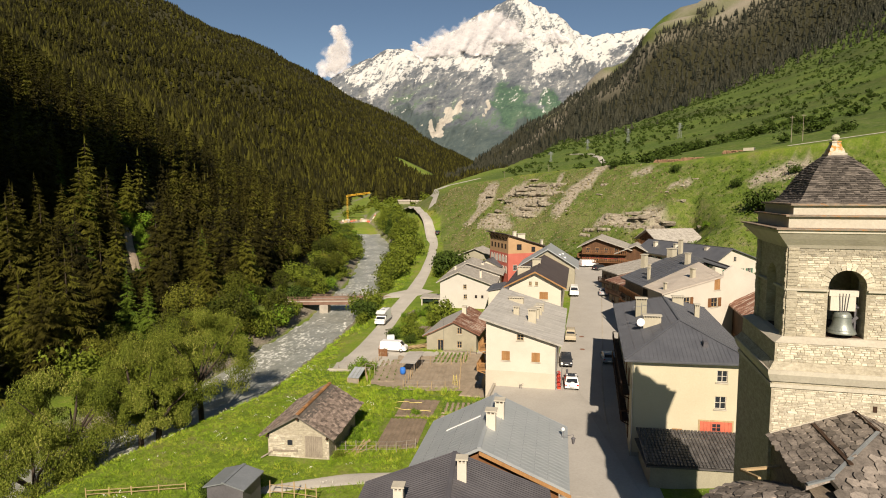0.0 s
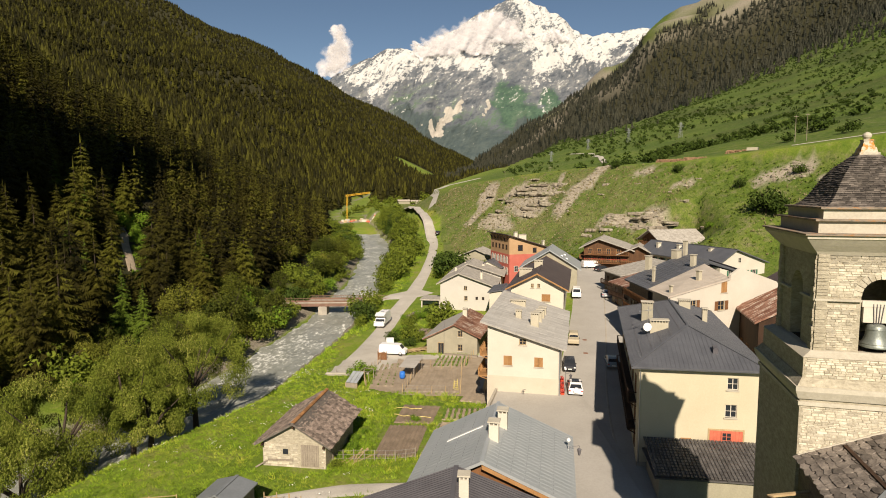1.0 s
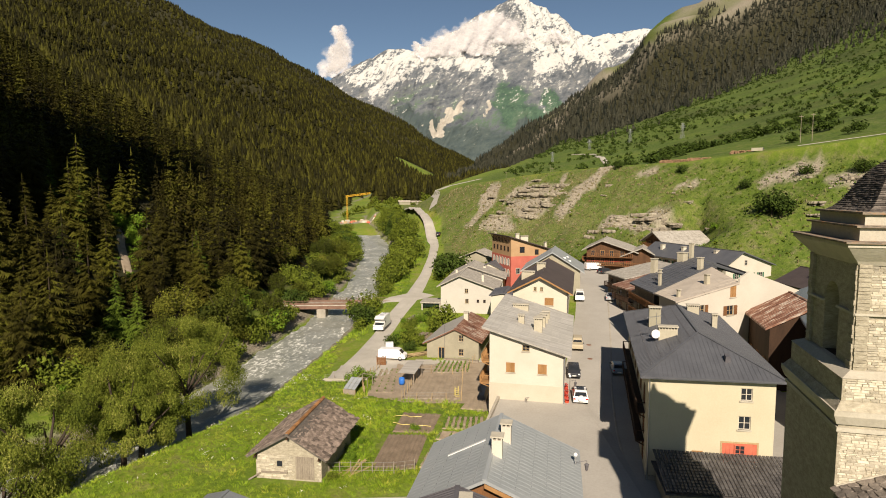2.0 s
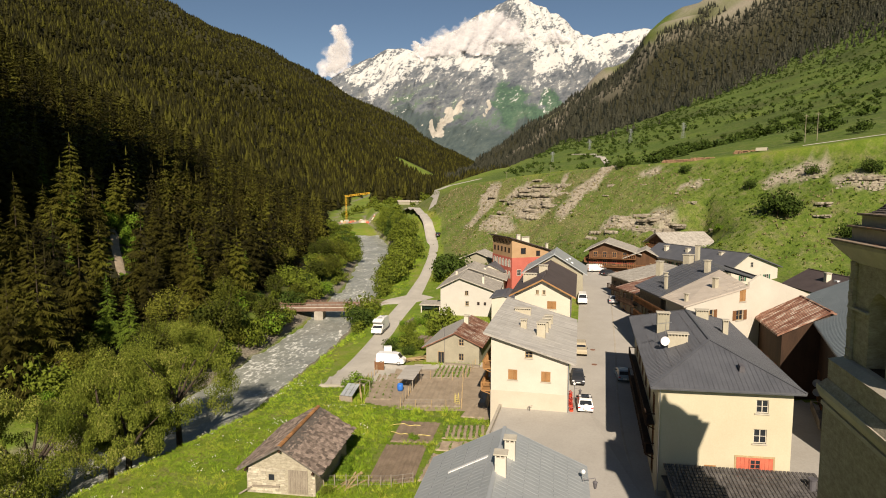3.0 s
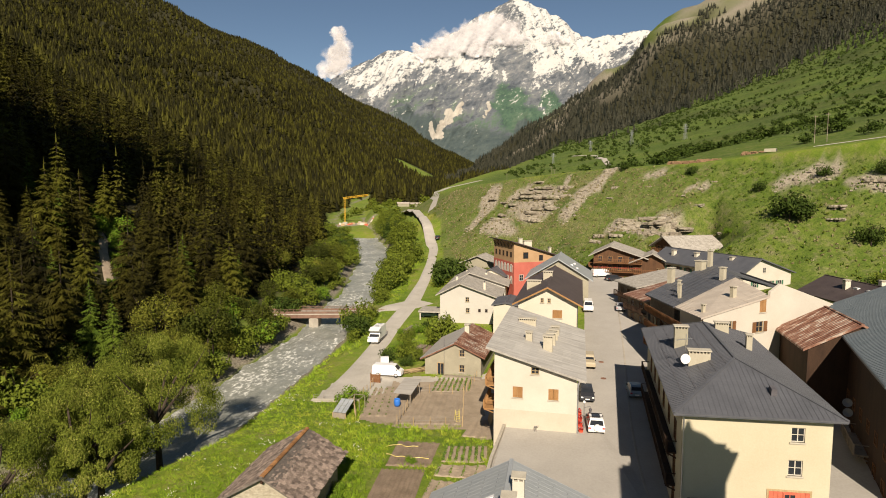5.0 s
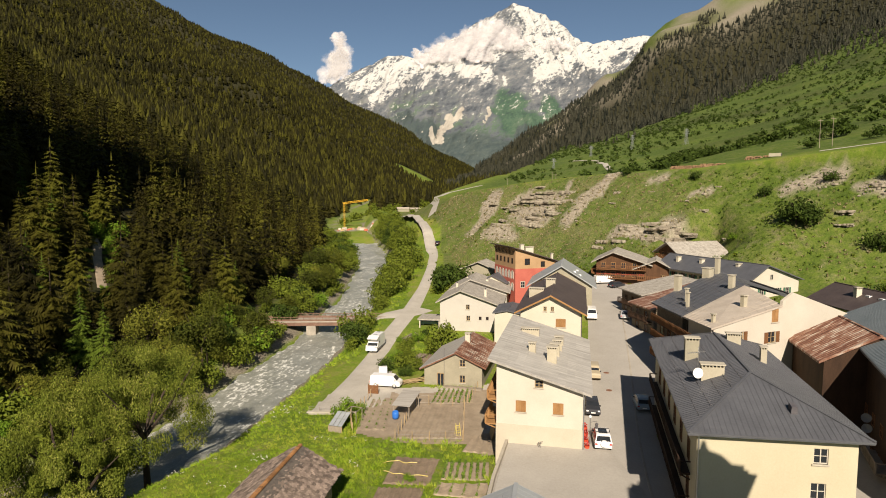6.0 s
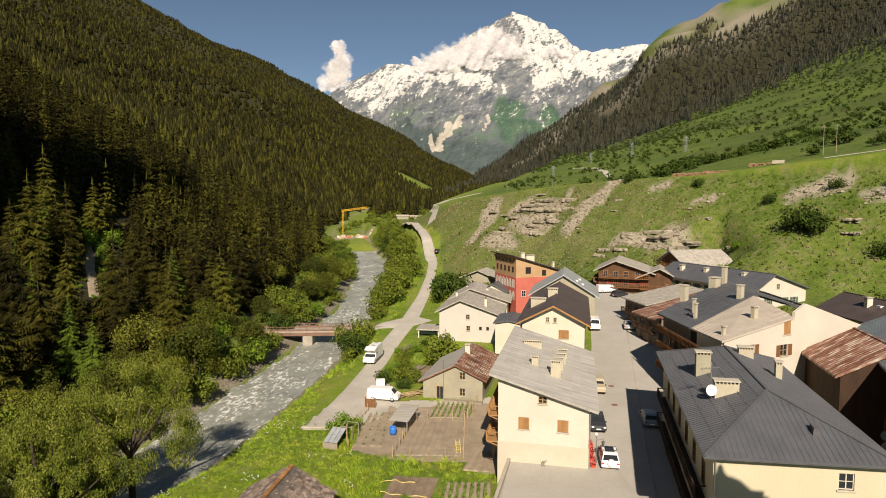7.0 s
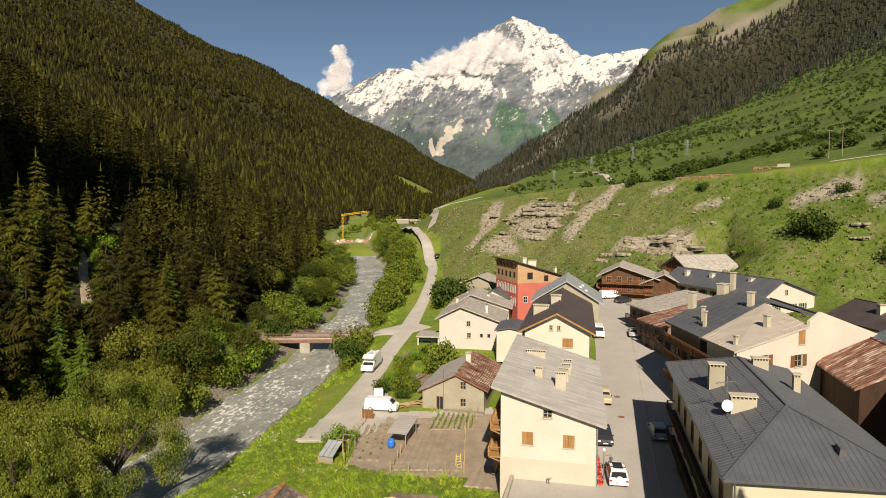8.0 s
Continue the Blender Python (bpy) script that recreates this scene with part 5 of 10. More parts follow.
for i in range(len(x)):
    kind = first[0 if rng.random() < 0.5 else (1 if rng.random() < 0.74 else 2)]
    s = rng.uniform(0.5, 0.95)
    copy_thing(kind, pose(x[i], y[i], float(land(x[i], y[i])), 0, 0, rng.uniform(0, 360)) @ Matrix.Diagonal((s, s, s, 1)))
for kind in first:
    for o in (*kind.children_recursive, kind):
        bpy.data.objects.remove(o)


x, y, rng = forest_left(-300, -30, 176, 330, 6.4, 7, bank=17)
scatter("conifer_wood", on_land(x, y), rng.uniform(11, 23, len(x)), WOOD, M["wood_spruce"], "dark spruce wood on the slope above the river", "forest", seed=2)
x, y, rng = forest_left(-600, -30, 330, 520, 7.6, 9, bank=12)
scatter("slope_forest", on_land(x, y), rng.uniform(9, 19, len(x)), MID, M["far_forest"], "dense conifer forest on the valley side", "forest", seed=3)
x, y, rng = forest_left(-1000, -30, 520, 1000, 7.6, 10, bank=8)
scatter("upper_forest", on_land(x, y), rng.uniform(9, 17, len(x)), FAR, M["far_forest"], "conifer forest on the upper valley side", "forest", seed=31)
x, y, rng = forest_left(-1800, 120, 1000, 2000, 10.5, 11, bank=4)
scatter("high_forest", on_land(x, y), rng.uniform(10, 18, len(x)), FAR, M["far_forest"], "conifer forest high on the valley side", "forest", seed=4)
x, y, rng = forest_left(-3300, 420, 2000, 4190, 15.5, 13, bank=0)
scatter("far_forest", on_land(x, y), rng.uniform(13, 21, len(x)), DISTANT, M["far_forest"], "distant conifer forest along the ridge", "forest", seed=6, wide=(1.0, 1.5))

# the wooded valley floor
x, y, rng = jittered(-110, 180, 560, 1700, 10.0, 17)
e, _ = edge_of(x, y)
keep = (x - river_x(y) - river_half(y) > 4) & (e < -22) & (x < 0.11 * y) & (fractal(x, y, 60, 86) > -0.3)
x, y = x[keep], y[keep]
scatter("valley_wood", on_land(x, y), rng.uniform(7, 20, len(x)), FAR, M["far_forest"], "conifers and broadleaf trees on the far valley floor", "forest", seed=22)

# the far spur on the other side
x, y, rng = jittered(10, 2400, 1200, 3900, 13.0, 15)
keep = (x - river_x(y) > 20) & (x < 0.80 * y + 40) & (fractal(x, y, 260, 81) + 0.25 * fractal(x, y, 60, 84) > -0.46 - 0.4 * (x - river_x(y) < 260)) & ((y > 1500) | (x < 330) | (rng.random(len(x)) < (y - 1230) / 270)) & (land(x, y) < 120 + 0.54 * x + 90 * fractal(x, y, 150, 85))
x, y = x[keep], y[keep]
scatter("spur_forest", on_land(x, y), rng.uniform(9, 24, len(x)), DISTANT, M["spur_forest"], "dark conifer forest on the far spur", "forest", seed=8, wide=(0.6, 1.2))


# ---- broadleaf trees and bushes ----
def leafy_arrays(rng, blobs, count, size, hang=0.0):
    """Small leaf sprays over the skins of several rounded masses. blobs: (centre, radii)."""
    g = np.random.default_rng(rng.randrange(1 << 30))
    c, r = np.array([b[0] for b in blobs]), np.array([b[1] for b in blobs])
    w = r.max(1) ** 2
    k = g.choice(len(blobs), count, p=w / w.sum())

    def unit(a):
        return a / np.maximum(np.linalg.norm(a, axis=1, keepdims=True), 1e-6)
    p = unit(g.normal(size=(count, 3)))
    q = c[k] + p * (g.random((count, 1)) ** 0.3) * r[k]
    n = unit(p + g.uniform((-0.8, -0.8, -0.3), (0.8, 0.8, 0.9), (count, 3)))
    s = unit(np.cross(n, g.uniform(-1, 1, (count, 3))))
    t = np.cross(n, s)
    a, b = size * g.uniform(0.5, 1.2, (count, 1)), size * g.uniform(0.35, 0.8, (count, 1))
    down = g.random((count, 1)) < hang
    s = np.where(down, g.uniform((-0.3, -0.3, -1), (0.3, 0.3, -0.9), (count, 3)), s)
    t = np.where(down, unit(g.uniform((-1, -1, -0.1), (1, 1, 0.1), (count, 3))), t)
    a, b = np.where(down, a * 1.8, a), np.where(down, b * 0.6, b)
    v = np.stack([q - s * a, q + t * b - s * a * 0.1, q + s * a, q - t * b - s * a * 0.1], 1).reshape(-1, 3)
    i = np.arange(count)[:, None] * 4
    return v, np.concatenate([i + [[0, 1, 2]], i + [[0, 2, 3]]], 1).reshape(-1, 3)


def blob_set(rng, n, spread, low, high, r0, r1):
    out = []
    for _ in range(n):
        a, d = rng.uniform(0, 6.283), spread * math.sqrt(rng.random())
        r = rng.uniform(r0, r1)
        z = low + (high - low) * rng.random() * (1 - 0.5 * d / max(spread, 0.01))
        out.append(((d * math.cos(a), d * math.sin(a), z), (r, r, r * 0.85)))
    return out


def limbs(rng, base, h, r, reach, n):
    """A tapered trunk, and the limbs into which it forks."""
    fork = Vector(base) + Vector((rng.uniform(-0.3, 0.3), rng.uniform(-0.3, 0.3), h * 0.4))
    made = [Mesh() for _ in range(n + 1)]
    made[0].tube(base, fork, r, r * 0.7, 8)
    for k in range(n):
        a = 6.283 * k / n + rng.uniform(-0.4, 0.4)
        mid = fork + Vector((math.cos(a) * reach * 0.4, math.sin(a) * reach * 0.4, h * 0.22))
        tip = fork + Vector((math.cos(a) * reach * rng.uniform(0.6, 0.9), math.sin(a) * reach * rng.uniform(0.6, 0.9), h * rng.uniform(0.3, 0.5)))
        made[k + 1].tube(fork, mid, r * 0.5, r * 0.32, 6)
        made[k + 1].tube(mid, tip, r * 0.32, r * 0.08, 6)
    return made


def broadleaf(name, label, category, blobs, count, size, material, h, r, reach, seed, m, hang=0.0, group="", arms=5):
    rng = random.Random(seed)
    ob = thing(name, label, category, m, group)
    trunk, *boughs = limbs(rng, (0, 0, -0.6), h, r, reach, arms)
    if h > 7:
        for mb in boughs:
            part("limb", mb, M["bark"], ob)
    else:
        for mb in boughs:
            at = len(trunk.v)
            trunk.v += mb.v
            trunk.f += [tuple(i + at for i in f) for f in mb.f]
            trunk.k += mb.k
    part("trunk", trunk, M["bark"], ob)
    v, f = leafy_arrays(rng, blobs, count, size, hang)
    part("crown", raw_mesh("crown", v, f, material), None, ob)
    return ob


def spot(x, y, turn=0, s=1.0, sink=0.1):
    return pose(x, y, float(land(x, y)) - sink, 0, 0, turn) @ Matrix.Diagonal((s, s, s, 1))


grng = random.Random(11)
# the willows on the near bank
WILLOWS = [(-33.0, 78, 18.5, 7.6, 21), (-38.5, 72, 17.0, 7.0, 22), (-43.0, 64.5, 16.0, 6.8, 23), (-34.5, 68.5, 10.0, 4.6, 24), (-42.5, 58, 11.5, 6.2, 26)]
for wx, wy, wh, wr, seed in WILLOWS:
    wrng = random.Random(seed)
    masses = []
    for i in range(78):
        az, up = wrng.uniform(0, 6.283), wrng.uniform(-0.75, 1.0)
        ring, far = math.sqrt(1 - up * up), wrng.uniform(0.62, 0.92)
        r = wr * wrng.uniform(0.10, 0.22)
        masses.append(((wr * far * ring * math.cos(az), wr * far * ring * math.sin(az), wh * (0.56 + 0.40 * far * up)), (r, r, r * wrng.uniform(0.8, 1.2))))
    broadleaf("willow", "large pale olive willow tree on the grassy river bank", "willow tree", masses, 40000, 0.105, M["willow"], wh, 0.42, wr, seed, spot(wx, wy), 0.45, "bank willows", 6)


def bush_kind(label, material, seed, h=4.0, count=850, size=0.19, hang=0.1, lobes=15, group="river bushes"):
    b = random.Random(seed)
    return broadleaf("bush", label, "bush", blob_set(b, lobes, h * 0.34, h * 0.22, h * 0.78, h * 0.17, h * 0.30), count, size, material, h, 0.10, h * 0.4, seed, pose(0, 0, -800), hang, group, 4)


kinds = [bush_kind("rounded green bush on the river bank", M["bush"], 31), bush_kind("tall green shrub on the river bank", M["bush"], 32, 4.6, 950),
         bush_kind("bright green leafy bush", M["bright_bush"], 33), bush_kind("dark green dense bush", M["dark_bush"], 34)]


def plant(x, y, s, k=None):
    k = grng.choices(range(4), (4, 4, 1.3, 1.5))[0] if k is None else k
    return copy_thing(kinds[k], spot(x, y, grng.uniform(0, 360), s))


for i in range(140):
    y = 84 + 290 * grng.random() ** 1.25
    x = float(river_x(y) - river_half(y)) - 1.5 - grng.random() ** 1.5 * 13
    plant(x, y, grng.uniform(0.8, 1.9))
for i in range(105):
    y = grng.uniform(166, 372)
    a, b = float(river_x(y) + river_half(y)) + 1.0, float(np.interp(y, [150, 200, 260, 345, 375], [-12, -9.5, -13, -24, -30]))
    plant(grng.uniform(a, max(b, a + 2)), y, grng.uniform(1.1, 2.2), grng.choice((0, 1, 0, 1, 3)))
for x, y, s, k in ((-16.8, 131, 1.5, 3), (-18.2, 135, 1.7, 3), (-16.6, 138, 1.3, 0), (-17.3, 127.5, 0.9, 0), (-18.6, 141, 1.9, 1), (-15.5, 144.5, 0.8, 0), (-14.5, 158, 1.0, 0), (-15.8, 161, 1.2, 1),
                   (0.6, 124.5, 1.9, 0), (-1.4, 123, 0.9, 0), (-9.5, 113, 0.9, 3), (-7.0, 115, 0.9, 0), (-5.2, 117, 0.8, 0), (-8.2, 119, 0.7, 2), (-6.5, 122, 0.8, 0), (-4.0, 113.5, 0.8, 0), (-5.8, 110.5, 0.7, 3),
                   (-6.2, 128, 0.7, 0), (-4.6, 131, 0.8, 2), (-7.6, 125.5, 0.6, 0), (-3.2, 134.5, 0.6, 3), (-8.4, 131, 0.45, 2), (-2.0, 128.5, 0.7, 0), (-1.2, 172, 0.9, 0), (0.5, 176, 0.8, 2), (6.5, 168, 0.9, 0), (-0.4, 190, 0.8, 0), (3.5, 196, 1.1, 3), (8, 198, 1.0, 0), (13, 190, 1.2, 0), (16, 176, 1.4, 0), (-13.2, 92.5, 0.9, 2), (-11.8, 94, 0.7, 2), (-12.6, 90.0, 0.5, 0), (-19.8, 52.6, 0.75, 0), (-21.4, 51.8, 0.6, 3), (-17.4, 53.0, 0.45, 2), (6.0, 69.3, 0.4, 2), (5.0, 68, 0.3, 2), (-3.0, 72.5, 0.35, 2),
                   (-10.2, 61, 0.35, 2), (-9.6, 63.5, 0.45, 2), (-9.9, 66, 0.4, 2), (-8.8, 68.5, 0.3, 2), (-10.6, 59, 0.35, 0), (7.0, 72.5, 0.3, 2), (-12.6, 71, 0.25, 2), (2.0, 173, 2.6, 3), (4.0, 178, 2.4, 3), (0.5, 182, 2.2, 3), (3.2, 169, 1.3, 0), (9, 172, 1.2, 0), (11, 176, 1.3, 0), (7, 186, 1.1, 0), (13, 182, 1.2, 0), (27, 171, 1.6, 1), (30, 166, 1.4, 0), (31.5, 152, 1.3, 3), (32.5, 157, 1.5, 0)):
    plant(x, y, s, k)
# a footpath climbing through the forest, with bushes at its edges
for i in range(34):
    y = grng.uniform(142, 173)
    plant(-77 - (y - 147) * 0.62 + grng.choice((-1, 1, 1)) * (1.7 + 4.0 * grng.random() ** 1.3), y, grng.uniform(0.3, 0.7 if y < 160 else 1.15), grng.choice((2, 2, 0, 0)))
for x, y, s in ((-72.0, 138.5, 0.75), (-73.8, 141.8, 0.5), (-75.0, 143.2, 0.32), (-74.4, 144.2, 0.3), (-75.4, 147.0, 0.4), (-77.6, 151.5, 0.5), (-80.8, 156.5, 0.6), (-69.5, 135.5, 0.9), (-90.0, 170, 1.5), (-92.6, 172.5, 1.7), (-88.0, 173.5, 1.8), (-95.5, 174.5, 1.6)):
    plant(x, y, s, 2)
ribbon("forest_path", [(-74.8, 143), (-77.4, 147), (-80.6, 152), (-84.6, 158), (-87.6, 164), (-91.4, 168)], 2.0, M["soil"], "bare earth footpath climbing through the forest", "path", lift=0.12)
# broadleaf trees between the forest and the water
M["alder"] = foliage("alder", (0.024, 0.033, 0.004), (0.082, 0.093, 0.010), 0.35, pale=(0.15, 0.15, 0.021), each="object")
alders = [broadleaf("alder", text, "alder tree", blob_set(random.Random(q), 22, h * 0.26, h * 0.30, h * 0.88, h * 0.10, h * 0.19), 2600, 0.20, M["alder"], h, 0.16, h * 0.34, q, pose(0, 0, -800), 0.1, "river bank trees", 5)
          for q, h, text in ((131, 9.0, "rounded olive green alder tree on the wooded bank"), (132, 11.0, "tall olive green alder tree on the wooded bank"), (133, 8.0, "low spreading alder tree at the water's edge"))]
for i in range(46):
    y = 92 + 130 * grng.random() ** 1.2
    off = 3 + 20 * grng.random() ** 1.4
    copy_thing(alders[grng.randrange(3)], spot(float(river_x(y) - river_half(y)) - off, y, grng.uniform(0, 360), grng.uniform(0.65, 1.2)))
for k in alders:
    for o in (*k.children_recursive, k):
        bpy.data.objects.remove(o)
# on the hill: single dark bushes, and the belt on the terrace
for x, y, s, k in ((62, 212, 1.1, 3), (75, 190, 1.0, 3), (83, 152, 2.3, 3), (85, 149.5, 1.8, 3), (86, 152, 0.8, 0), (84, 168, 1.0, 3), (96, 160, 1.0, 3), (104, 150, 1.3, 3), (92, 137, 1.6, 3), (88, 128, 0.9, 0), (66, 150, 0.9, 2), (68, 158, 1.0, 2), (74, 163, 0.7, 2), (58, 172, 0.9, 0), (48, 176, 1.2, 0)):
    plant(x, y, s, k)
for k in kinds:
    for o in (*k.children_recursive, k):
        bpy.data.objects.remove(o)

# bush belts on the terrace and the far meadow
BELT = [leafy_arrays(random.Random(s), blob_set(random.Random(s), 11, 1.4, 0.9, 3.1, 0.7, 1.2), 190, 0.36, 0.0) for s in (35, 36, 37)]
belt = [(78 + 75 * t + grng.uniform(-8, 8), 250 + 80 * t + grng.uniform(-14, 14)) for t in (grng.random() for _ in range(60))]
belt += [(150 + 190 * t + grng.uniform(-12, 12), 420 + 40 * t + grng.uniform(-25, 25)) for t in (grng.random() for _ in range(80))]
belt += [(x + grng.uniform(-s, s), y + grng.uniform(-s, s)) for x, y, s, n in ((192, 400, 16, 12), (178, 338, 10, 14), (165, 428, 12, 10), (150, 240, 5, 5), (208, 336, 9, 6), (283, 480, 20, 10), (136, 200, 5, 4), (120, 208, 3, 3)) for _ in range(n)]
belt = np.array(belt)
scatter("bush_belt", on_land(belt[:, 0], belt[:, 1], 0.2), np.array([grng.uniform(0.6, 1.7) for _ in belt]), BELT, M["dark_bush"], "belt of dark bushes across the terrace meadow", "bushes", seed=14)

grove = np.array([(-76 + 66 * grng.random(), 425 + 330 * grng.random() ** 1.3) for _ in range(90)] + [(-40 + 34 * grng.random(), 372 + 60 * grng.random()) for _ in range(14)])
grove = grove[np.abs(grove[:, 0] - np.interp(grove[:, 1], [370, 450], [-22, -30])) > 5]
scatter("valley_grove", on_land(grove[:, 0], grove[:, 1], 0.2), np.array([grng.uniform(0.9, 2.4) for _ in grove]), BELT, M["bush"], "green trees and bushes along the far valley floor", "trees", seed=20)

# scattered scrub on the slope and the meadows
TUFT = [leafy_arrays(random.Random(s), [((0, 0, 0.35), (0.5, 0.5, 0.35))], 9, 0.3, 0.3) for s in (44, 45, 46)]
M["dry_tuft"] = foliage("dry_tuft", (0.09, 0.085, 0.03), (0.24, 0.20, 0.10), 0.3, pale=(0.36, 0.31, 0.20))
M["green_tuft"] = foliage("green_tuft", (0.030, 0.062, 0.006), (0.085, 0.14, 0.012), 0.2, pale=(0.15, 0.19, 0.03))
x, y, rng = jittered(-5, 130, 120, 300, 1.25, 27)
e, _ = edge_of(x, y)
lush = fractal(x, y, 22, 96) + 0.012 * (x - 62) + rng.normal(0, 0.15, len(x))
keep = (e > -56) & (e < -1) & (rng.random(len(x)) < 0.8) & (x > np.interp(y, [120, 180, 205, 232, 258, 285, 320], [60, 14, 6, 3, 1, -2, -6])) & ((y > 176) | (x > 44 + (176 - y) * 0.9))
for mask, mat, name, label, seed in ((lush > 0, "green_tuft", "grass_tufts", "green grass tufts on the hillside", 15), (lush <= 0, "dry_tuft", "dry_tufts", "dry straw coloured tufts on the hillside", 16)):
    i = keep & mask
    scatter(name, on_land(x[i], y[i], 0.08), rng.uniform(0.35, 0.95, i.sum()), TUFT, M[mat], label, "grass", seed=seed)
SMALL = [leafy_arrays(random.Random(s), blob_set(random.Random(s), 5, 0.4, 0.3, 0.7, 0.2, 0.34), 18, 0.22, 0.0) for s in (41, 42, 43)]
x, y, rng = jittered(-5, 130, 120, 300, 3.0, 17)
e, _ = edge_of(x, y)
keep = (e > -50) & (e < -2) & (rng.random(len(x)) < 0.32 + 0.9 * fractal(x, y, 25, 95))
x, y = x[keep], y[keep]
scatter("scrub", on_land(x, y, 0.1), rng.uniform(0.4, 1.5, len(x)), SMALL, M["bush"], "low green scrub on the dry hillside", "scrub", seed=9)
x, y, rng = jittered(60, 1150, 280, 1480, 11.5, 19)
e, _ = edge_of(x, y)
keep = (e > 20) & (x < 0.85 * y + 30) & (fractal(x, y, 110, 91) + 0.5 * fractal(x, y, 30, 92) > 0.22 - 0.0009 * x)
x, y = x[keep], y[keep]
scatter("meadow_scrub", on_land(x, y, 0.2), rng.uniform(1.5, 6.5, len(x)), SMALL, M["dark_bush"], "dark shrubs scattered over the mountain meadow", "scrub", seed=10)
# conifers that thin out from the upper slope into the meadow
x, y, rng = jittered(250, 1250, 600, 1560, 13.0, 37)
up = (land(x, y) - 26) / y
keep = (x < 0.80 * y + 20) & (rng.random(len(x)) < 1.5 * smooth(0.14, 0.32, up) * smooth(900, 1450, y) + 0.5 * smooth(0.22, 0.34, up) + 0.5 * fractal(x, y, 120, 99) - 0.12)
x, y = x[keep], y[keep]
scatter("meadow_conifers", on_land(x, y), rng.uniform(6, 15, len(x)), DISTANT, M["spur_forest"], "dark conifers thinning out over the upper meadow", "trees", seed=24)
# tall grass and weeds along the bank and round the gardens
BLADE = []
for s in (51, 52):
    b = random.Random(s)
    v, f = [], []
    for _ in range(16):
        a, d, r = b.uniform(0, 6.28), b.uniform(0, 0.5), b.uniform(0.2, 0.5)
        cx, cy = d * math.cos(a), d * math.sin(a)
        i = len(v)
        v += [(cx - 0.045, cy, 0), (cx + 0.045, cy + 0.02, 0), (cx + r * math.cos(a), cy + r * math.sin(a), b.uniform(0.5, 1.0))]
        f.append((i, i + 1, i + 2))
    BLADE.append((np.array(v), np.array(f)))
M["weeds"] = foliage("weeds", (0.09, 0.185, 0.011), (0.22, 0.31, 0.024), 0.25, pale=(0.38, 0.37, 0.06))
x, y, rng = jittered(-42, 5, 38, 112, 0.5, 23)
right = x - river_x(y) - river_half(y)
beds = ((x > -9.5) & (x < 5) & (y > 59.5)) | ((x > -19.5) & (x < -10.8) & (y > 58.5) & (y < 70)) | ((y > 84) & (x > -12)) | (x > -2)
keep = (right > 1.5) & ~beds & ((y < 94) | (x < -18.5)) & (np.abs(y - np.interp(x, [-30, -18, -9, 4], [40, 52.5, 54.8, 57])) > 1.2)
x, y = x[keep], y[keep]
scatter("meadow_grass", on_land(x, y, 0.03), rng.uniform(0.16, 0.46, len(x)), BLADE, M["weeds"], "long green meadow grass with yellow stems", "grass", wide=(1.1, 1.8), seed=12)

x, y, rng = jittered(-12, 7, 58, 106, 0.34, 29)
PLOTS = ((-10.8, 84.6, 8, 104.5), (-10.6, 87, -6.4, 100), (-5.2, 84, 3.2, 97), (-1.4, 97.6, 5.5, 103.8), (2.6, 79.4, 6.6, 85.5), (-5.8, 71.5, 0, 78.7), (0.3, 72.6, 5.5, 77.3), (-0.5, 68.6, 5.2, 72), (-7, 61.4, -1.6, 71), (-2, 61.6, 3.4, 68.4))
free = np.ones(len(x), bool)
for x0, y0, x1, y1 in PLOTS:
    free &= ~((x > x0) & (x < x1) & (y > y0) & (y < y1))
keep = free & (x < np.interp(y, [58, 68, 76, 80, 100, 106], [3.4, 5.2, 7.4, 6.6, 11, 9])) & (rng.random(len(x)) < 0.55 + 0.7 * fractal(x, y, 4, 97)) & ((y < 99) | (x > -3))
x, y = x[keep], y[keep]
scatter("garden_weeds", on_land(x, y, 0.03), rng.uniform(0.2, 0.75, len(x)), BLADE, M["weeds"], "green weeds and grass between the garden beds", "grass", wide=(0.7, 1.3), seed=18)

x, y, rng = jittered(-22, 16, 106, 300, 0.85, 39)
road = np.interp(y, [94, 106, 122, 138, 155, 180, 205, 232, 258, 285, 320], [-16.5, -14, -12.2, -10.3, -7.5, -5, -3.6, -3, -5.5, -9, -13])
clear = np.abs(x - road) > 3.4
for x0, y0, x1, y1 in ((-4.5, 104, 12, 123), (-6, 137, 16, 168), (-22, 146, -4, 156), (7, 160, 20, 180), (-20, 94, -6, 117)):
    clear &= ~((x > x0) & (x < x1) & (y > y0) & (y < y1))
e, _ = edge_of(x, y)
keep = clear & (x - river_x(y) - river_half(y) > 2) & (e < -48) & (rng.random(len(x)) < 0.75 + 0.6 * fractal(x, y, 5, 97))
x, y = x[keep], y[keep]
scatter("road_weeds", on_land(x, y, 0.03), rng.uniform(0.25, 0.8, len(x)), BLADE, M["weeds"], "rough grass and weeds beside the road", "grass", wide=(1.0, 1.7), seed=26)

# daisies in the bank meadow
M["petal"] = surface("petal", (0.60, 0.60, 0.52), (0.74, 0.73, 0.66), fine=20)
FLOWER = [leafy_arrays(random.Random(47), [((0, 0, 0.8), (0.9, 0.9, 0.2))], 7, 0.17)]
x, y, rng = jittered(-36, -9, 40, 98, 0.55, 33)
right = x - river_x(y) - river_half(y)
keep = (right > 3) & (rng.random(len(x)) < 0.3 * fractal(x, y, 6, 98)) & ((x < -19.5) | (y > 70.5) | (y < 58)) & ((y < 88) | (x < -19))
x, y = x[keep], y[keep]
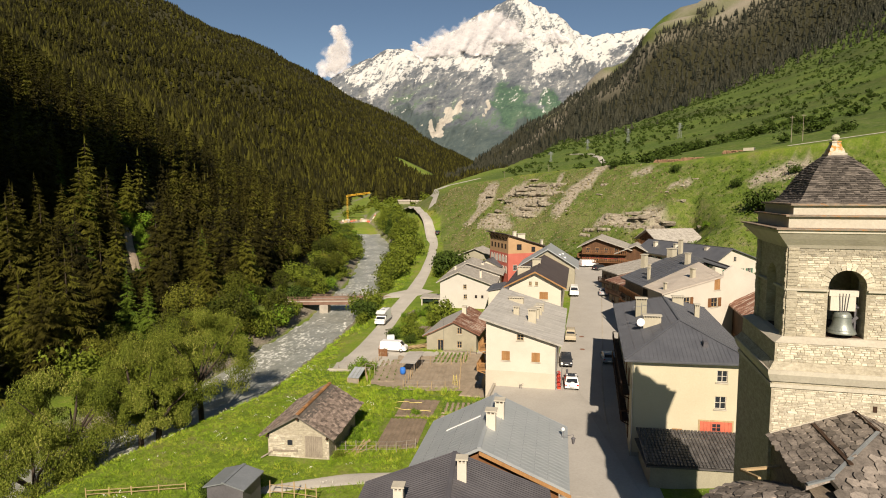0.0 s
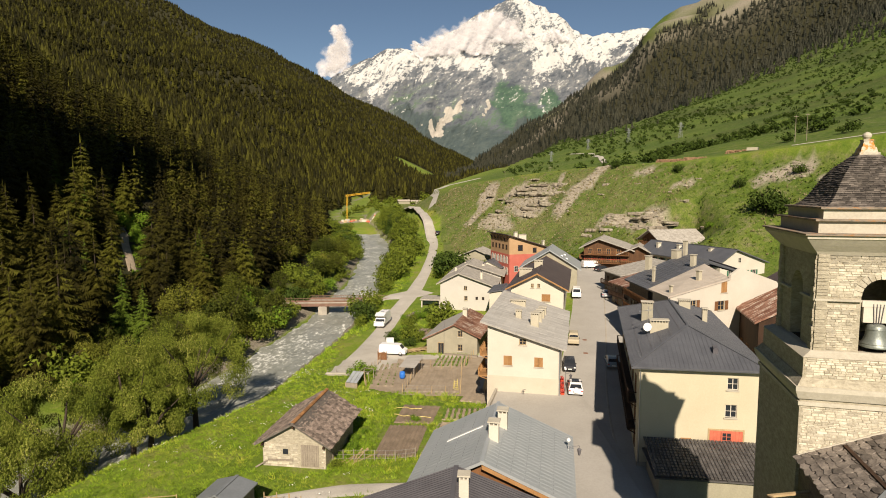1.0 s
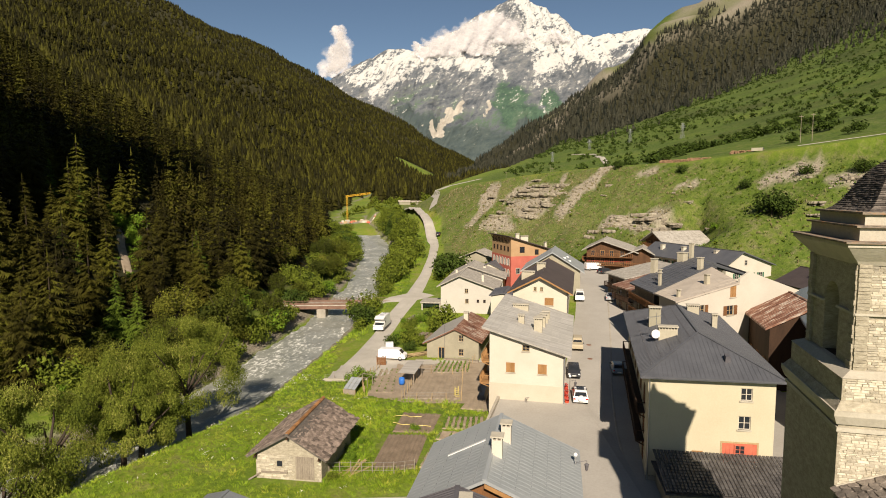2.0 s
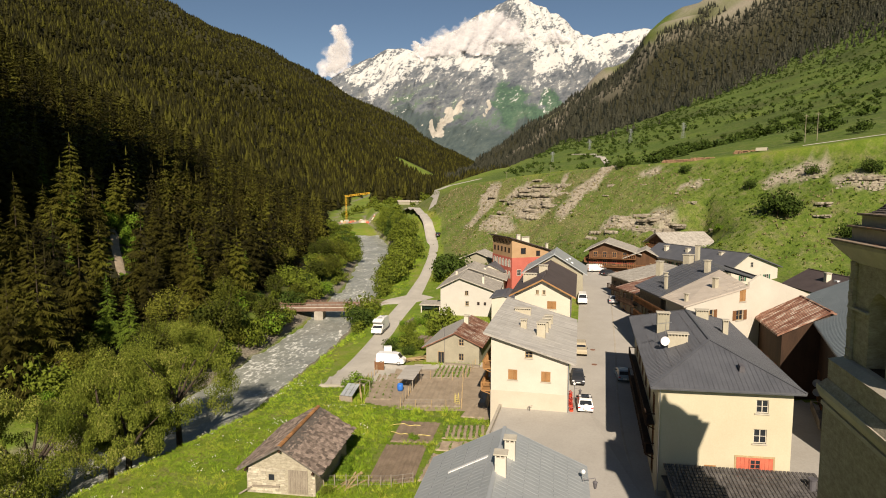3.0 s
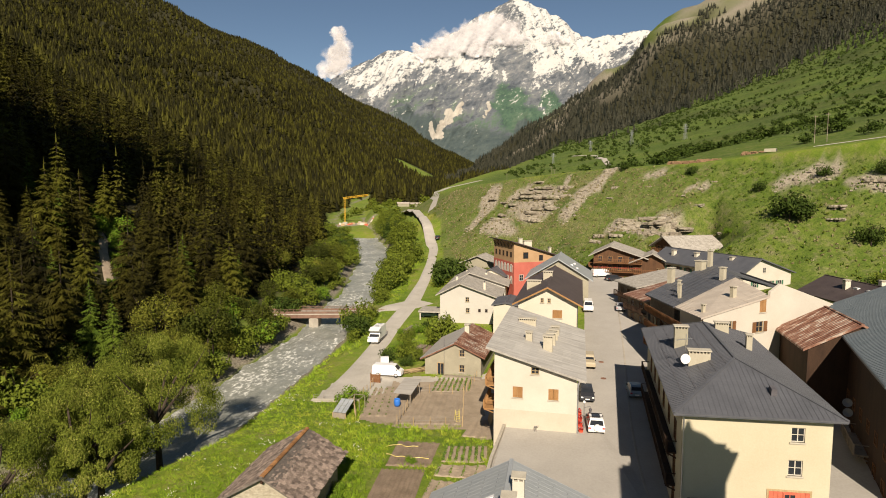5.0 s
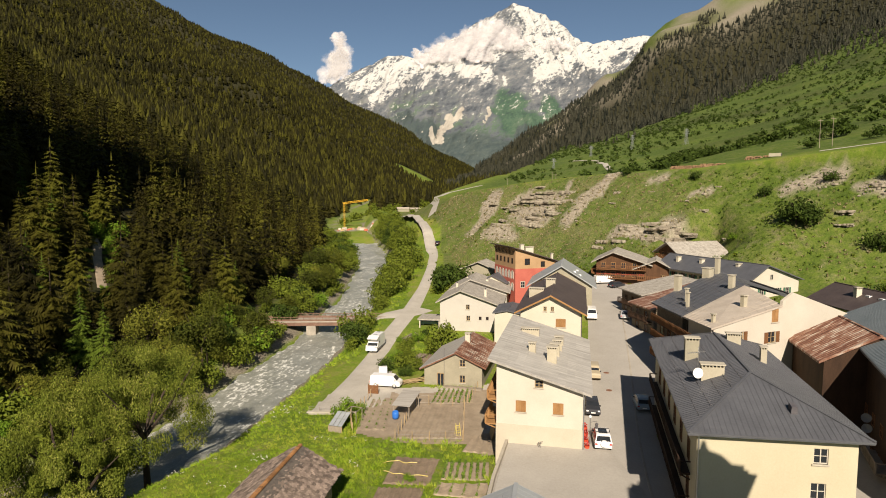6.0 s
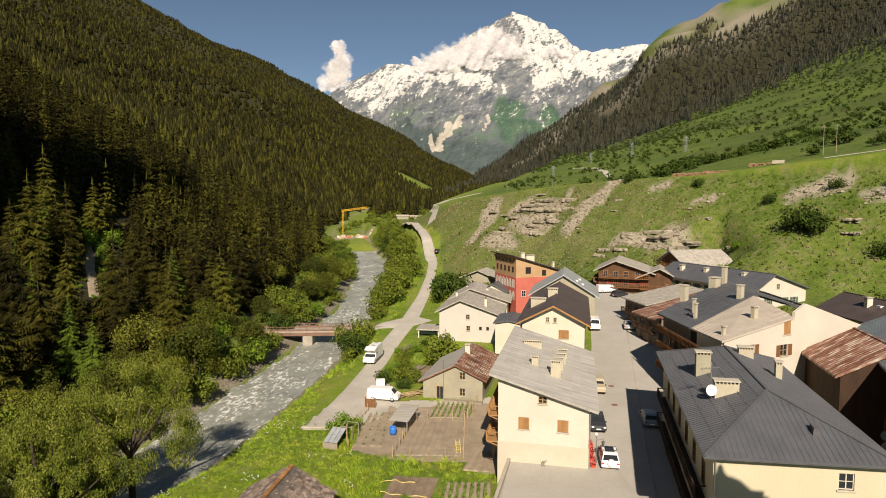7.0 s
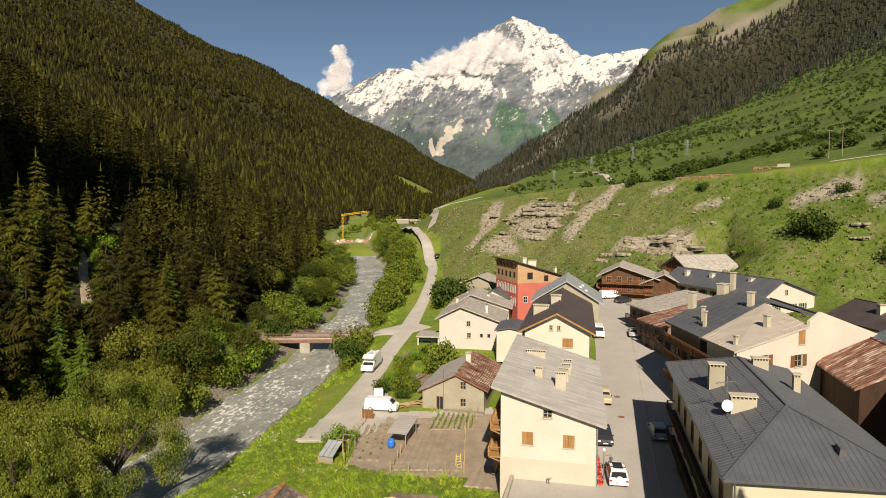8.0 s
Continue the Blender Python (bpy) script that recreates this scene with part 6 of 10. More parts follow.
scatter("wild_flowers", on_land(x, y, 0.0), rng.uniform(0.3, 0.55, len(x)), FLOWER, M["petal"], "white daisies in the bank meadow", "flowers", seed=21)

# ---- the bell tower and the church roof ----
TOWER = pose(18.43, 23.96, 0, 0, 0, -14)
tower = thing("bell_tower", "pale rubble stone bell tower with slate dome and carved cornice", "bell tower", TOWER)
CY = 3.03   # the tower's axis lies this far behind its south face


def ring_box(mb, half0, half1, z0, z1):
    """A square frustum about the axis."""
    p = [(sx * h, CY + sy * h, z) for h, z in ((half0, z0), (half1, z1)) for sy in (-1, 1) for sx in (-1, 1)]
    mb.hexa(p)


mb = Mesh()
ring_box(mb, 3.03, 3.03, -2, 17.75)
part("shaft", mb, M["rubble_wall"], tower)
mb = Mesh()
ring_box(mb, 3.10, 3.10, 17.45, 17.62)
ring_box(mb, 3.12, 3.26, 17.75, 18.10)
ring_box(mb, 3.26, 3.26, 18.10, 18.30)
part("lower_cornice", mb, M["cut_stone"], tower, "pale moulded stone cornice")
mb = Mesh()
ring_box(mb, 3.20, 2.98, 18.30, 18.62)
ring_box(mb, 2.95, 2.95, 18.5, 19.5)
part("belfry_plinth", mb, M["rubble_wall"], tower)
mb = Mesh()
ring_box(mb, 2.98, 2.58, 19.5, 19.72)
part("set_off", mb, M["cut_stone"], tower, "sloping stone set-off")

# belfry walls with an arched opening on each side
HB, Z0, ZS, Z1, AR = 2.42, 19.66, 22.05, 23.80, 0.76


def belfry_side(mb):
    """The south wall, in its own plane, with an arch cut right through."""
    y0, y1 = CY - HB, CY - HB + 0.75
    for y, flip in ((y0, False), (y1, True)):
        def quad(*p):
            mb.face(*([(a, y, b) for a, b in p][::-1] if flip else [(a, y, b) for a, b in p]))
        quad((-HB, Z0), (-AR, Z0), (-AR, Z1), (-HB, Z1))
        quad((AR, Z0), (HB, Z0), (HB, Z1), (AR, Z1))
        n = 12
        arc = [(AR * math.cos(math.pi - math.pi * i / n), ZS + AR * math.sin(math.pi * i / n)) for i in range(n + 1)]
        for a, b in zip(arc, arc[1:]):
            quad(a, b, (b[0], Z1), (a[0], Z1))
    n = 12
    path = [(-AR, Z0)] + [(AR * math.cos(math.pi - math.pi * i / n), ZS + AR * math.sin(math.pi * i / n)) for i in range(n + 1)] + [(AR, Z0), (-AR, Z0)]
    for a, b in zip(path, path[1:]):
        mb.face((a[0], y0, a[1]), (a[0], y1, a[1]), (b[0], y1, b[1]), (b[0], y0, b[1]))


for turn in (0, 90, 180, 270):
    mb = Mesh()
    belfry_side(mb)
    ob = part("belfry_wall", mb, M["rubble_wall"], tower)
    ob.matrix_basis = Matrix.Translation((0, CY, 0)) @ Matrix.Rotation(radians(turn), 4, "Z") @ Matrix.Translation((0, -CY, 0))
    for sx in (-1, 1):
        mb = Mesh()
        a, b = sorted((sx * 2.06, sx * 2.46))
        mb.box(a, CY - HB - 0.10, Z0 + 0.05, b, CY - HB - 0.002, Z1)
        rngq = random.Random(turn + sx)
        z = Z0 + 0.05
        while z < Z1 - 0.1:
            h = rngq.uniform(0.12, 0.22)
            mb.box(a - 0.02 * rngq.random(), CY - HB - 0.10 - 0.05 * rngq.random(), z, b + 0.03 * rngq.random(), CY - HB - 0.004, min(z + h - 0.02, Z1))
            z += h
        ob = part("pilaster", mb, M["rubble_wall"], tower)
        ob.matrix_basis = Matrix.Translation((0, CY, 0)) @ Matrix.Rotation(radians(turn), 4, "Z") @ Matrix.Translation((0, -CY, 0))
    for a, b in ((-2.52, -AR - 0.02), (AR + 0.02, 2.52)):
        mb = Mesh()
        mb.box(a, CY - HB - 0.14, 21.84, b, CY - HB + 0.3, 21.93)
        ob = part("string_course", mb, M["cut_stone"], tower)
        ob.matrix_basis = Matrix.Translation((0, CY, 0)) @ Matrix.Rotation(radians(turn), 4, "Z") @ Matrix.Translation((0, -CY, 0))
mb = Mesh()
mb.box(-2.3, CY - 2.3, 19.6, 2.3, CY + 2.3, 19.75)
part("belfry_floor", mb, M["shaded_dark_wood"], tower)
mb = Mesh()
ring_box(mb, 2.48, 2.58, 23.76, 23.92)
ring_box(mb, 2.58, 2.84, 23.92, 24.20)
ring_box(mb, 2.84, 3.08, 24.20, 24.48)
ring_box(mb, 3.10, 3.10, 24.48, 24.62)
part("main_cornice", mb, M["cut_stone"], tower, "deep moulded stone cornice")
M["lichen_slate"], nt, shader = nodes_of("lichen_slate", 0.9)
nt.links.new(ramp(nt, noise_tex(nt, world_pos(nt, (1, 1, 3)), 2.2, 6, 0.75), [(0.34, (0.09, 0.075, 0.06)), (0.52, (0.26, 0.21, 0.16)), (0.64, (0.34, 0.15, 0.05))]), shader.inputs["Base Color"])
for half, z0, z1 in ((3.20, 24.62, 24.69), (2.54, 24.69, 25.19), (2.70, 25.19, 25.27), (2.30, 25.27, 25.68), (2.45, 25.68, 25.77)):
    mb = Mesh()
    ring_box(mb, half, half, z0, z1)
    part("roof_step", mb, M["lichen_slate"] if z1 - z0 < 0.1 else M["cut_stone"], tower)


def dome_half(z):
    t = (z - 25.77) / 2.23
    return float(np.interp(t, [0, 0.08, 0.2, 0.35, 0.5, 0.65, 0.8, 0.92, 1.0], [2.14, 1.88, 1.68, 1.50, 1.33, 1.12, 0.86, 0.58, 0.42]))


mb = Mesh()
levels = np.linspace(25.77, 28.0, 27)
for z in levels:
    h = dome_half(z)
    mb.v += [(-h, CY - h, z), (h, CY - h, z), (h, CY + h, z), (-h, CY + h, z)]
for i in range(len(levels) - 1):
    for k in range(4):
        a, b = 4 * i + k, 4 * i + (k + 1) % 4
        mb.f.append((a, b, b + 4, a + 4))
        mb.k.append(0)
dome = part("dome", mb, M["lauze"], tower, "bell shaped dome of small brown stone slates")
srng = random.Random(8)
mb = Mesh()
for row in range(26):
    z = 25.77 + 2.2 * row / 26
    h = dome_half(z) + 0.035
    inward = dome_half(z + 0.1) - 0.01
    for side in range(4):
        s = -h
        while s < h - 0.03:
            w = srng.uniform(0.14, 0.34)
            e = min(s + w, h)
            lift, drop = srng.uniform(0.012, 0.04), srng.uniform(0, 0.03)
            p = []
            for zz, hh in ((z - drop, h + lift), (z + 0.085, inward)):
                for q, off in ((0, -0.03), (1, 0.0)):
                    for a in (s + 0.006, e - 0.006):
                        a2 = a * hh / h
                        x, y = (a2, -(hh + off)) if side == 0 else (hh + off, a2) if side == 1 else (-a2, hh + off) if side == 2 else (-(hh + off), -a2)
                        p.append((x, CY + y, zz))
            mb.hexa([p[0], p[1], p[2], p[3], p[4], p[5], p[6], p[7]])
            s = e
tagged(part("slate", mb, M["lauze"], dome), kind="stuff")
mb = Mesh()
ring_box(mb, 0.40, 0.40, 27.90, 28.10)
ring_box(mb, 0.34, 0.28, 28.10, 28.34)
ring_box(mb, 0.25, 0.17, 28.34, 28.62)
ring_box(mb, 0.20, 0.20, 28.62, 28.68)
M["lichen_stone"], nt, shader = nodes_of("lichen_stone", 0.9)
nt.links.new(ramp(nt, noise_tex(nt, world_pos(nt), 2.6, 6, 0.7), [(0.36, (0.30, 0.27, 0.21)), (0.52, (0.50, 0.46, 0.37)), (0.60, (0.46, 0.20, 0.045))]), shader.inputs["Base Color"])
fin = part("finial", mb, M["lichen_stone"], tower, "stone finial with lichen")
mb = Mesh()
mb.lathe([(0.0, -0.16), (0.10, -0.14), (0.17, -0.05), (0.18, 0.03), (0.13, 0.13), (0.0, 0.18)], (0, CY, 28.84), 14)
part("ball", mb, M["cut_stone"], fin)
mb = Mesh()
mb.tube((1.75, CY + 0.6, 25.8), (1.75, CY + 0.6, 27.2), 0.11, 0.11, 10)
part("roof_pipe", mb, M["dark_metal"], tower, "dark metal pipe")
mb = Mesh()
for z, x in ((16.6, 1.05),):
    mb.box(x, -0.01, z, x + 0.17, 0.05, z + 0.28)
part("slit", mb, M["shaded_dark_wood"], tower, "small dark wall slit")

# the bell on its headstock
M["bronze"] = surface("bronze", (0.17, 0.19, 0.17), (0.32, 0.34, 0.30), rough=0.45, metal=0.5, scale=2, fine=14)
bell = thing("bell", "grey green bronze bell hanging in the tower arch", "bell", TOWER @ pose(-0.05, 0.85, 19.93) @ Matrix.Diagonal((0.86, 0.86, 0.86, 1)))
mb = Mesh()
mb.lathe([(0.66, 0.0), (0.68, 0.05), (0.60, 0.16), (0.50, 0.34), (0.44, 0.56), (0.42, 0.80), (0.40, 0.98), (0.33, 1.08), (0.16, 1.13), (0.0, 1.14)], (0, 0, 0), 28)
part("bell_body", mb, M["bronze"], bell, smooth=True)
mb = Mesh()
mb.lathe([(0.61, 0.165), (0.63, 0.18), (0.60, 0.20)], (0, 0, 0), 28)
mb.lathe([(0.435, 0.86), (0.45, 0.88), (0.43, 0.90)], (0, 0, 0), 28)
part("bead", mb, M["bronze"], bell, smooth=True)
mb = Mesh()
mb.prism([(-0.62, -0.1), (0.55, -0.1), (0.55, 0.1), (-0.62, 0.1)], 1.18, 2.1)
mb.box(-0.70, -0.12, 1.95, 0.66, 0.12, 2.25)
part("headstock", mb, M["white_plaster"], bell, "pale painted headstock")
for k in range(4):
    mb = Mesh()
    mb.tube((-0.22 + 0.15 * k, -0.13, 2.1), (-0.15 + 0.09 * k, -0.13, 1.02), 0.02, 0.02, 6)
    part("strap", mb, M["dark_metal"], bell)
mb = Mesh()
mb.tube((0, 0, 0.5), (0, 0, -0.06), 0.03, 0.03, 6)
mb.lathe([(0.0, -0.1), (0.08, -0.06), (0.08, 0.02), (0.0, 0.06)], (0, 0, 0.0), 10)
part("clapper", mb, M["dark_metal"], bell)
mb = Mesh()
mb.beam((0.66, 0.2, 0.0), (0.66, 0.2, 1.5), 0.09)
mb.beam((0.48, 0.2, 0.55), (0.75, 0.2, 0.85), 0.16)
mb.lathe([(0.0, 0), (0.22, 0.02), (0.22, 0.08), (0.0, 0.1)], (0.62, 0.25, 1.3), 14)
part("bell_motor", mb, M["dark_metal"], bell, "dark bell drive")

# the church: stone slab roofs that lean against the tower
church = thing("church", "church with broad brown stone slab roofs", "church", TOWER)
mb = Mesh()
mb.box(-2.9, -5.4, -2, 12, -0.02, 15.0)
mb.prism([(-0.2, -9.5), (12, -9.5), (12, -5.4), (-0.2, -5.4)], -2, 12.4)
part("nave_wall", mb, M["shaded_stone_wall"], church)


def slab_mesh(seed, w=0.5, d=0.42, t=0.05):
    """One rough stone slab with a broken outline."""
    r = random.Random(seed)
    n = r.choice((5, 6, 6, 7))
    poly = []
    for i in range(n):
        a = 6.283 * (i + r.uniform(-0.25, 0.25)) / n
        k = r.uniform(0.85, 1.1)
        poly.append((max(-0.52, min(0.52, 0.62 * k * math.cos(a))) * w, max(-0.55, min(0.55, 0.62 * k * math.sin(a))) * d))
    mb = Mesh()
    mb.prism(poly, -t / 2, t / 2)
    return mb.data("slab", M["lauze"])


SLABS = [slab_mesh(s) for s in range(60, 72)]


def lay_slabs(parent, origin, along, down, cols, rows, size, inside, seed, name="slab", meshes=None):
    """Courses of slabs on a sloping plane, from the eave upwards."""
    r = random.Random(seed)
    o, a, d = Vector(origin), Vector(along).normalized(), Vector(down).normalized()
    n = a.cross(d)
    if n.z < 0:
        n = -n
    made = 0
    for j in range(rows):
        s = r.uniform(-0.3, 0) * size
        while s < cols:
            w = size * r.uniform(0.75, 1.35)
            q = (j + r.uniform(-0.12, 0.12)) * size * 0.72
            if inside(s + w / 2, q):
                ob = new(name, r.choice(meshes or SLABS))
                ob.parent = parent
                x, y = a, n.cross(a)
                rot = Matrix((x, y, n)).transposed().to_4x4()
                p = o + a * (s + w / 2) + d * q + n * (0.035 + r.uniform(0, 0.03))
                ob.matrix_basis = Matrix.Translation(p) @ rot @ pose(0, 0, 0, r.uniform(2, 6) * (1 if y.dot(d) < 0 else -1), r.uniform(-2, 2), r.uniform(-14, 14)) @ Matrix.Diagonal((w / 0.5, size / 0.5, 1, 1))
                made += 1
            s += w * 0.97
    return made


def slope_plate(mb, pts, thick=0.16):
    mb.face(*pts)
    low = [(p[0], p[1], p[2] - thick) for p in pts]
    mb.face(*reversed(low))
    for i in range(len(pts)):
        j = (i + 1) % len(pts)
        mb.face(low[i], low[j], pts[j], pts[i])


K = 0.41
A0, A1, R1, Q1, A2 = (-3.05, -0.02, 15.18), (0.3, -0.02, 16.55), (0.3, -2.3, 16.55), (-2.2, -4.8, 15.525), (-3.05, -4.95, 15.18)
mb = Mesh()
slope_plate(mb, [A0, A2, Q1, R1, A1])
west = part("west_roof", mb, M["lauze"], church)
lay_slabs(west, (-3.0, -0.1, 15.2), (0, -1, 0), (0.925, 0, 0.379), 4.9, 12, 0.42,
          lambda s, q: q < 3.4 and s < 4.75 - max(0, (q - 0.9)) * 0.98 and s > 0.05, 3)
mb = Mesh()
slope_plate(mb, [(0.3, -0.02, 16.55), (0.3, -2.3, 16.55), (4.5, -2.3, 14.83), (4.5, -0.02, 14.83)])
east = part("east_roof", mb, M["lauze"], church)
lay_slabs(east, (0.4, -0.1, 16.53), (0, -1, 0), (0.925, 0, -0.379), 2.2, 9, 0.42, lambda s, q: 0.1 < s < 2.1, 4)
mb = Mesh()
slope_plate(mb, [(0.3, -2.3, 16.55), (-2.2, -4.8, 15.525), (-0.4, -9.6, 13.56), (9, -9.6, 13.56), (9, -2.3, 16.55)])
south = part("south_roof", mb, M["lauze"], church)
lay_slabs(south, (0.4, -2.5, 16.47), (1, 0, 0), (0, -0.925, -0.379), 5.0, 12, 0.46, lambda s, q: True, 5)
lay_slabs(south, (0.4, -2.5, 16.47), (-1, 0, 0), (0, -0.925, -0.379), 2.6, 12, 0.46, lambda s, q: s < q * 0.9 - 0.45, 6)
for name, pts, w, mat, label in (("batten", ((-1.35, -0.3, 15.96), (-1.35, -4.3, 15.94)), 0.17, "shaded_dark_wood", "dark timber snow batten"), ("batten", ((0.32, -0.1, 16.62), (0.32, -2.3, 16.62)), 0.14, "shaded_dark_wood", "dark timber ridge board"),
                                 ("batten", ((0.75, -3.05, 16.36), (2.4, -3.05, 16.36)), 0.10, "pale_wood", "pale new timber batten"), ("flashing", ((-3.0, -4.9, 15.25), (-2.1, -4.85, 15.6)), 0.16, "grey_metal", "bright metal flashing"),
                                 ("flashing", ((0.3, -2.35, 16.6), (-2.2, -4.85, 15.58)), 0.12, "grey_metal", "grey lead valley"), ("flashing", ((-3.0, -0.03, 15.28), (0.3, -0.03, 16.65)), 0.10, "cut_stone", "pale mortar strip")):
    mb = Mesh()
    mb.beam(*pts, w, 0.07)
    part(name, mb, M[mat], church, label)
# the round apse below
mb = Mesh()
n = 24
ax, ay = -2.9, -5.0
ring = [(ax + 3.75 * math.cos(0.5 + 3.9 * i / n), ay + 3.75 * math.sin(0.5 + 3.9 * i / n), 13.45) for i in range(n + 1)]
for p, q in zip(ring, ring[1:]):
    mb.face(p, q, (ax, ay, 14.95))
    mb.face((p[0], p[1], 13.3), (q[0], q[1], 13.3), q, p)
apse = part("apse_roof", mb, M["lauze"], church)
mb = Mesh()
mb.lathe([(3.4, -2), (3.4, 13.4)], (ax, ay, 0), 32)
part("apse_wall", mb, M["rubble_wall"], church)
arng = random.Random(9)
for j in range(9):
    r = 3.62 - j * 0.38
    z = 13.47 + (3.75 - r) / 3.75 * 1.5
    count = max(6, int(r * 4.1 / 0.5))
    for i in range(count):
        a = 0.45 + 4.0 * (i + arng.uniform(-0.2, 0.2)) / count
        ob = new("slab", arng.choice(SLABS))
        ob.parent = apse
        s = arng.uniform(0.85, 1.25)
        ob.matrix_basis = Matrix.Translation((ax + r * math.cos(a), ay + r * math.sin(a), z + 0.04 + arng.uniform(0, 0.03))) @ Matrix.Rotation(a - math.pi / 2, 4, "Z") @ pose(0, 0, 0, -20 + arng.uniform(2, 5), 0, arng.uniform(-12, 12)) @ Matrix.Diagonal((s, s, 1, 1))
for pts in (((-4.6, -2.0, 14.25), (-2.9, -1.35, 14.3)), ((-4.6, -2.0, 14.25), (-4.3, -3.6, 14.7))):
    mb = Mesh()
    mb.beam(*pts, 0.13, 0.09)
    part("batten", mb, M["pale_wood"], church, "pale timber batten")

# rough stones that stand proud of the tower's south side
def stone_mesh(seed):
    r = random.Random(seed)
    mb = Mesh()
    c = 0.06
    out = [(-0.5 + c * r.random(), -0.5), (0.5 - c * r.random(), -0.5), (0.5, -0.5 + 2 * c * r.random()), (0.5 - c, 0.5), (-0.5 + c, 0.5 - c * r.random()), (-0.5, 0.3)]
    front = [(x * 0.93, z * 0.85) for x, z in out]
    mb.face(*[(x, -1, z) for x, z in front])
    for i in range(6):
        j = (i + 1) % 6
        mb.face((out[i][0], 0, out[i][1]), (out[j][0], 0, out[j][1]), (front[j][0], -1, front[j][1]), (front[i][0], -1, front[i][1]))
    return mb.data("stone", M["wall_stone"])


M["wall_stone"] = surface("wall_stone", (0.30, 0.262, 0.19), (0.57, 0.52, 0.41), scale=3.0, fine=14, bumps=0.8, per_object=0.28, per_island=0.30)
STONES = [stone_mesh(s) for s in range(80, 88)]


def stones(parent, y, x0, x1, z0, z1, holes, seed, limit, tall=(0.10, 0.20), long=(0.28, 0.75), proud=(0.012, 0.04), place=None):
    r = random.Random(seed)
    z, count, rest = z0, 0, Mesh()
    while z < z1 - 0.05:
        h = min(r.uniform(*tall), z1 - z)
        x = x0 + r.uniform(0, 0.1)
        while x < x1 - 0.1:
            w = min(r.uniform(*long), x1 - x)
            if not any(a < x + w and x < b and c < z + h and z < d for a, b, c, d in holes):
                me = r.choice(STONES)
                m = Matrix.Translation((x + w / 2, y, z + h / 2)) @ Matrix.Rotation(r.uniform(-0.035, 0.035), 4, "Y") @ Matrix.Diagonal((w - 0.014, r.uniform(*proud), h - 0.014, 1))
                if count < limit:
                    ob = new("stone", me)
                    ob.parent = parent
                    ob.matrix_basis = place @ m if place else m
                else:
                    for p in me.polygons:
                        rest.face(*[m @ me.vertices[i].co for i in p.vertices])
                count += 1
            x += w
        z += h
    if rest.f:
        tagged(part("stonework", rest, M["wall_stone"], parent), kind="stuff")
    return count


stones(tower, CY - HB - 0.001, -2.04, 2.04, 19.74, 23.76, [(-0.80, 0.80, 19, 22.85), (-3, 3, 21.80, 21.96)], 5, 290, tall=(0.065, 0.14), long=(0.12, 0.42), proud=(0.004, 0.035))
stones(tower, CY - 2.951, -2.9, 2.9, 18.64, 19.5, [], 6, 0, tall=(0.065, 0.14), long=(0.12, 0.42), proud=(0.004, 0.035))
stones(tower, -0.001, -2.98, 2.98, 14.6, 17.4, [(1.0, 1.3, 16.5, 17.0)], 7, 0, tall=(0.065, 0.14), long=(0.12, 0.45), proud=(0.004, 0.028))
mb = Mesh()
for i in range(13):
    a0, a1 = math.pi * i / 13 + 0.02, math.pi * (i + 1) / 13 - 0.02
    y = CY - HB - 0.03
    q = [(r * math.cos(a), ZS + r * math.sin(a)) for a in (a0, a1) for r in (AR, AR + 0.32)]
    mb.hexa([(q[0][0], y, q[0][1]), (q[1][0], y, q[1][1]), (q[0][0], y + 0.1, q[0][1]), (q[1][0], y + 0.1, q[1][1]),
             (q[2][0], y, q[2][1]), (q[3][0], y, q[3][1]), (q[2][0], y + 0.1, q[2][1]), (q[3][0], y + 0.1, q[3][1])])
part("arch_stones", mb, M["wall_stone"], tower)

# ---- the hill behind the village: rock bands, scree, timber, pylons ----
M["rock"], nt, shader = nodes_of("rock", 0.92)
strata = noise_tex(nt, world_pos(nt, (0.12, 0.12, 2.6)), 1.0, 6, 0.7)
blotch, crumbs = noise_tex(nt, world_pos(nt), 0.35, 5), noise_tex(nt, world_pos(nt, (1, 1, 1.6)), 2.4, 6, 0.75)
tone = mix(nt, 0.45, strata, mix(nt, 0.5, blotch, crumbs))
rock_col = ramp(nt, tone, [(0.36, (0.10, 0.080, 0.055)), (0.46, (0.23, 0.195, 0.145)), (0.54, (0.34, 0.30, 0.225)), (0.64, (0.46, 0.42, 0.33))])
nt.links.new(mix(nt, ramp(nt, blotch, [(0.56, (0, 0, 0)), (0.66, (0.6, 0.6, 0.6))]), rock_col, (0.11, 0.125, 0.035)), shader.inputs["Base Color"])
bump(nt, shader, mix(nt, 0.5, strata, crumbs), 1.0, 0.35)
M["dark_rock"] = surface("dark_rock", (0.05, 0.04, 0.035), (0.17, 0.13, 0.10), scale=0.6, fine=3.0, bumps=0.9, dist=0.25)
M["scree"] = surface("scree", (0.25, 0.215, 0.165), (0.43, 0.385, 0.31), scale=0.15, fine=1.6, bumps=0.8, dist=0.2)


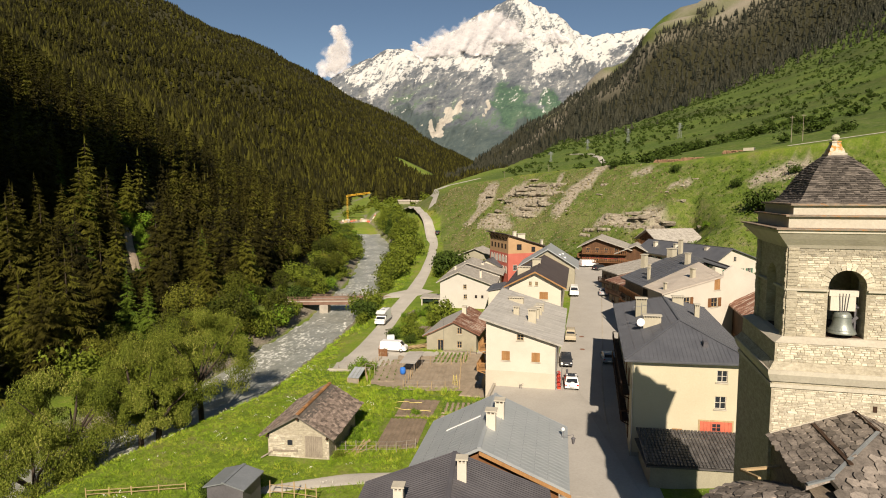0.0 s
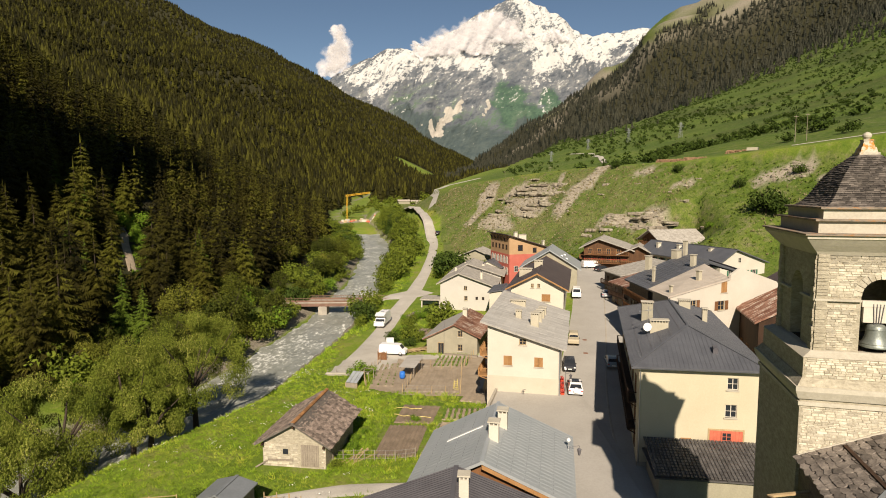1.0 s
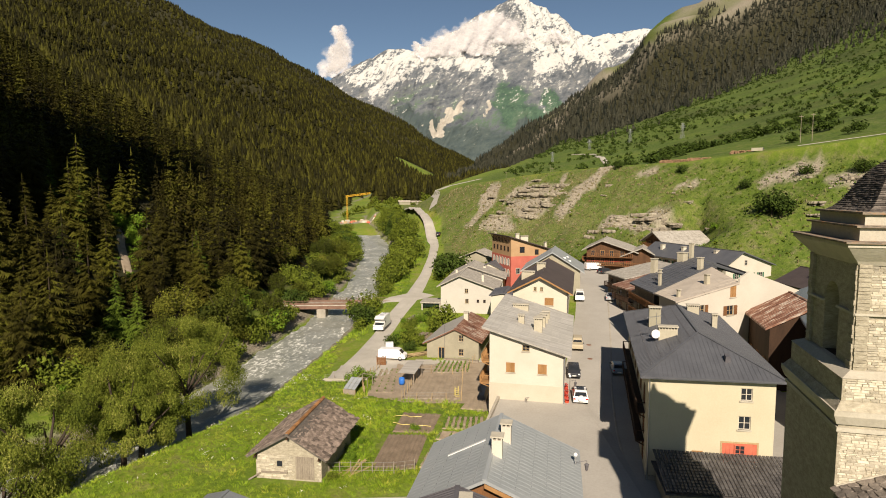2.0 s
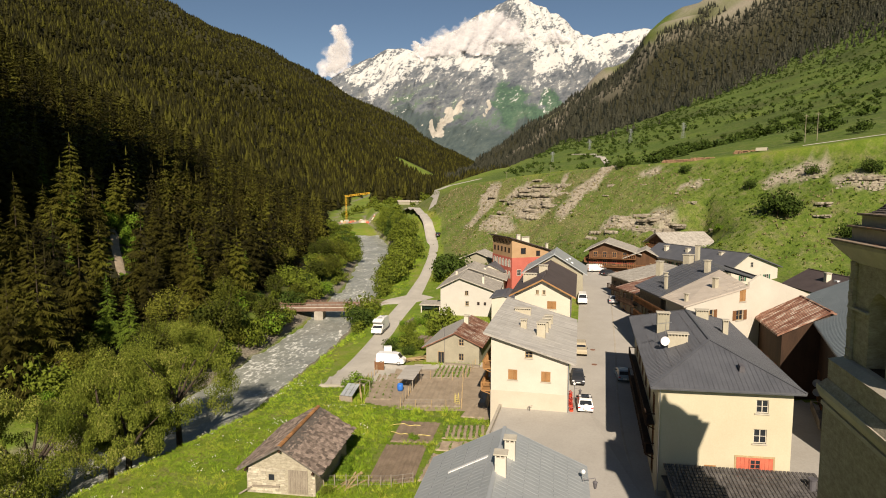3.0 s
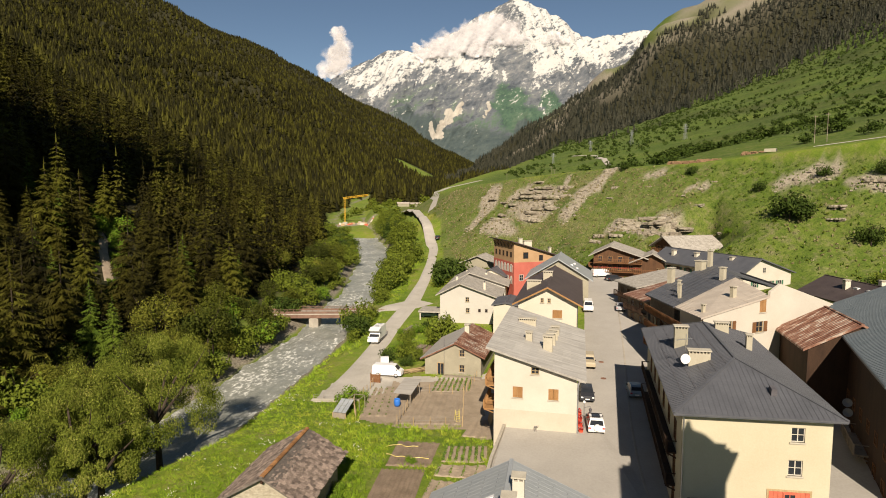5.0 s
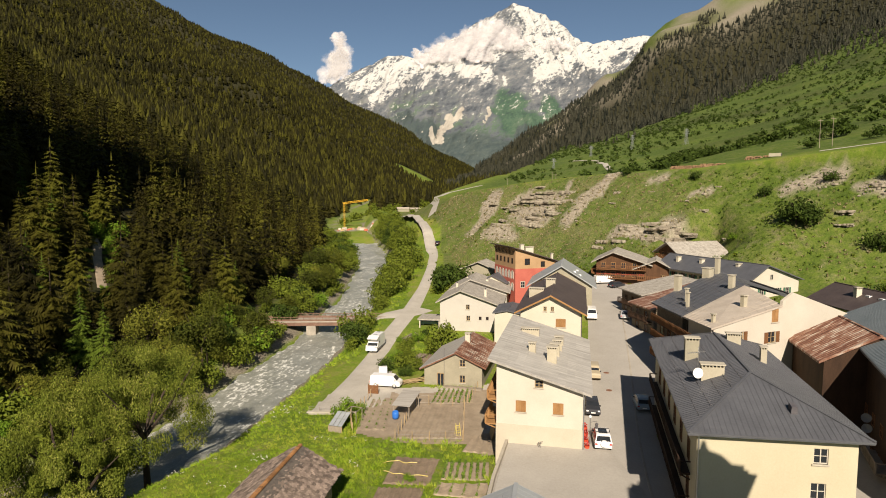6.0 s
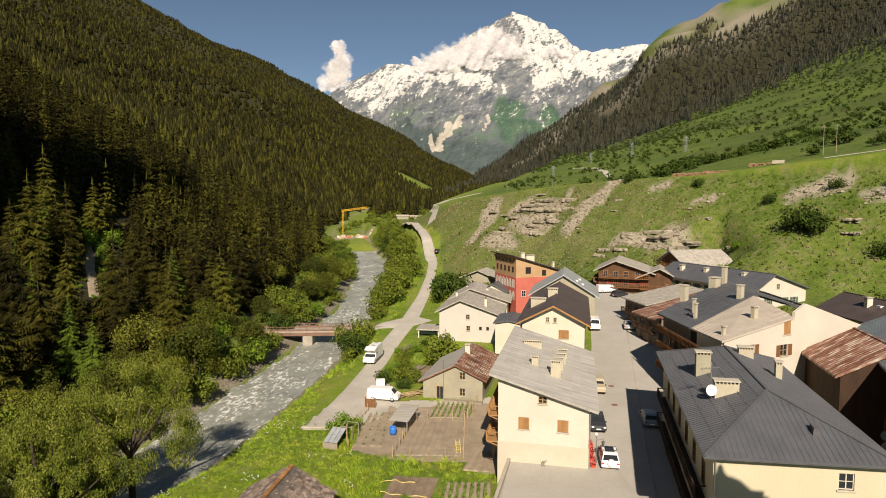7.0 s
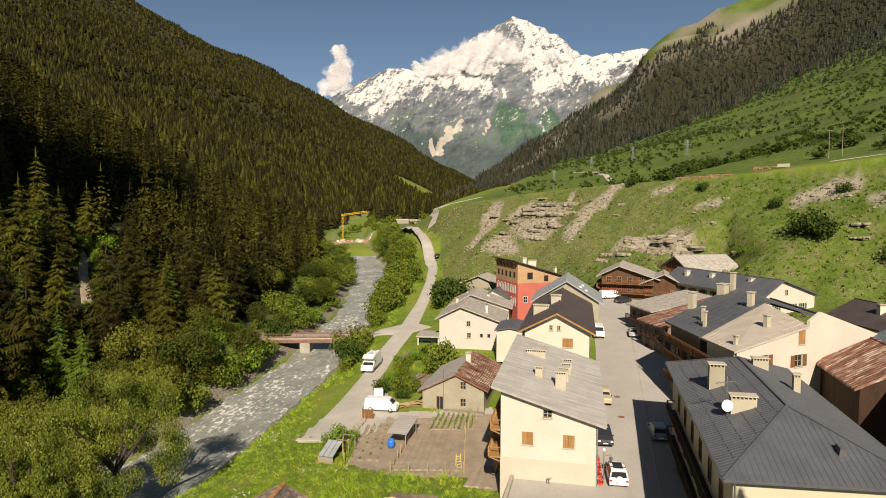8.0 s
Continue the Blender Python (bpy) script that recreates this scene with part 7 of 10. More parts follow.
def ledge_mesh(seed):
    """A broken rock ledge, one unit long, with a ragged brow over a hollow."""
    r = random.Random(seed)
    n = 13
    mb = Mesh()
    rows = []
    wave = [r.uniform(0, 0.26) + (0.3 if i in (0, n - 1) else 0.12 if i in (1, n - 2) else 0) for i in range(n)]
    for z, back in ((-0.5, 0.16), (-0.30, 0.30), (-0.12, 0.30), (-0.04, 0.04), (0.16, 0.0), (0.22, 0.05), (0.40, 0.06), (0.5, 0.16)):
        rows.append([(-0.5 + i / (n - 1) + r.uniform(-0.02, 0.02), -0.5 + back + wave[i] + r.uniform(0, 0.09), z + r.uniform(-0.05, 0.05)) for i in range(n)])
    for a, b in zip(rows, rows[1:]):
        for i in range(n - 1):
            mb.face(a[i], a[i + 1], b[i + 1], b[i])
    top = rows[-1]
    for i in range(n - 1):
        mb.face(top[i], top[i + 1], (top[i + 1][0], 0.9, 0.45), (top[i][0], 0.9, 0.45))
    for i in (0, n - 1):
        mb.face(*[row[i] for row in rows], (rows[-1][i][0], 0.9, 0.45), (rows[0][i][0], 0.9, -0.5))
    return mb.data("rock_ledge", M["rock"])


LEDGES = [ledge_mesh(s) for s in range(90, 98)]


def outcrop(label, spots, seed):
    """spots: (x, y, length, height, depth, lift)."""
    r = random.Random(seed)
    x0, y0 = spots[0][:2]
    ob = thing("rock_outcrop", label, "rock", pose(x0, y0, float(land(x0, y0))))
    for x, y, length, h, d, lift in spots:
        layers = max(1, int(h / 1.3))
        for j in range(layers):
            q = new("rock_ledge", r.choice(LEDGES))
            q.parent = ob
            z = float(land(x, y)) - 0.25 + lift + h * j / layers
            back = 0.9 * j + r.uniform(-0.5, 0.5)
            w = length * r.uniform(0.65, 1.1) * (1 - 0.12 * j)
            q.matrix_basis = Matrix.Translation((x - x0 + r.uniform(-1, 1) + back * 0.5, y - y0 + back * 0.85, z - float(land(x0, y0)))) @ pose(0, 0, 0, r.uniform(-4, 4), r.uniform(-4, 4), r.uniform(-56, -32)) @ Matrix.Diagonal((w, d, h / layers * r.uniform(0.8, 1.35), 1))
    return ob


def bands(corner, along, up, rows, count, length, h, seed):
    """Broken rows of thin ledges, one above the other, over a stretch of slope."""
    r = random.Random(seed)
    out = []
    for j in range(rows):
        for i in range(count):
            if r.random() < 0.22:
                continue
            u, w = (i + r.uniform(0.1, 0.9)) / count, (j + r.uniform(-0.2, 0.2)) / rows
            out.append((corner[0] + along[0] * u + up[0] * w, corner[1] + along[1] * u + up[1] * w, length * r.uniform(0.6, 1.3), h * r.uniform(0.6, 1.3), r.uniform(3.0, 4.6), r.uniform(-1.0, 0.0)))
    return out


outcrop("pale brown layered rock bands on the hillside", bands((21, 229), (18, -21), (10, 13), 6, 4, 12.5, 2.3, 5) + bands((31, 236), (3, -3), (5, 5), 4, 2, 6.0, 1.0, 6) + [(24, 240, 5, 1.2, 4, 0), (21, 246, 4, 1.0, 4, 0), (44, 214, 4, 0.9, 3, 0)], 1)
outcrop("grey layered rock ledges above the chalets", bands((46, 187), (17, -18), (5, 8), 5, 4, 9.5, 1.7, 7) + [(56, 204, 4, 1.2, 3, 0), (54, 201, 3, 0.8, 3, 0), (67, 171, 5, 0.9, 3, 0), (69, 167, 4, 0.8, 3, 0)], 2)
outcrop("dark weathered rock shelf on the green slope", bands((98, 149), (7, -7), (2.5, 3), 4, 2, 6.0, 1.5, 8), 3)
outcrop("small rock shelf in the grass", [(90, 146, 4, 0.8, 3, 0), (92, 148, 4, 0.8, 3, 0), (91, 145, 3, 0.6, 2, 0), (83, 155, 3, 0.6, 2, 0), (74, 168, 2.5, 0.6, 2, 0), (72, 176, 3, 0.7, 2, 0), (78, 182, 2.5, 0.6, 2, 0), (64, 196, 3, 0.7, 2, 0)], 4)
ribbon("terrace_track", [(104, 178), (122, 157), (150, 131)], 1.3, M["gravel"], "pale earth track along the terrace", "track", lift=0.2)
ribbon("meadow_track", [(120, 440), (135, 520), (160, 640), (150, 700)], 4.0, M["gravel"], "pale track across the upper meadow", "track", lift=0.5, step=6)

M["cut_log"] = surface("cut_log", (0.19, 0.11, 0.06), (0.38, 0.24, 0.14), scale=1.2, fine=9, per_island=0.3)


def log_pile(x, y, length, label, seed):
    r = random.Random(seed)
    ob = thing("log_pile", label, "log pile", spot(x, y, -35), "terrace log piles")
    for i in range(int(length / 0.45)):
        for j in range(3 if i % 5 else 2):
            mb = Mesh()
            mb.tube((i * 0.45 + r.uniform(-0.1, 0.1) + 0.2 * (j % 2), -1.6 + r.uniform(-0.3, 0.3), 0.2 + j * 0.4), (i * 0.45 + 0.2 * (j % 2), 1.6 + r.uniform(-0.3, 0.3), 0.2 + j * 0.4), r.uniform(0.17, 0.24), None, 7)
            part("log", mb, M["cut_log"], ob)


log_pile(76, 211, 9, "stack of brown cut logs on the terrace", 1)
log_pile(82, 203, 8, "stack of orange cut logs on the terrace", 2)
log_pile(95, 200, 11, "long low stack of logs beside the track", 3)
mb = Mesh()
mb.box(-2.1, -1.0, 0.2, 2.1, 1.0, 1.5)
shed = thing("container", "white site container with dark open end", "container", spot(98.5, 190, -40, 0.75))
part("container_body", mb, M["chimney_plaster"], shed)
mb = Mesh()
mb.box(2.1, -0.9, 0.3, 2.13, 0.9, 1.4)
part("container_door", mb, M["dark_metal"], shed, "dark container door")
for sx in (-1.7, 1.7):
    mb = Mesh()
    mb.box(sx - 0.2, -1.1, -0.5, sx + 0.2, 1.0, 0.2)
    part("bearer", mb, M["shaded_dark_wood"], shed)


def pylon(x, y, h, label):
    ob = thing("pylon", label, "pylon", spot(x, y, 10), "power line pylons")
    w = h * 0.11
    legs = []
    for sx, sy in ((-1, -1), (1, -1), (1, 1), (-1, 1)):
        mb = Mesh()
        mb.beam((sx * w, sy * w, -1), (sx * w * 0.12, sy * w * 0.12, h), 0.13)
        part("leg", mb, M["silver_roof"], ob)
        legs.append((sx, sy))
    mb = Mesh()
    for k in range(9):
        z0, z1 = h * k / 9, h * (k + 1) / 9
        a, b = w * (1 - 0.88 * k / 9), w * (1 - 0.88 * (k + 1) / 9)
        for i in range(4):
            p, q = legs[i], legs[(i + 1) % 4]
            mb.beam((p[0] * a, p[1] * a, z0), (q[0] * b, q[1] * b, z1), 0.05)
            mb.beam((q[0] * a, q[1] * a, z0), (p[0] * b, p[1] * b, z1), 0.05)
    part("lattice", mb, M["grey_metal"], ob)
    for z, r in ((h * 0.72, 3.0), (h * 0.84, 2.5), (h * 0.95, 1.8)):
        mb = Mesh()
        mb.beam((-r, 0, z), (r, 0, z), 0.25)
        mb.beam((-r, 0, z), (0, 0, z + 1.2), 0.14)
        mb.beam((r, 0, z), (0, 0, z + 1.2), 0.14)
        part("cross_arm", mb, M["grey_metal"], ob)


pylon(214, 690, 16, "grey steel lattice pylon on the meadow")
pylon(222, 560, 14, "grey steel lattice pylon on the meadow")
pylon(170, 700, 12, "far grey lattice pylon on the meadow edge")
pylon(120, 660, 11, "far grey lattice pylon on the meadow edge")


def pole(x, y, h, label):
    ob = thing("utility_pole", label, "pole", spot(x, y))
    mb = Mesh()
    mb.tube((0, 0, -0.6), (0, 0, h), 0.10, 0.06, 8)
    part("mast", mb, M["grey_wood"], ob)
    mb = Mesh()
    mb.beam((-0.8, 0, h - 0.5), (0.8, 0, h - 0.5), 0.12)
    part("cross_arm", mb, M["grey_wood"], ob)


for x, y in ((117, 199), (119, 196), (60, 330), (40, 380), (75, 420)):
    pole(x, y, 9, "grey wooden utility pole on the terrace")

CHIP = [raw_arrays for raw_arrays in ((np.array([(-.5, -.4, 0), (.5, -.4, 0), (.45, .4, 0), (-.45, .4, 0), (-.3, -.25, .5), (.3, -.3, .6), (.25, .25, .5), (-.3, .2, .65)]),
        np.array([(0, 1, 5), (0, 5, 4), (1, 2, 6), (1, 6, 5), (2, 3, 7), (2, 7, 6), (3, 0, 4), (3, 4, 7), (4, 5, 6), (4, 6, 7)])),)]
x, y, rng = jittered(5, 110, 140, 270, 0.9, 31)
i = np.clip(np.searchsorted(steps_x, x), 0, len(steps_x) - 1)
j = np.clip(np.searchsorted(steps_y, y), 0, len(steps_y) - 1)
bare = SCREE[j, i]
keep = (rng.random(len(x)) < bare * 0.55)
x, y = x[keep], y[keep]
scatter("scree_stones", on_land(x, y, 0.1), rng.uniform(0.25, 0.9, len(x)) * rng.uniform(0.5, 1.2, len(x)), CHIP, M["rock"], "pale broken stones on the bare slopes", "stones", wide=(0.9, 1.8), seed=19)

# ---- bridge, crane and vehicles ----
M["rust_paint"] = surface("rust_paint", (0.11, 0.060, 0.042), (0.25, 0.155, 0.11), scale=0.8, fine=6, bumps=0.3)
M["concrete"] = surface("concrete", (0.28, 0.25, 0.20), (0.44, 0.40, 0.33), scale=0.6, fine=7)
bridge = thing("bridge", "rusty red steel girder bridge over the river", "bridge", pose(-44, 148.6, -1.55, 0, 0, 1.5))
mb = Mesh()
mb.box(0, 0, -0.25, 31.5, 4.4, 0)
part("deck", mb, M["concrete"], bridge)
for y in (0.05, 4.1):
    mb = Mesh()
    mb.box(0, y, -1.0, 31.5, y + 0.25, -0.25)
    mb.box(0, y - 0.1, -1.05, 31.5, y + 0.35, -0.95)
    part("girder", mb, M["rust_paint"], bridge, "rusty steel girder")
for y in (0.05, 4.3):
    mb = Mesh()
    mb.beam((0, y, 0.98), (31.5, y, 0.98), 0.10)
    part("handrail", mb, M["rust_paint"], bridge)
    mb = Mesh()
    mb.beam((0, y, 0.55), (31.5, y, 0.55), 0.07)
    mb.box(0, y - 0.02, 0.02, 31.5, y + 0.03, 0.42)
    part("side_panel", mb, M["rust_paint"], bridge, "flaking red side panel")
    for i in range(22):
        mb = Mesh()
        mb.beam((0.2 + i * 1.48, y, 0), (0.2 + i * 1.48, y, 1.0), 0.09)
        part("post", mb, M["rust_paint"], bridge)
mb = Mesh()
mb.prism([(12.6, 0.2), (13.7, -0.4), (14.8, 0.2), (14.8, 4.2), (12.6, 4.2)], -5.5, -1.05)
part("pier", mb, M["concrete"], bridge, "pale concrete river pier")
for x in (-1.5, 29.5):
    mb = Mesh()
    mb.box(x, -0.6, -4.5, x + 3.2, 5.0, -0.27)
    part("abutment", mb, M["concrete"], bridge)

M["crane_yellow"] = surface("crane_yellow", (0.62, 0.34, 0.03), (0.78, 0.46, 0.05), scale=1, fine=8)
gz = float(land(-66, 412))
crane = thing("tower_crane", "yellow building crane on a site beside the river", "crane", pose(-66, 412, gz, 0, 0, 8))


def lattice(mb, a, b, w, n, t=0.14):
    a, b = Vector(a), Vector(b)
    d = (b - a).normalized()
    s = d.cross(Vector((0, 1, 0))).normalized() if abs(d.y) < 0.9 else Vector((1, 0, 0))
    u = d.cross(s)
    c = [(s * i + u * j) * w / 2 for i, j in ((-1, -1), (1, -1), (1, 1), (-1, 1))]
    for q in c:
        mb.beam(a + q, b + q, t)
    for k in range(n):
        p0, p1 = a + (b - a) * k / n, a + (b - a) * (k + 1) / n
        for i in range(4):
            mb.beam(p0 + c[i], p1 + c[(i + 1) % 4], t * 0.6)


mb = Mesh()
lattice(mb, (0, 0, 0), (0, 0, 17), 0.8, 12, 0.13)
part("mast", mb, M["crane_yellow"], crane)
mb = Mesh()
lattice(mb, (-1, 0, 17), (16, 0, 19.2), 0.9, 12, 0.2)
part("jib", mb, M["crane_yellow"], crane)
mb = Mesh()
mb.box(-1.6, -1.6, -1, 1.6, 1.6, 0.9)
part("ballast", mb, M["concrete"], crane)
site = thing("site_rubble", "heap of red and white building material beside the crane", "building site", spot(-58, 402))
srng2 = random.Random(3)
for i in range(40):
    mb = Mesh()
    x, y, w = srng2.uniform(-12, 12), srng2.uniform(-4, 4), srng2.uniform(0.6, 2.4)
    z = float(land(-58 + x, 402 + y)) - float(land(-58, 402))
    mb.box(x, y, z - 0.2, x + w, y + w * 0.7, z + srng2.uniform(0.5, 2.0))
    part("block", mb, M[srng2.choice(("concrete", "red_paint", "white_plaster", "pale_wood"))], site)

M["tyre"] = surface("tyre", (0.012, 0.012, 0.012), (0.03, 0.03, 0.03), rough=0.8)
M["rim"] = surface("rim", (0.35, 0.35, 0.35), (0.5, 0.5, 0.5), rough=0.35, metal=0.8)
M["lamp_red"] = surface("lamp_red", (0.40, 0.02, 0.015), (0.5, 0.03, 0.02), rough=0.25)
M["lamp_white"] = surface("lamp_white", (0.7, 0.7, 0.68), (0.8, 0.8, 0.78), rough=0.15)
M["plate"] = surface("plate", (0.7, 0.7, 0.66), (0.78, 0.78, 0.74), rough=0.4)
for key, col in (("paint_white", (0.78, 0.77, 0.74)), ("paint_dark", (0.035, 0.037, 0.042)), ("paint_silver", (0.33, 0.34, 0.35)), ("paint_blue", (0.20, 0.27, 0.33)), ("paint_beige", (0.42, 0.36, 0.25))):
    M[key] = surface(key, tuple(c * 0.92 for c in col), col, rough=0.25, scale=0.7, fine=6, bumps=0.02)


def wheel(car, x, y, r, w=0.22):
    mb = Mesh()
    s = 1 if x > 0 else -1
    n = 18
    prof = [(r * 0.62, -w / 2), (r * 0.95, -w / 2), (r, -w * 0.35), (r, w * 0.35), (r * 0.95, w / 2), (r * 0.62, w / 2)]
    ring = [[(x + d, y + q * math.cos(6.283 * i / n), r + q * math.sin(6.283 * i / n)) for i in range(n)] for q, d in prof]
    for a, b in zip(ring, ring[1:]):
        for i in range(n):
            mb.face(a[i], b[i], b[(i + 1) % n], a[(i + 1) % n])
    ob = part("wheel", mb, M["tyre"], car, "black rubber tyre")
    mb = Mesh()
    mb.tube((x + s * w * 0.2, y, r), (x + s * w * 0.42, y, r), r * 0.62, r * 0.5, 14)
    part("rim", mb, M["rim"], ob)


def vehicle(name, label, m, paint, length, width, height, profile, glass, wheels, r=0.33, category="car", extras=()):
    """profile: (y, z) round the side of the body from rear bottom to front bottom over the top; glass: (y0, z0, y1, z1) panels across; the nose is at +y."""
    car = thing(name, label, category, m, "parked vehicles")
    mb = Mesh()
    hw = width / 2

    def inset(z):
        return hw if z < height * 0.55 else hw - (z - height * 0.55) / (height * 0.45) * width * 0.10
    n = len(profile)
    for (y0, z0), (y1, z1) in zip(profile, profile[1:]):
        a, b = inset(z0), inset(z1)
        mb.face((-a, y0, z0), (a, y0, z0), (b, y1, z1), (-b, y1, z1))
    left, right = [(-inset(z), y, z) for y, z in profile], [(inset(z), y, z) for y, z in profile]
    mb.face(*left)
    mb.face(*reversed(right))
    mb.face(left[0], left[-1], right[-1], right[0])
    part("body", mb, M[paint], car)
    for y0, z0, y1, z1 in glass:
        g = Mesh()
        a, b = inset(z0) - 0.10, inset(z1) - 0.10
        dy, dz = y1 - y0, z1 - z0
        k = math.hypot(dy, dz)
        ny, nz = (-dz / k * 0.012, dy / k * 0.012) if (dy > 0) == (y0 + y1 < 0) else (dz / k * 0.012, -dy / k * 0.012)
        if nz < 0:
            ny, nz = -ny, -nz
        g.face((-a, y0 + ny, z0 + nz), (a, y0 + ny, z0 + nz), (b, y1 + ny, z1 + nz), (-b, y1 + ny, z1 + nz))
        part("window", g, M["glass"], car, "dark tinted glass")
    tops = [p for p in profile if p[1] > height * 0.9]
    ya, yb = min(p[0] for p in tops) + 0.05, max(p[0] for p in tops) - 0.05
    if category == "car":
        for s in (-1, 1):
            g = Mesh()
            z0, z1 = height * 0.60, height * 0.92
            a, b = inset(z0) + 0.006, inset(z1) + 0.006
            g.face((s * a, ya - 0.25, z0), (s * a, yb + 0.45, z0), (s * b, yb, z1), (s * b, ya, z1))
            part("side_window", g, M["glass"], car, "dark tinted glass")
    for x, y in wheels:
        wheel(car, x, y, r)
    for key, mat, spots in (("headlight", "lamp_white", [(s * (hw - 0.2), length / 2 - 0.01) for s in (-1, 1)]), ("tail_light", "lamp_red", [(s * (hw - 0.14), -length / 2 - 0.02) for s in (-1, 1)])):
        for x, y in spots:
            g = Mesh()
            g.box(x - 0.13, y - 0.03, height * 0.42, x + 0.13, y + 0.04, height * 0.52)
            part(key, g, M[mat], car)
    for y in (-length / 2 - 0.04, length / 2):
        g = Mesh()
        g.box(-0.26, y, 0.42, 0.26, y + 0.04, 0.54)
        part("number_plate", g, M["plate"], car, "plain pale plate")
    for s in (-1, 1):
        g = Mesh()
        g.box(s * (hw + 0.02) - 0.08, yb + 0.35, height * 0.60, s * (hw + 0.02) + 0.08, yb + 0.45, height * 0.70)
        part("mirror", g, M["tyre"], car)
    for fn in extras:
        fn(car)
    return car


HATCH = [(-2.0, 0.3), (-2.05, 0.75), (-1.9, 0.95), (-1.55, 1.40), (-1.2, 1.48), (0.1, 1.47), (0.45, 1.40), (1.1, 0.98), (1.85, 0.82), (2.0, 0.62), (2.0, 0.3)]
SUV = [(-2.05, 0.4), (-2.1, 0.9), (-2.0, 1.1), (-1.85, 1.68), (-1.6, 1.78), (0.15, 1.76), (0.45, 1.68), (0.95, 1.14), (1.9, 1.02), (2.05, 0.8), (2.05, 0.4)]
VAN = [(-2.4, 0.35), (-2.45, 1.0), (-2.35, 1.85), (-2.2, 1.95), (1.0, 1.95), (1.35, 1.85), (1.95, 1.2), (2.35, 1.02), (2.45, 0.7), (2.45, 0.35)]


def spare(car):
    mb = Mesh()
    mb.tube((0.05, -2.3, 0.95), (0.05, -2.08, 0.95), 0.36, 0.36, 16)
    part("spare_wheel", mb, M["paint_white"], car, "white spare wheel cover")


def rack(car):
    for y in (-1.2, -0.2):
        mb = Mesh()
        mb.beam((-0.7, y, 1.84), (0.7, y, 1.84), 0.05)
        part("roof_bar", mb, M["tyre"], car)
    mb = Mesh()
    mb.box(-0.45, -1.4, 1.78, 0.45, 0.0, 1.80)
    part("sunroof", mb, M["glass"], car, "dark roof glass")


def parked(x, y, yaw):
    return pose(x, y, float(land(x, y)) + 0.1, 0, 0, -yaw)


WH4, WS4, WV4 = [(sx * 0.72, y) for sx in (-1, 1) for y in (-1.25, 1.25)], [(sx * 0.78, y) for sx in (-1, 1) for y in (-1.3, 1.3)], [(sx * 0.82, y) for sx in (-1, 1) for y in (-1.5, 1.55)]
vehicle("jeep", "small white off road car with rear spare wheel", parked(17.6, 75.5, 9), "paint_white", 4.1, 1.75, 1.78, SUV, [(-2.02, 1.12, -1.88, 1.64), (0.47, 1.62, 0.93, 1.18)], WS4, 0.37, extras=(spare, rack))
vehicle("hatchback", "dark grey parked hatchback car", parked(18.7, 84.0, 190), "paint_dark", 4.0, 1.72, 1.48, HATCH, [(-1.88, 0.99, -1.58, 1.36), (0.48, 1.37, 1.06, 1.02)], WH4)
vehicle("hatchback", "beige silver parked car with pale roof", parked(21.8, 95.5, 192), "paint_beige", 4.0, 1.72, 1.6, SUV, [(-2.02, 1.12, -1.88, 1.64), (0.47, 1.62, 0.93, 1.18)], WS4, 0.35)
vehicle("hatchback", "silver blue car parked in the shade", parked(25.2, 85.3, 8), "paint_blue", 4.0, 1.72, 1.48, HATCH, [(-1.88, 0.99, -1.58, 1.36), (0.48, 1.37, 1.06, 1.02)], WH4)
vehicle("van", "small white van parked by the street", parked(29.2, 126.5, 192), "paint_white", 4.9, 1.85, 1.95, VAN, [(1.38, 1.80, 1.93, 1.24)], WV4, 0.34, "van")
vehicle("van", "white van parked below the chalet", parked(40.2, 158.5, 80), "paint_white", 4.9, 1.85, 1.95, VAN, [(1.38, 1.80, 1.93, 1.24)], WV4, 0.34, "van")
vehicle("hatchback", "dark blue car parked at the street end", parked(42.0, 154.0, 60), "paint_dark", 4.0, 1.72, 1.48, HATCH, [(-1.88, 0.99, -1.58, 1.36), (0.48, 1.37, 1.06, 1.02)], WH4)
vehicle("hatchback", "silver car parked beside the dark houses", parked(35.6, 126.5, 14), "paint_silver", 4.0, 1.72, 1.48, HATCH, [(-1.88, 0.99, -1.58, 1.36), (0.48, 1.37, 1.06, 1.02)], WH4)
vehicle("van", "white panel van at the gravel turning place", parked(-8.6, 105.5, 100), "paint_white", 4.9, 1.85, 1.95, VAN, [(1.38, 1.80, 1.93, 1.24)], WV4, 0.34, "van")
vehicle("hatchback", "light blue car under the carport", parked(-2.6, 143.0, 100), "paint_blue", 4.0, 1.72, 1.48, HATCH, [(-1.88, 0.99, -1.58, 1.36), (0.48, 1.37, 1.06, 1.02)], WH4)
vehicle("hatchback", "dark car on the river road", parked(-1.6, 247, 10), "paint_dark", 4.0, 1.72, 1.48, HATCH, [(-1.88, 0.99, -1.58, 1.36), (0.48, 1.37, 1.06, 1.02)], WH4)


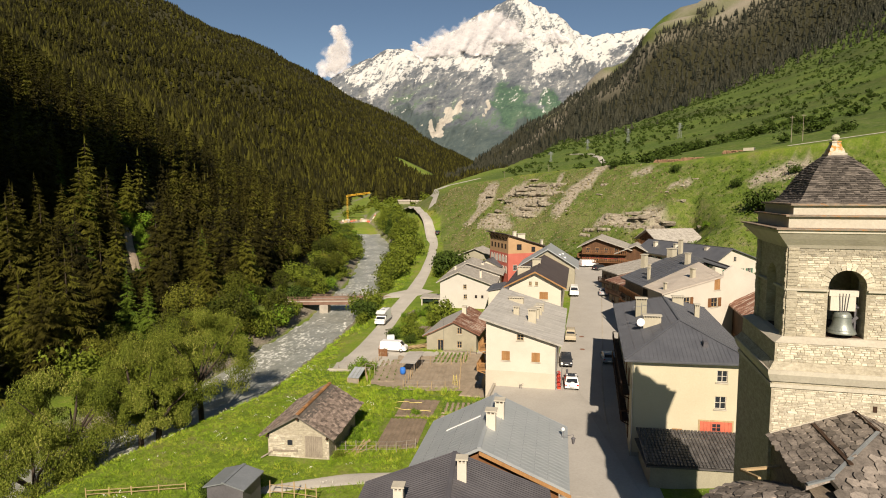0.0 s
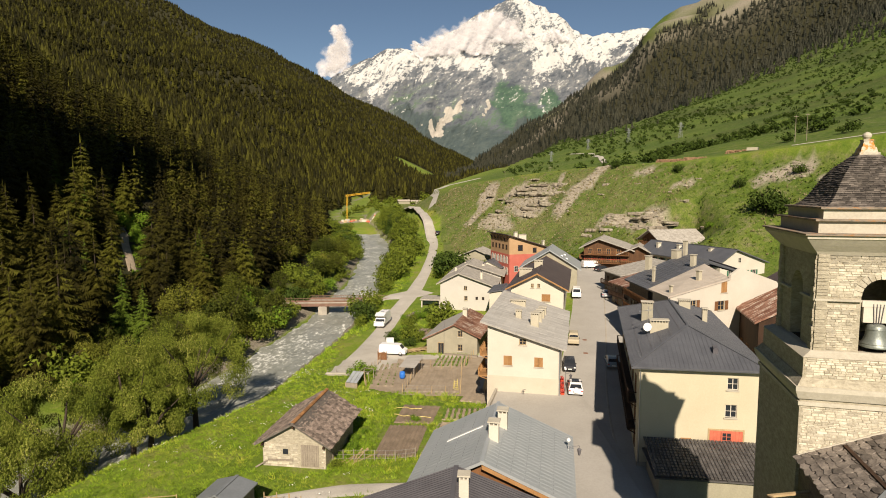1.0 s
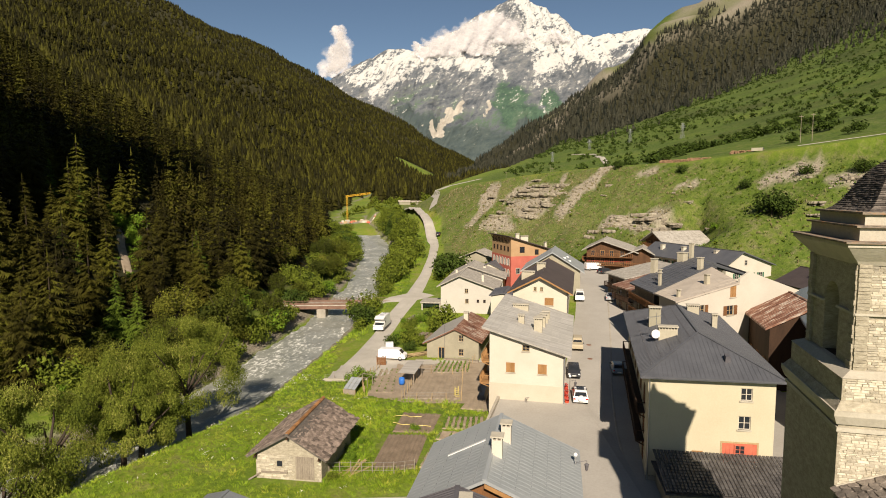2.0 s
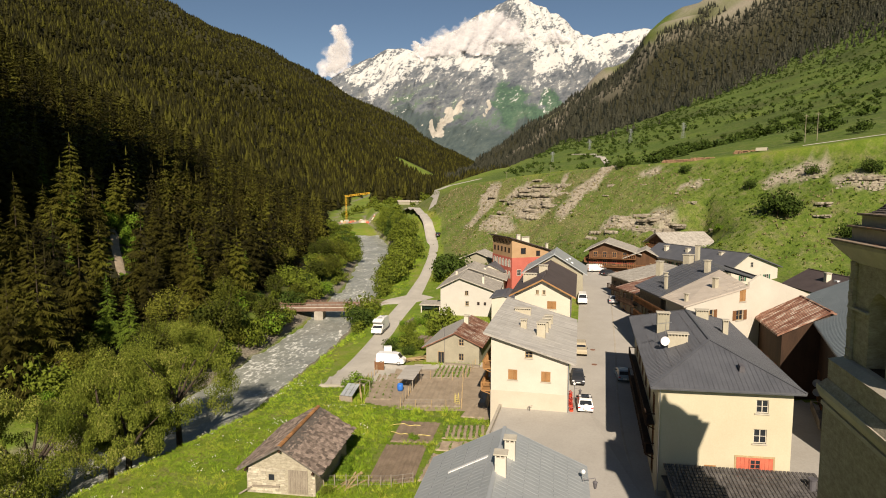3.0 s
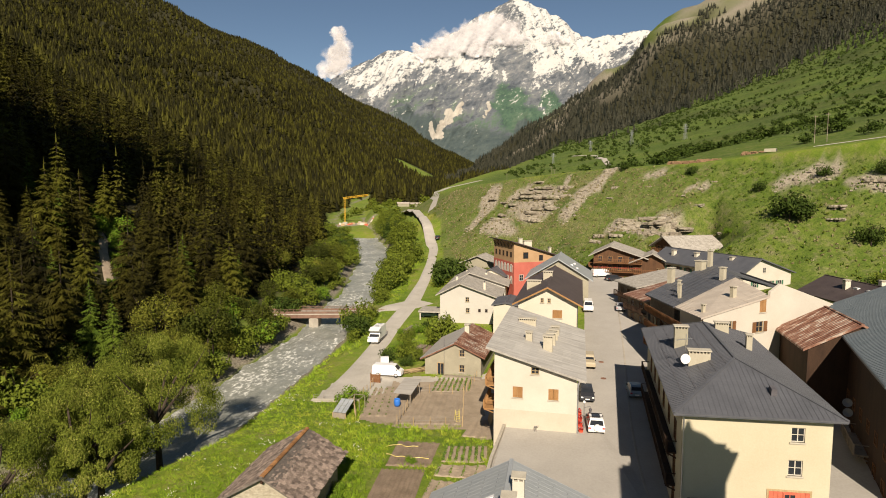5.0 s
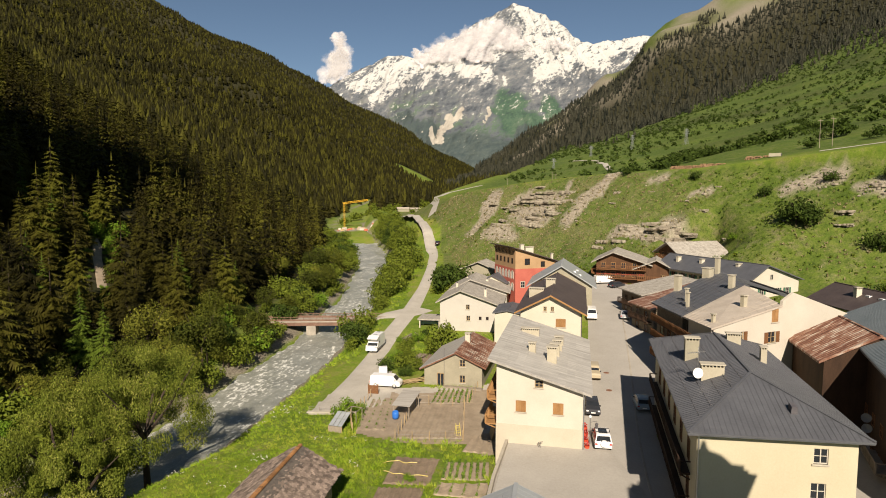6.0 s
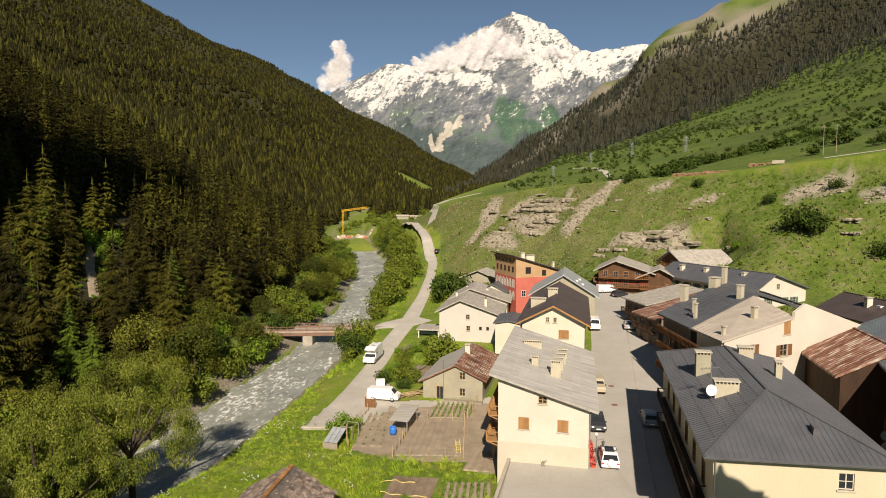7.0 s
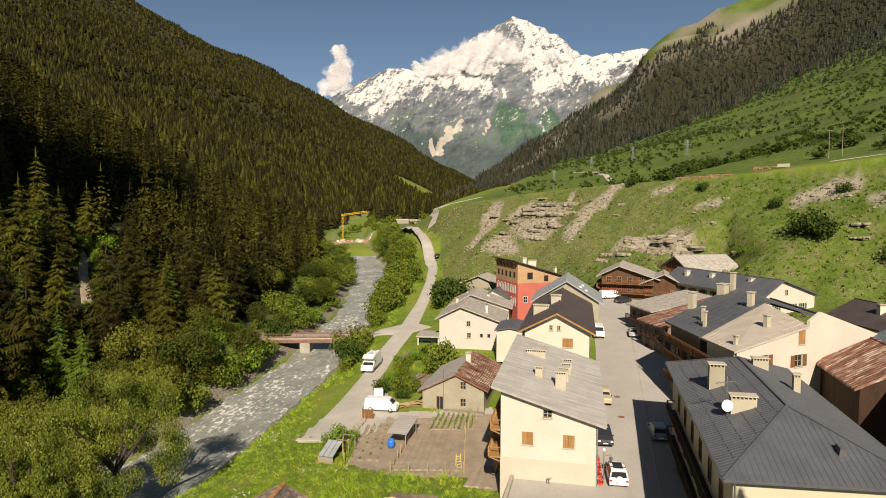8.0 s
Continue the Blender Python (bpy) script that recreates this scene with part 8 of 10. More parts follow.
def alcove(car):
    mb = Mesh()
    mb.hexa([(-1.05, 0.9, 2.05), (1.05, 0.9, 2.05), (-1.05, 1.2, 1.95), (1.05, 1.2, 1.95), (-1.05, 0.9, 2.95), (1.05, 0.9, 2.95), (-1.0, 2.5, 2.55), (1.0, 2.5, 2.55)])
    part("alcove", mb, M["paint_white"], car)
    mb = Mesh()
    mb.box(-1.11, -3.0, 0.5, -1.085, 2.2, 0.75)
    mb.box(1.085, -3.0, 0.5, 1.11, 2.2, 0.75)
    part("stripe", mb, M["paint_dark"], car)
    for y in (-2.0, 0.0):
        mb = Mesh()
        mb.box(1.08, y, 1.5, 1.11, y + 0.9, 2.1)
        part("side_window", mb, M["glass"], car, "dark tinted glass")
        mb = Mesh()
        mb.box(-0.35, y - 0.3, 2.85, 0.35, y + 0.4, 3.0)
        part("roof_hatch", mb, M["paint_silver"], car)


CAMPER = [(-3.1, 0.45), (-3.15, 1.2), (-3.1, 2.75), (-2.9, 2.88), (0.9, 2.88), (1.0, 2.0), (1.5, 1.95), (2.2, 1.2), (2.9, 1.05), (3.05, 0.7), (3.05, 0.45)]
vehicle("motorhome", "white motorhome parked on the river road", parked(-12.6, 126.0, 190), "paint_white", 6.1, 2.15, 2.9, CAMPER, [(1.52, 1.90, 2.17, 1.24)], [(sx * 0.9, y) for sx in (-1, 1) for y in (-1.8, 1.9)], 0.36, "motorhome", (alcove,))

# ---- kitchen gardens below the houses ----
M["crop"] = foliage("crop", (0.04, 0.09, 0.012), (0.13, 0.20, 0.03), 0.6)
M["mesh_wire"] = surface("mesh_wire", (0.25, 0.24, 0.21), (0.38, 0.36, 0.32), rough=0.5)
M["blue_plastic"] = surface("blue_plastic", (0.02, 0.12, 0.45), (0.03, 0.18, 0.58), rough=0.35)
M["dark_soil"] = surface("dark_soil", (0.14, 0.103, 0.070), (0.30, 0.228, 0.158), scale=0.6, fine=6, bumps=0.6, dist=0.08)
SPRIG = [leafy_arrays(random.Random(s), [((0, 0, 0.4), (0.35, 0.35, 0.4))], 12, 0.22) for s in (61, 62)]


def bed(outline, mat, label, ridges=0, crops=0.0, seed=1, crop_h=(0.2, 0.4)):
    """A dug bed: a raised sheet of soil with furrows, and rows of plants."""
    a, b, c, d = [Vector((*p, 0)) for p in outline]   # far left, far right, near right, near left
    n, m = 26, max(12, ridges * 6)
    mb = Mesh()
    r = random.Random(seed)
    pts = []
    for i in range(n + 1):
        row = []
        for j in range(m + 1):
            u, v = j / m, i / n
            p = (a * (1 - u) + b * u) * (1 - v) + (d * (1 - u) + c * u) * v
            z = float(land(p.x, p.y)) + 0.12 + (0.06 * math.sin(u * ridges * 2 * math.pi) if ridges else 0) + r.uniform(-0.025, 0.025)
            if i in (0, n) or j in (0, m):
                z -= 0.14
            row.append((p.x, p.y, z))
        pts.append(row)
    for p, q in zip(pts, pts[1:]):
        for j in range(m):
            mb.face(q[j], q[j + 1], p[j + 1], p[j])
    ob = tagged(part("garden_bed", mb, M[mat]), label, "garden bed", "kitchen garden beds")
    if crops:
        spots = []
        lines = ridges or 6
        for j in range(lines):
            u = (j + 0.25) / lines
            for i in range(int(14 * crops)):
                v = (i + r.uniform(0.2, 0.8)) / int(14 * crops)
                p = (a * (1 - u) + b * u) * (1 - v) + (d * (1 - u) + c * u) * v
                spots.append((p.x, p.y, float(land(p.x, p.y)) + 0.1))
        scatter("crop_rows", np.array(spots), np.array([r.uniform(*crop_h) for _ in spots]) * 1.3, SPRIG, M["crop"], "rows of young green vegetables in the bed", "vegetables", seed=seed)
    return ob


bed([(-10.1, 100), (-6.6, 99.4), (-6.4, 87), (-10.8, 87)], "soil", "bare brown vegetable bed beside the shelter", 4, 0.6, 1)
bed([(-3.2, 97.0), (3.3, 96.2), (2.7, 84), (-5.2, 84.2)], "soil", "large bare brown vegetable bed behind a fence", 9, 0, 2)
bed([(-0.2, 103.8), (5.6, 103.8), (4.9, 98.1), (-1.4, 97.6)], "soil", "vegetable bed with staked green rows", 8, 1.0, 3, (0.25, 0.5))
bed([(4.2, 85.4), (6.6, 85.6), (6.0, 79.4), (2.6, 80.2)], "soil", "small bare bed beside the white house", 3, 0, 4)
bed([(-4.9, 78.8), (0.1, 78.2), (-1.0, 71.4), (-5.8, 71.8)], "dark_soil", "freshly dug dark brown vegetable bed", 5, 0.35, 5, (0.1, 0.2))
bed([(0.8, 77.3), (5.6, 77.1), (5.2, 72.4), (0.2, 72.8)], "soil", "vegetable bed with green potato rows", 7, 1.2, 6, (0.3, 0.5))
bed([(-0.1, 72.1), (5.2, 71.7), (4.7, 68.4), (-0.6, 69.4)], "soil", "bare brown bed with a green strip", 4, 0.5, 7)
bed([(-6.1, 71.2), (-1.4, 71.0), (-2.6, 61.4), (-7.2, 61.4)], "dark_soil", "long bare ploughed bed beside the hut", 9, 0, 8)
bed([(-0.8, 68.6), (3.6, 67.6), (1.0, 61.5), (-2.2, 61.8)], "soil", "narrow bed with green seedlings", 5, 0.9, 9, (0.15, 0.3))

bed([(-4.4, 124), (-0.6, 123), (-1.4, 117.2), (-5.2, 117.8)], "dark_soil", "small dug plot beside the road", 4, 0.4, 11)


def post_fence(label, line, gap, h, mat="pale_wood", wire=True, boards=False):
    x0, y0 = line[0]
    zb = float(land(x0, y0))
    ob = thing("garden_fence", label, "fence", pose(x0, y0, zb), "garden fences")
    r = random.Random(int(x0 * 10 + y0))
    tops = []
    for (ax, ay), (bx, by) in zip(line, line[1:]):
        n = max(1, round(math.hypot(bx - ax, by - ay) / gap))
        for i in range(n + 1):
            x, y = ax + (bx - ax) * i / n, ay + (by - ay) * i / n
            z = float(land(x, y)) - zb
            hh = h * r.uniform(0.85, 1.1)
            mb = Mesh()
            mb.tube((x - x0, y - y0, z - 0.4), (x - x0 + r.uniform(-0.08, 0.08), y - y0 + r.uniform(-0.08, 0.08), z + hh), 0.055, 0.045, 6)
            part("post", mb, M[mat], ob)
            tops.append((x - x0, y - y0, z))
    for k, zz in enumerate((0.35, 0.75) if boards else (0.25, 0.6, 0.95) if wire else ()):
        mb = Mesh()
        for p, q in zip(tops, tops[1:]):
            mb.beam((p[0], p[1], p[2] + zz * h), (q[0], q[1], q[2] + zz * h), 0.10 if boards else 0.018, 0.03 if boards else 0.018)
        part("rail" if boards else "wire", mb, M[mat if boards else "mesh_wire"], ob)
    return ob


post_fence("weathered post and wire fence between garden beds", [(-5.4, 84), (-3.4, 97.4), (-1.6, 97.4)], 1.6, 1.5)
post_fence("weathered post and wire fence in front of the bed", [(-5.4, 83.8), (2.9, 83.6)], 2.2, 1.3)
post_fence("weathered post fence beside the bed", [(2.9, 83.6), (3.5, 96.4), (5.9, 104.4)], 1.8, 1.4)
post_fence("wooden post fence at the top of the beds", [(-1.6, 97.4), (3.6, 96.8)], 1.7, 1.5)
post_fence("wooden post fence beside the lean garden", [(-11.1, 86.6), (-12.2, 92), (-10.4, 100.4)], 1.4, 1.3)
post_fence("post and wire fence beside the hut", [(-11.2, 60.6), (-4.6, 60.6), (-2.5, 61.2)], 1.1, 1.2, "grey_wood")
post_fence("low wooden rail fence in the meadow", [(-33, 51.5), (-29, 52), (-24.2, 52.7)], 2.2, 0.9, "pale_wood", False, True)
post_fence("wooden fence posts beside the shed", [(-15.8, 51.6), (-13.4, 51.2), (-11.2, 50.6)], 1.2, 1.6, "pale_wood", False, True)
post_fence("thin railing along the turning place", [(-18.4, 94.4), (-12.5, 94.8)], 1.5, 0.9, "grey_wood")

# the low wall that holds up the turning place
wall = thing("retaining_wall", "grey concrete retaining wall below the turning place", "wall", pose(-18.3, 93.6, 0))
mb = Mesh()
mb.hexa([(0, -0.25, -5.0), (6.6, -0.25, -5.0), (0, 0.25, -5.0), (6.6, 0.25, -5.0), (0, -0.15, -2.75), (6.6, -0.15, -2.75), (0, 0.15, -2.75), (6.6, 0.15, -2.75)])
part("wall_body", mb, M["concrete"], wall)
mb = Mesh()
mb.box(-0.1, -0.28, -2.75, 6.7, 0.28, -2.62)
part("coping", mb, M["cut_stone"], wall)

# cold frame, rack, tool shelter
M["clear_pane"] = surface("clear_pane", (0.22, 0.24, 0.25), (0.36, 0.38, 0.38), rough=0.1)
frame_ob = thing("cold_frame", "small lean-to greenhouse with grey glass panes", "greenhouse", spot(-14.2, 86.9, -18))
for x in (0, 1.9):
    for y, h in ((0, 0.9), (2.6, 1.9)):
        mb = Mesh()
        mb.beam((x, y, -0.3), (x, y, h), 0.08)
        part("post", mb, M["pale_wood"], frame_ob)
for i in range(3):
    for j in range(2):
        mb = Mesh()
        x, y0, y1 = 0.03 + i * 0.64, 0.02 + j * 1.3, 1.26 + j * 1.3
        z0, z1 = 0.92 + y0 * 0.385, 0.92 + y1 * 0.385
        mb.hexa([(x, y0, z0), (x + 0.58, y0, z0), (x, y1, z1), (x + 0.58, y1, z1), (x, y0, z0 + 0.03), (x + 0.58, y0, z0 + 0.03), (x, y1, z1 + 0.03), (x + 0.58, y1, z1 + 0.03)])
        part("pane", mb, M["clear_pane"], frame_ob)
mb = Mesh()
mb.box(0, -0.03, 0, 1.9, 0.03, 0.88)
mb.box(-0.03, 0, 0, 0.03, 2.6, 0.85)
part("side_board", mb, M["grey_wood"], frame_ob)
rack_ob = thing("timber_rack", "open timber rack beside the greenhouse", "rack", spot(-12.6, 90.3, -18))
for x in (0, 1.6):
    for y in (0, 1.8):
        mb = Mesh()
        mb.beam((x, y, -0.3), (x, y, 1.7), 0.08)
        part("post", mb, M["grey_wood"], rack_ob)
for a, b in (((0, 0, 1.7), (1.6, 0, 1.7)), ((0, 1.8, 1.7), (1.6, 1.8, 1.7)), ((0, 0, 1.7), (0, 1.8, 1.7)), ((1.6, 0, 1.7), (1.6, 1.8, 1.7))):
    mb = Mesh()
    mb.beam(a, b, 0.07)
    part("rail", mb, M["grey_wood"], rack_ob)
shelter = thing("tool_shelter", "open shelter with pale corrugated roof sheet", "shelter", spot(-6.3, 92.2, -14))
for x in (0, 2.2):
    for y in (0, 4.6):
        mb = Mesh()
        mb.beam((x, y, -0.3), (x, y, 1.9 + 0.1 * y), 0.09)
        part("post", mb, M["grey_wood"], shelter)
mb = Mesh()
for i in range(12):
    x = -0.2 + i * 0.22
    mb.hexa([(x, -0.3, 1.9), (x + 0.2, -0.3, 1.9), (x, 5.0, 2.42), (x + 0.2, 5.0, 2.42), (x, -0.3, 1.95), (x + 0.2, -0.3, 1.93), (x, 5.0, 2.47), (x + 0.2, 5.0, 2.45)])
part("roof_sheet", mb, M["pale_roof"], shelter)
barrel = thing("water_barrel", "bright blue plastic water barrel by the shelter", "barrel", spot(-6.0, 91.6, 0, 1, 0))
mb = Mesh()
mb.lathe([(0.0, 0), (0.40, 0), (0.46, 0.3), (0.46, 0.7), (0.40, 1.0), (0.36, 1.0), (0.36, 0.9), (0.0, 0.9)], (0, 0, 0.1), 18)
part("tank", mb, M["blue_plastic"], barrel, smooth=True)

# a hose on the dug bed, a folding ladder, a gate and a leaning board
M["hose_yellow"] = surface("hose_yellow", (0.50, 0.40, 0.12), (0.62, 0.52, 0.18), rough=0.4)
for line in (((-6.1, 76.6), (-5.3, 77.3), (-4.4, 77.2), (-3.5, 76.6), (-2.4, 76.9)), ((-5.9, 74.6), (-4.8, 74.0), (-3.9, 73.8), (-2.6, 73.5), (-1.1, 73.4))):
    pts = np.array(line)
    ts = np.linspace(0, len(pts) - 1, 25)
    hx, hy = np.interp(ts, range(len(pts)), pts[:, 0]), np.interp(ts, range(len(pts)), pts[:, 1]) + 0.12 * np.sin(ts * 4.3)
    mb = Mesh()
    for i in range(24):
        a, b = [(hx[k], hy[k], float(land(hx[k], hy[k])) + 0.2) for k in (i, i + 1)]
        mb.tube(a, b, 0.045, 0.045, 6, caps=False)
    tagged(part("garden_hose", mb, M["hose_yellow"]), "pale yellow garden hose lying on the dug bed", "hose")
ladder = thing("step_ladder", "yellow folding step ladder standing in the garden", "ladder", spot(2.2, 85.0, 20))
for x in (0, 0.5):
    for y in (0.0, 0.8):
        mb = Mesh()
        mb.beam((x, y, -0.1), (x, 0.4, 1.7), 0.06)
        part("stile", mb, M["hose_yellow"], ladder)
for k in range(5):
    mb = Mesh()
    mb.beam((0, 0.4 * (k + 1) / 6, 1.7 * (k + 1) / 6), (0.5, 0.4 * (k + 1) / 6, 1.7 * (k + 1) / 6), 0.08, 0.04)
    part("rung", mb, M["hose_yellow"], ladder)
gate_ob = thing("garden_gate", "rusty brown board gate at the end of the bed", "gate", spot(-11.0, 102.2, -8))
for x in (0, 1.5):
    mb = Mesh()
    mb.beam((x, 0, -0.3), (x, 0, 1.7), 0.12)
    part("post", mb, M["wood"], gate_ob)
for i in range(7):
    mb = Mesh()
    mb.box(0.08 + i * 0.195, -0.02, 0.1, 0.255 + i * 0.195, 0.02, 1.5)
    part("board", mb, M["wood"], gate_ob)
mb = Mesh()
mb.hexa([(6.3, 83.8, -2.9), (6.4, 83.8, -2.9), (6.3, 86.2, -2.7), (6.4, 86.2, -2.7), (6.75, 83.8, -1.3), (6.85, 83.8, -1.3), (6.75, 86.2, -1.1), (6.85, 86.2, -1.1)])
tagged(part("leaning_board", mb, M["pale_wood"]), "pale board leaning against the white house", "board")
box_ob = thing("roof_box", "white appliance standing behind the van", "box", spot(-9.6, 110.2, 10))
mb = Mesh()
mb.box(-0.7, -0.4, 0, 0.7, 0.4, 1.9)
part("case", mb, M["paint_white"], box_ob)

# carport, timber heap and far roofs
carport = thing("carport", "white flat roofed carport beside the road", "carport", pose(-4.9, 140.8, -1.6, 0, 0, -9))
for x in (0.1, 4.4):
    for y in (0.1, 5.2):
        mb = Mesh()
        mb.box(x, y, -1, x + 0.25, y + 0.25, 2.1)
        part("post", mb, M["white_plaster"], carport)
mb = Mesh()
mb.box(-0.2, -0.2, 2.1, 4.8, 5.6, 2.4)
part("roof", mb, M["stone_roof"], carport)
mb = Mesh()
mb.box(0.1, 5.2, -1, 4.6, 5.35, 2.1)
part("back_wall", mb, M["white_plaster"], carport)


def plank_heap(x, y, yaw, n, length, label, mat, seed):
    r = random.Random(seed)
    ob = thing("timber_heap", label, "timber heap", spot(x, y, yaw))
    for i in range(n):
        mb = Mesh()
        a, h = r.uniform(-0.5, 0.5), 0.1 + 0.12 * (i // 4)
        mb.beam((-length / 2 + r.uniform(-0.6, 0.6), r.uniform(-0.9, 0.9), h), (length / 2 + r.uniform(-0.6, 0.6), r.uniform(-0.9, 0.9) + a, h + r.uniform(0, 0.35)), 0.16, 0.06)
        part("plank", mb, M[mat], ob)
    return ob


plank_heap(-6.3, 133, 60, 22, 4.5, "heap of weathered planks beside the road", "grey_wood", 1)
plank_heap(-5.0, 119, 65, 18, 5.0, "heap of old timber below the trees", "grey_wood", 2)
plank_heap(-4.2, 107.5, 20, 16, 3.4, "stacked firewood planks beside the grey house", "pale_wood", 3)
plank_heap(-8.6, 61.5, 60, 6, 2.8, "leaning boards in the garden corner", "pale_wood", 4)
plank_heap(-9.5, 109.5, 0, 8, 2.0, "small pallet of pale boards behind the van", "pale_wood", 5)

# ---- details on the houses ----
def by_name(name):
    return bpy.data.objects[name]


def on(name, mb, key, mat, label="", parent=None):
    return part(key, mb, M[mat], parent or by_name(name), label)


def balcony(name, side, d, s0, s1, z, depth=1.2, mat="wood", w=0, rail=0.95, boards=14):
    """A timber balcony: floor, posts, rail and boards, on the west or south side."""
    def P(s, out, zz):
        return (-out, d - s, zz) if side == "W" else (s, -out, zz)
    mb = Mesh()
    mb.hexa([P(s, o, q) for q in (z - 0.14, z) for o in (0, depth) for s in (s0, s1)])
    floor = on(name, mb, "balcony", mat)
    mb = Mesh()
    mb.beam(P(s0, depth, z + rail), P(s1, depth, z + rail), 0.10)
    on(name, mb, "rail", mat, "", floor)
    for i in range(boards + 1):
        s = s0 + (s1 - s0) * i / boards
        mb = Mesh()
        mb.beam(P(s, depth, z), P(s, depth, z + rail), 0.12 if i % 4 else 0.14, 0.03 if i % 4 else 0.12)
        on(name, mb, "baluster", mat, "", floor)
    for s in (s0, s1):
        mb = Mesh()
        mb.beam(P(s, 0, z + rail), P(s, depth, z + rail), 0.08)
        on(name, mb, "side_rail", mat, "", floor)
        mb = Mesh()
        mb.beam(P(s, 0, z - 0.5), P(s, depth, z - 0.08), 0.10)
        on(name, mb, "bracket", mat, "", floor)
    return floor


def downpipe(name, x, y, z0, z1, mat="grey_metal"):
    mb = Mesh()
    mb.tube((x, y, z0), (x, y, z1), 0.06, 0.06, 8)
    on(name, mb, "downpipe", mat)


def late_window(name, place, u, z, w, h, mat="pale_wood", shut=None, bars=1, sill=True):
    """A window set on the face of a plain wall, with its own surround standing proud."""
    mb = Mesh()
    for a, b, c, d in ((u - 0.1, z - 0.1, u, z + h + 0.1), (u + w, z - 0.1, u + w + 0.1, z + h + 0.1), (u, z + h, u + w, z + h + 0.1), (u, z - 0.1, u + w, z)):
        mb.hexa([place(s, q, n) for q in (b, d) for n in (-0.06, 0.02) for s in (a, c)])
    win = on(name, mb, "window", mat)
    g = Mesh()
    g.hexa([place(s, q, n) for q in (z, z + h) for n in (-0.012, 0.01) for s in (u, u + w)])
    on(name, g, "pane", "glass", "dark window glass", win)
    b = Mesh()
    b.hexa([place(s, q, n) for q in (z, z + h) for n in (-0.04, -0.014) for s in (u + w / 2 - 0.03, u + w / 2 + 0.03)])
    for k in range(bars):
        q = z + h * (k + 1) / (bars + 1)
        b.hexa([place(s, e, n) for e in (q - 0.02, q + 0.02) for n in (-0.035, -0.014) for s in (u, u + w)])
    on(name, b, "glazing_bar", mat, "", win)
    if shut:
        for a, c in ((u - w / 2 - 0.1, u - 0.11), (u + w + 0.11, u + w * 1.5 + 0.1)):
            s_ = Mesh()
            s_.hexa([place(s, q, n) for q in (z, z + h) for n in (-0.1, -0.065) for s in (a, c)])
            for q0 in (z + h * 0.2, z + h * 0.75):
                s_.hexa([place(s, q, n) for q in (q0, q0 + 0.08) for n in (-0.12, -0.1) for s in (a, c)])
            on(name, s_, "shutter", shut, "", win)
    return win


def south(s, z, n):
    return (s, n, z)


def west_of(d):
    return lambda s, z, n: (n, d - s, z)


# yellow house
Y = "yellow_house"
mb = Mesh()
mb.box(6.6, -0.03, 1.9, 9.58, -0.01, 3.75)
gate = on(Y, mb, "garage_door", "red_paint", "salmon red painted board door")
for i in range(9):
    mb = Mesh()
    mb.box(6.61 + i * 0.33, -0.06, 1.9, 6.61 + i * 0.33 + 0.31, -0.032, 3.74)
    on(Y, mb, "board", "red_paint", "", gate)
mb = Mesh()
for x0, z0, x1, z1 in ((6.45, 1.8, 6.6, 3.9), (9.58, 1.8, 9.72, 3.9), (6.6, 3.75, 9.58, 3.9)):
    mb.box(x0, -0.05, z0, x1, -0.005, z1)
on(Y, mb, "door_frame", "pale_wood")
late_window(Y, lambda s, z, n: (s, n - 0.065, z), 7.75, 2.1, 0.75, 1.45, "red_paint", bars=3)
late_window(Y, south, 4.1, 2.1, 0.75, 0.65, "orange_wood", bars=0)
downpipe(Y, 0.12, -0.12, -0.5, 9.6, "rim")
for z in (2.6, 5.4):
    balcony(Y, "W", 28.3, 2, 26, z, 0.8, "shaded_dark_wood", boards=56)
for s in (4.5, 8.5, 12.5, 16.5, 20.5, 24.5):
    for z in (0.6, 3.2, 6.2):
        late_window(Y, west_of(28.3), s, z, 1.0, 1.6, "wood", bars=1)
mb = Mesh()
mb.box(-0.05, -0.12, -1.5, 11, -0.01, 0.2)
on(Y, mb, "plinth", "concrete")
mb = Mesh()
for row in range(5):
    u = 0.4 + row * 1.05
    for i in range(46):
        v = 1.2 + u * 1.3 + i * 0.55
        if v < 27.6 - u * 0.9:
            z = 9.85 + (u + 0.75) * (2.3 / 6.225) + 0.02
            mb.box(u - 0.02, v, z, u + 0.02, v + 0.22, z + 0.07)
tagged(on(Y, mb, "snow_guard", "dark_metal", "", by_name(Y).children[0]), kind="stuff")
roof_y = [o for o in by_name(Y).children if o.name.startswith("roof")][0]
mb = Mesh()
mb.tube((1.6, 9.9, 10.4), (1.6, 9.9, 13.7), 0.035, 0.03, 6)
mast = on(Y, mb, "antenna_mast", "rim", "", roof_y)
mb = Mesh()
mb.beam((0.6, 9.4, 13.2), (2.1, 9.4, 13.45), 0.04)
for i in range(7):
    mb.beam((0.75 + i * 0.2, 9.05, 13.24 + i * 0.033), (0.75 + i * 0.2, 9.75, 13.24 + i * 0.033), 0.025)
on(Y, mb, "aerial", "rim", "", roof_y)
mb = Mesh()
mb.lathe([(0.0, 0.0), (0.22, 0.03), (0.40, 0.10), (0.46, 0.16), (0.44, 0.17), (0.0, 0.03)], (0, 0, 0), 20)
dish = on(Y, mb, "satellite_dish", "paint_white", "white satellite dish", roof_y)
dish.matrix_basis = pose(1.45, 9.3, 11.5, 70, 0, 15)
mb = Mesh()
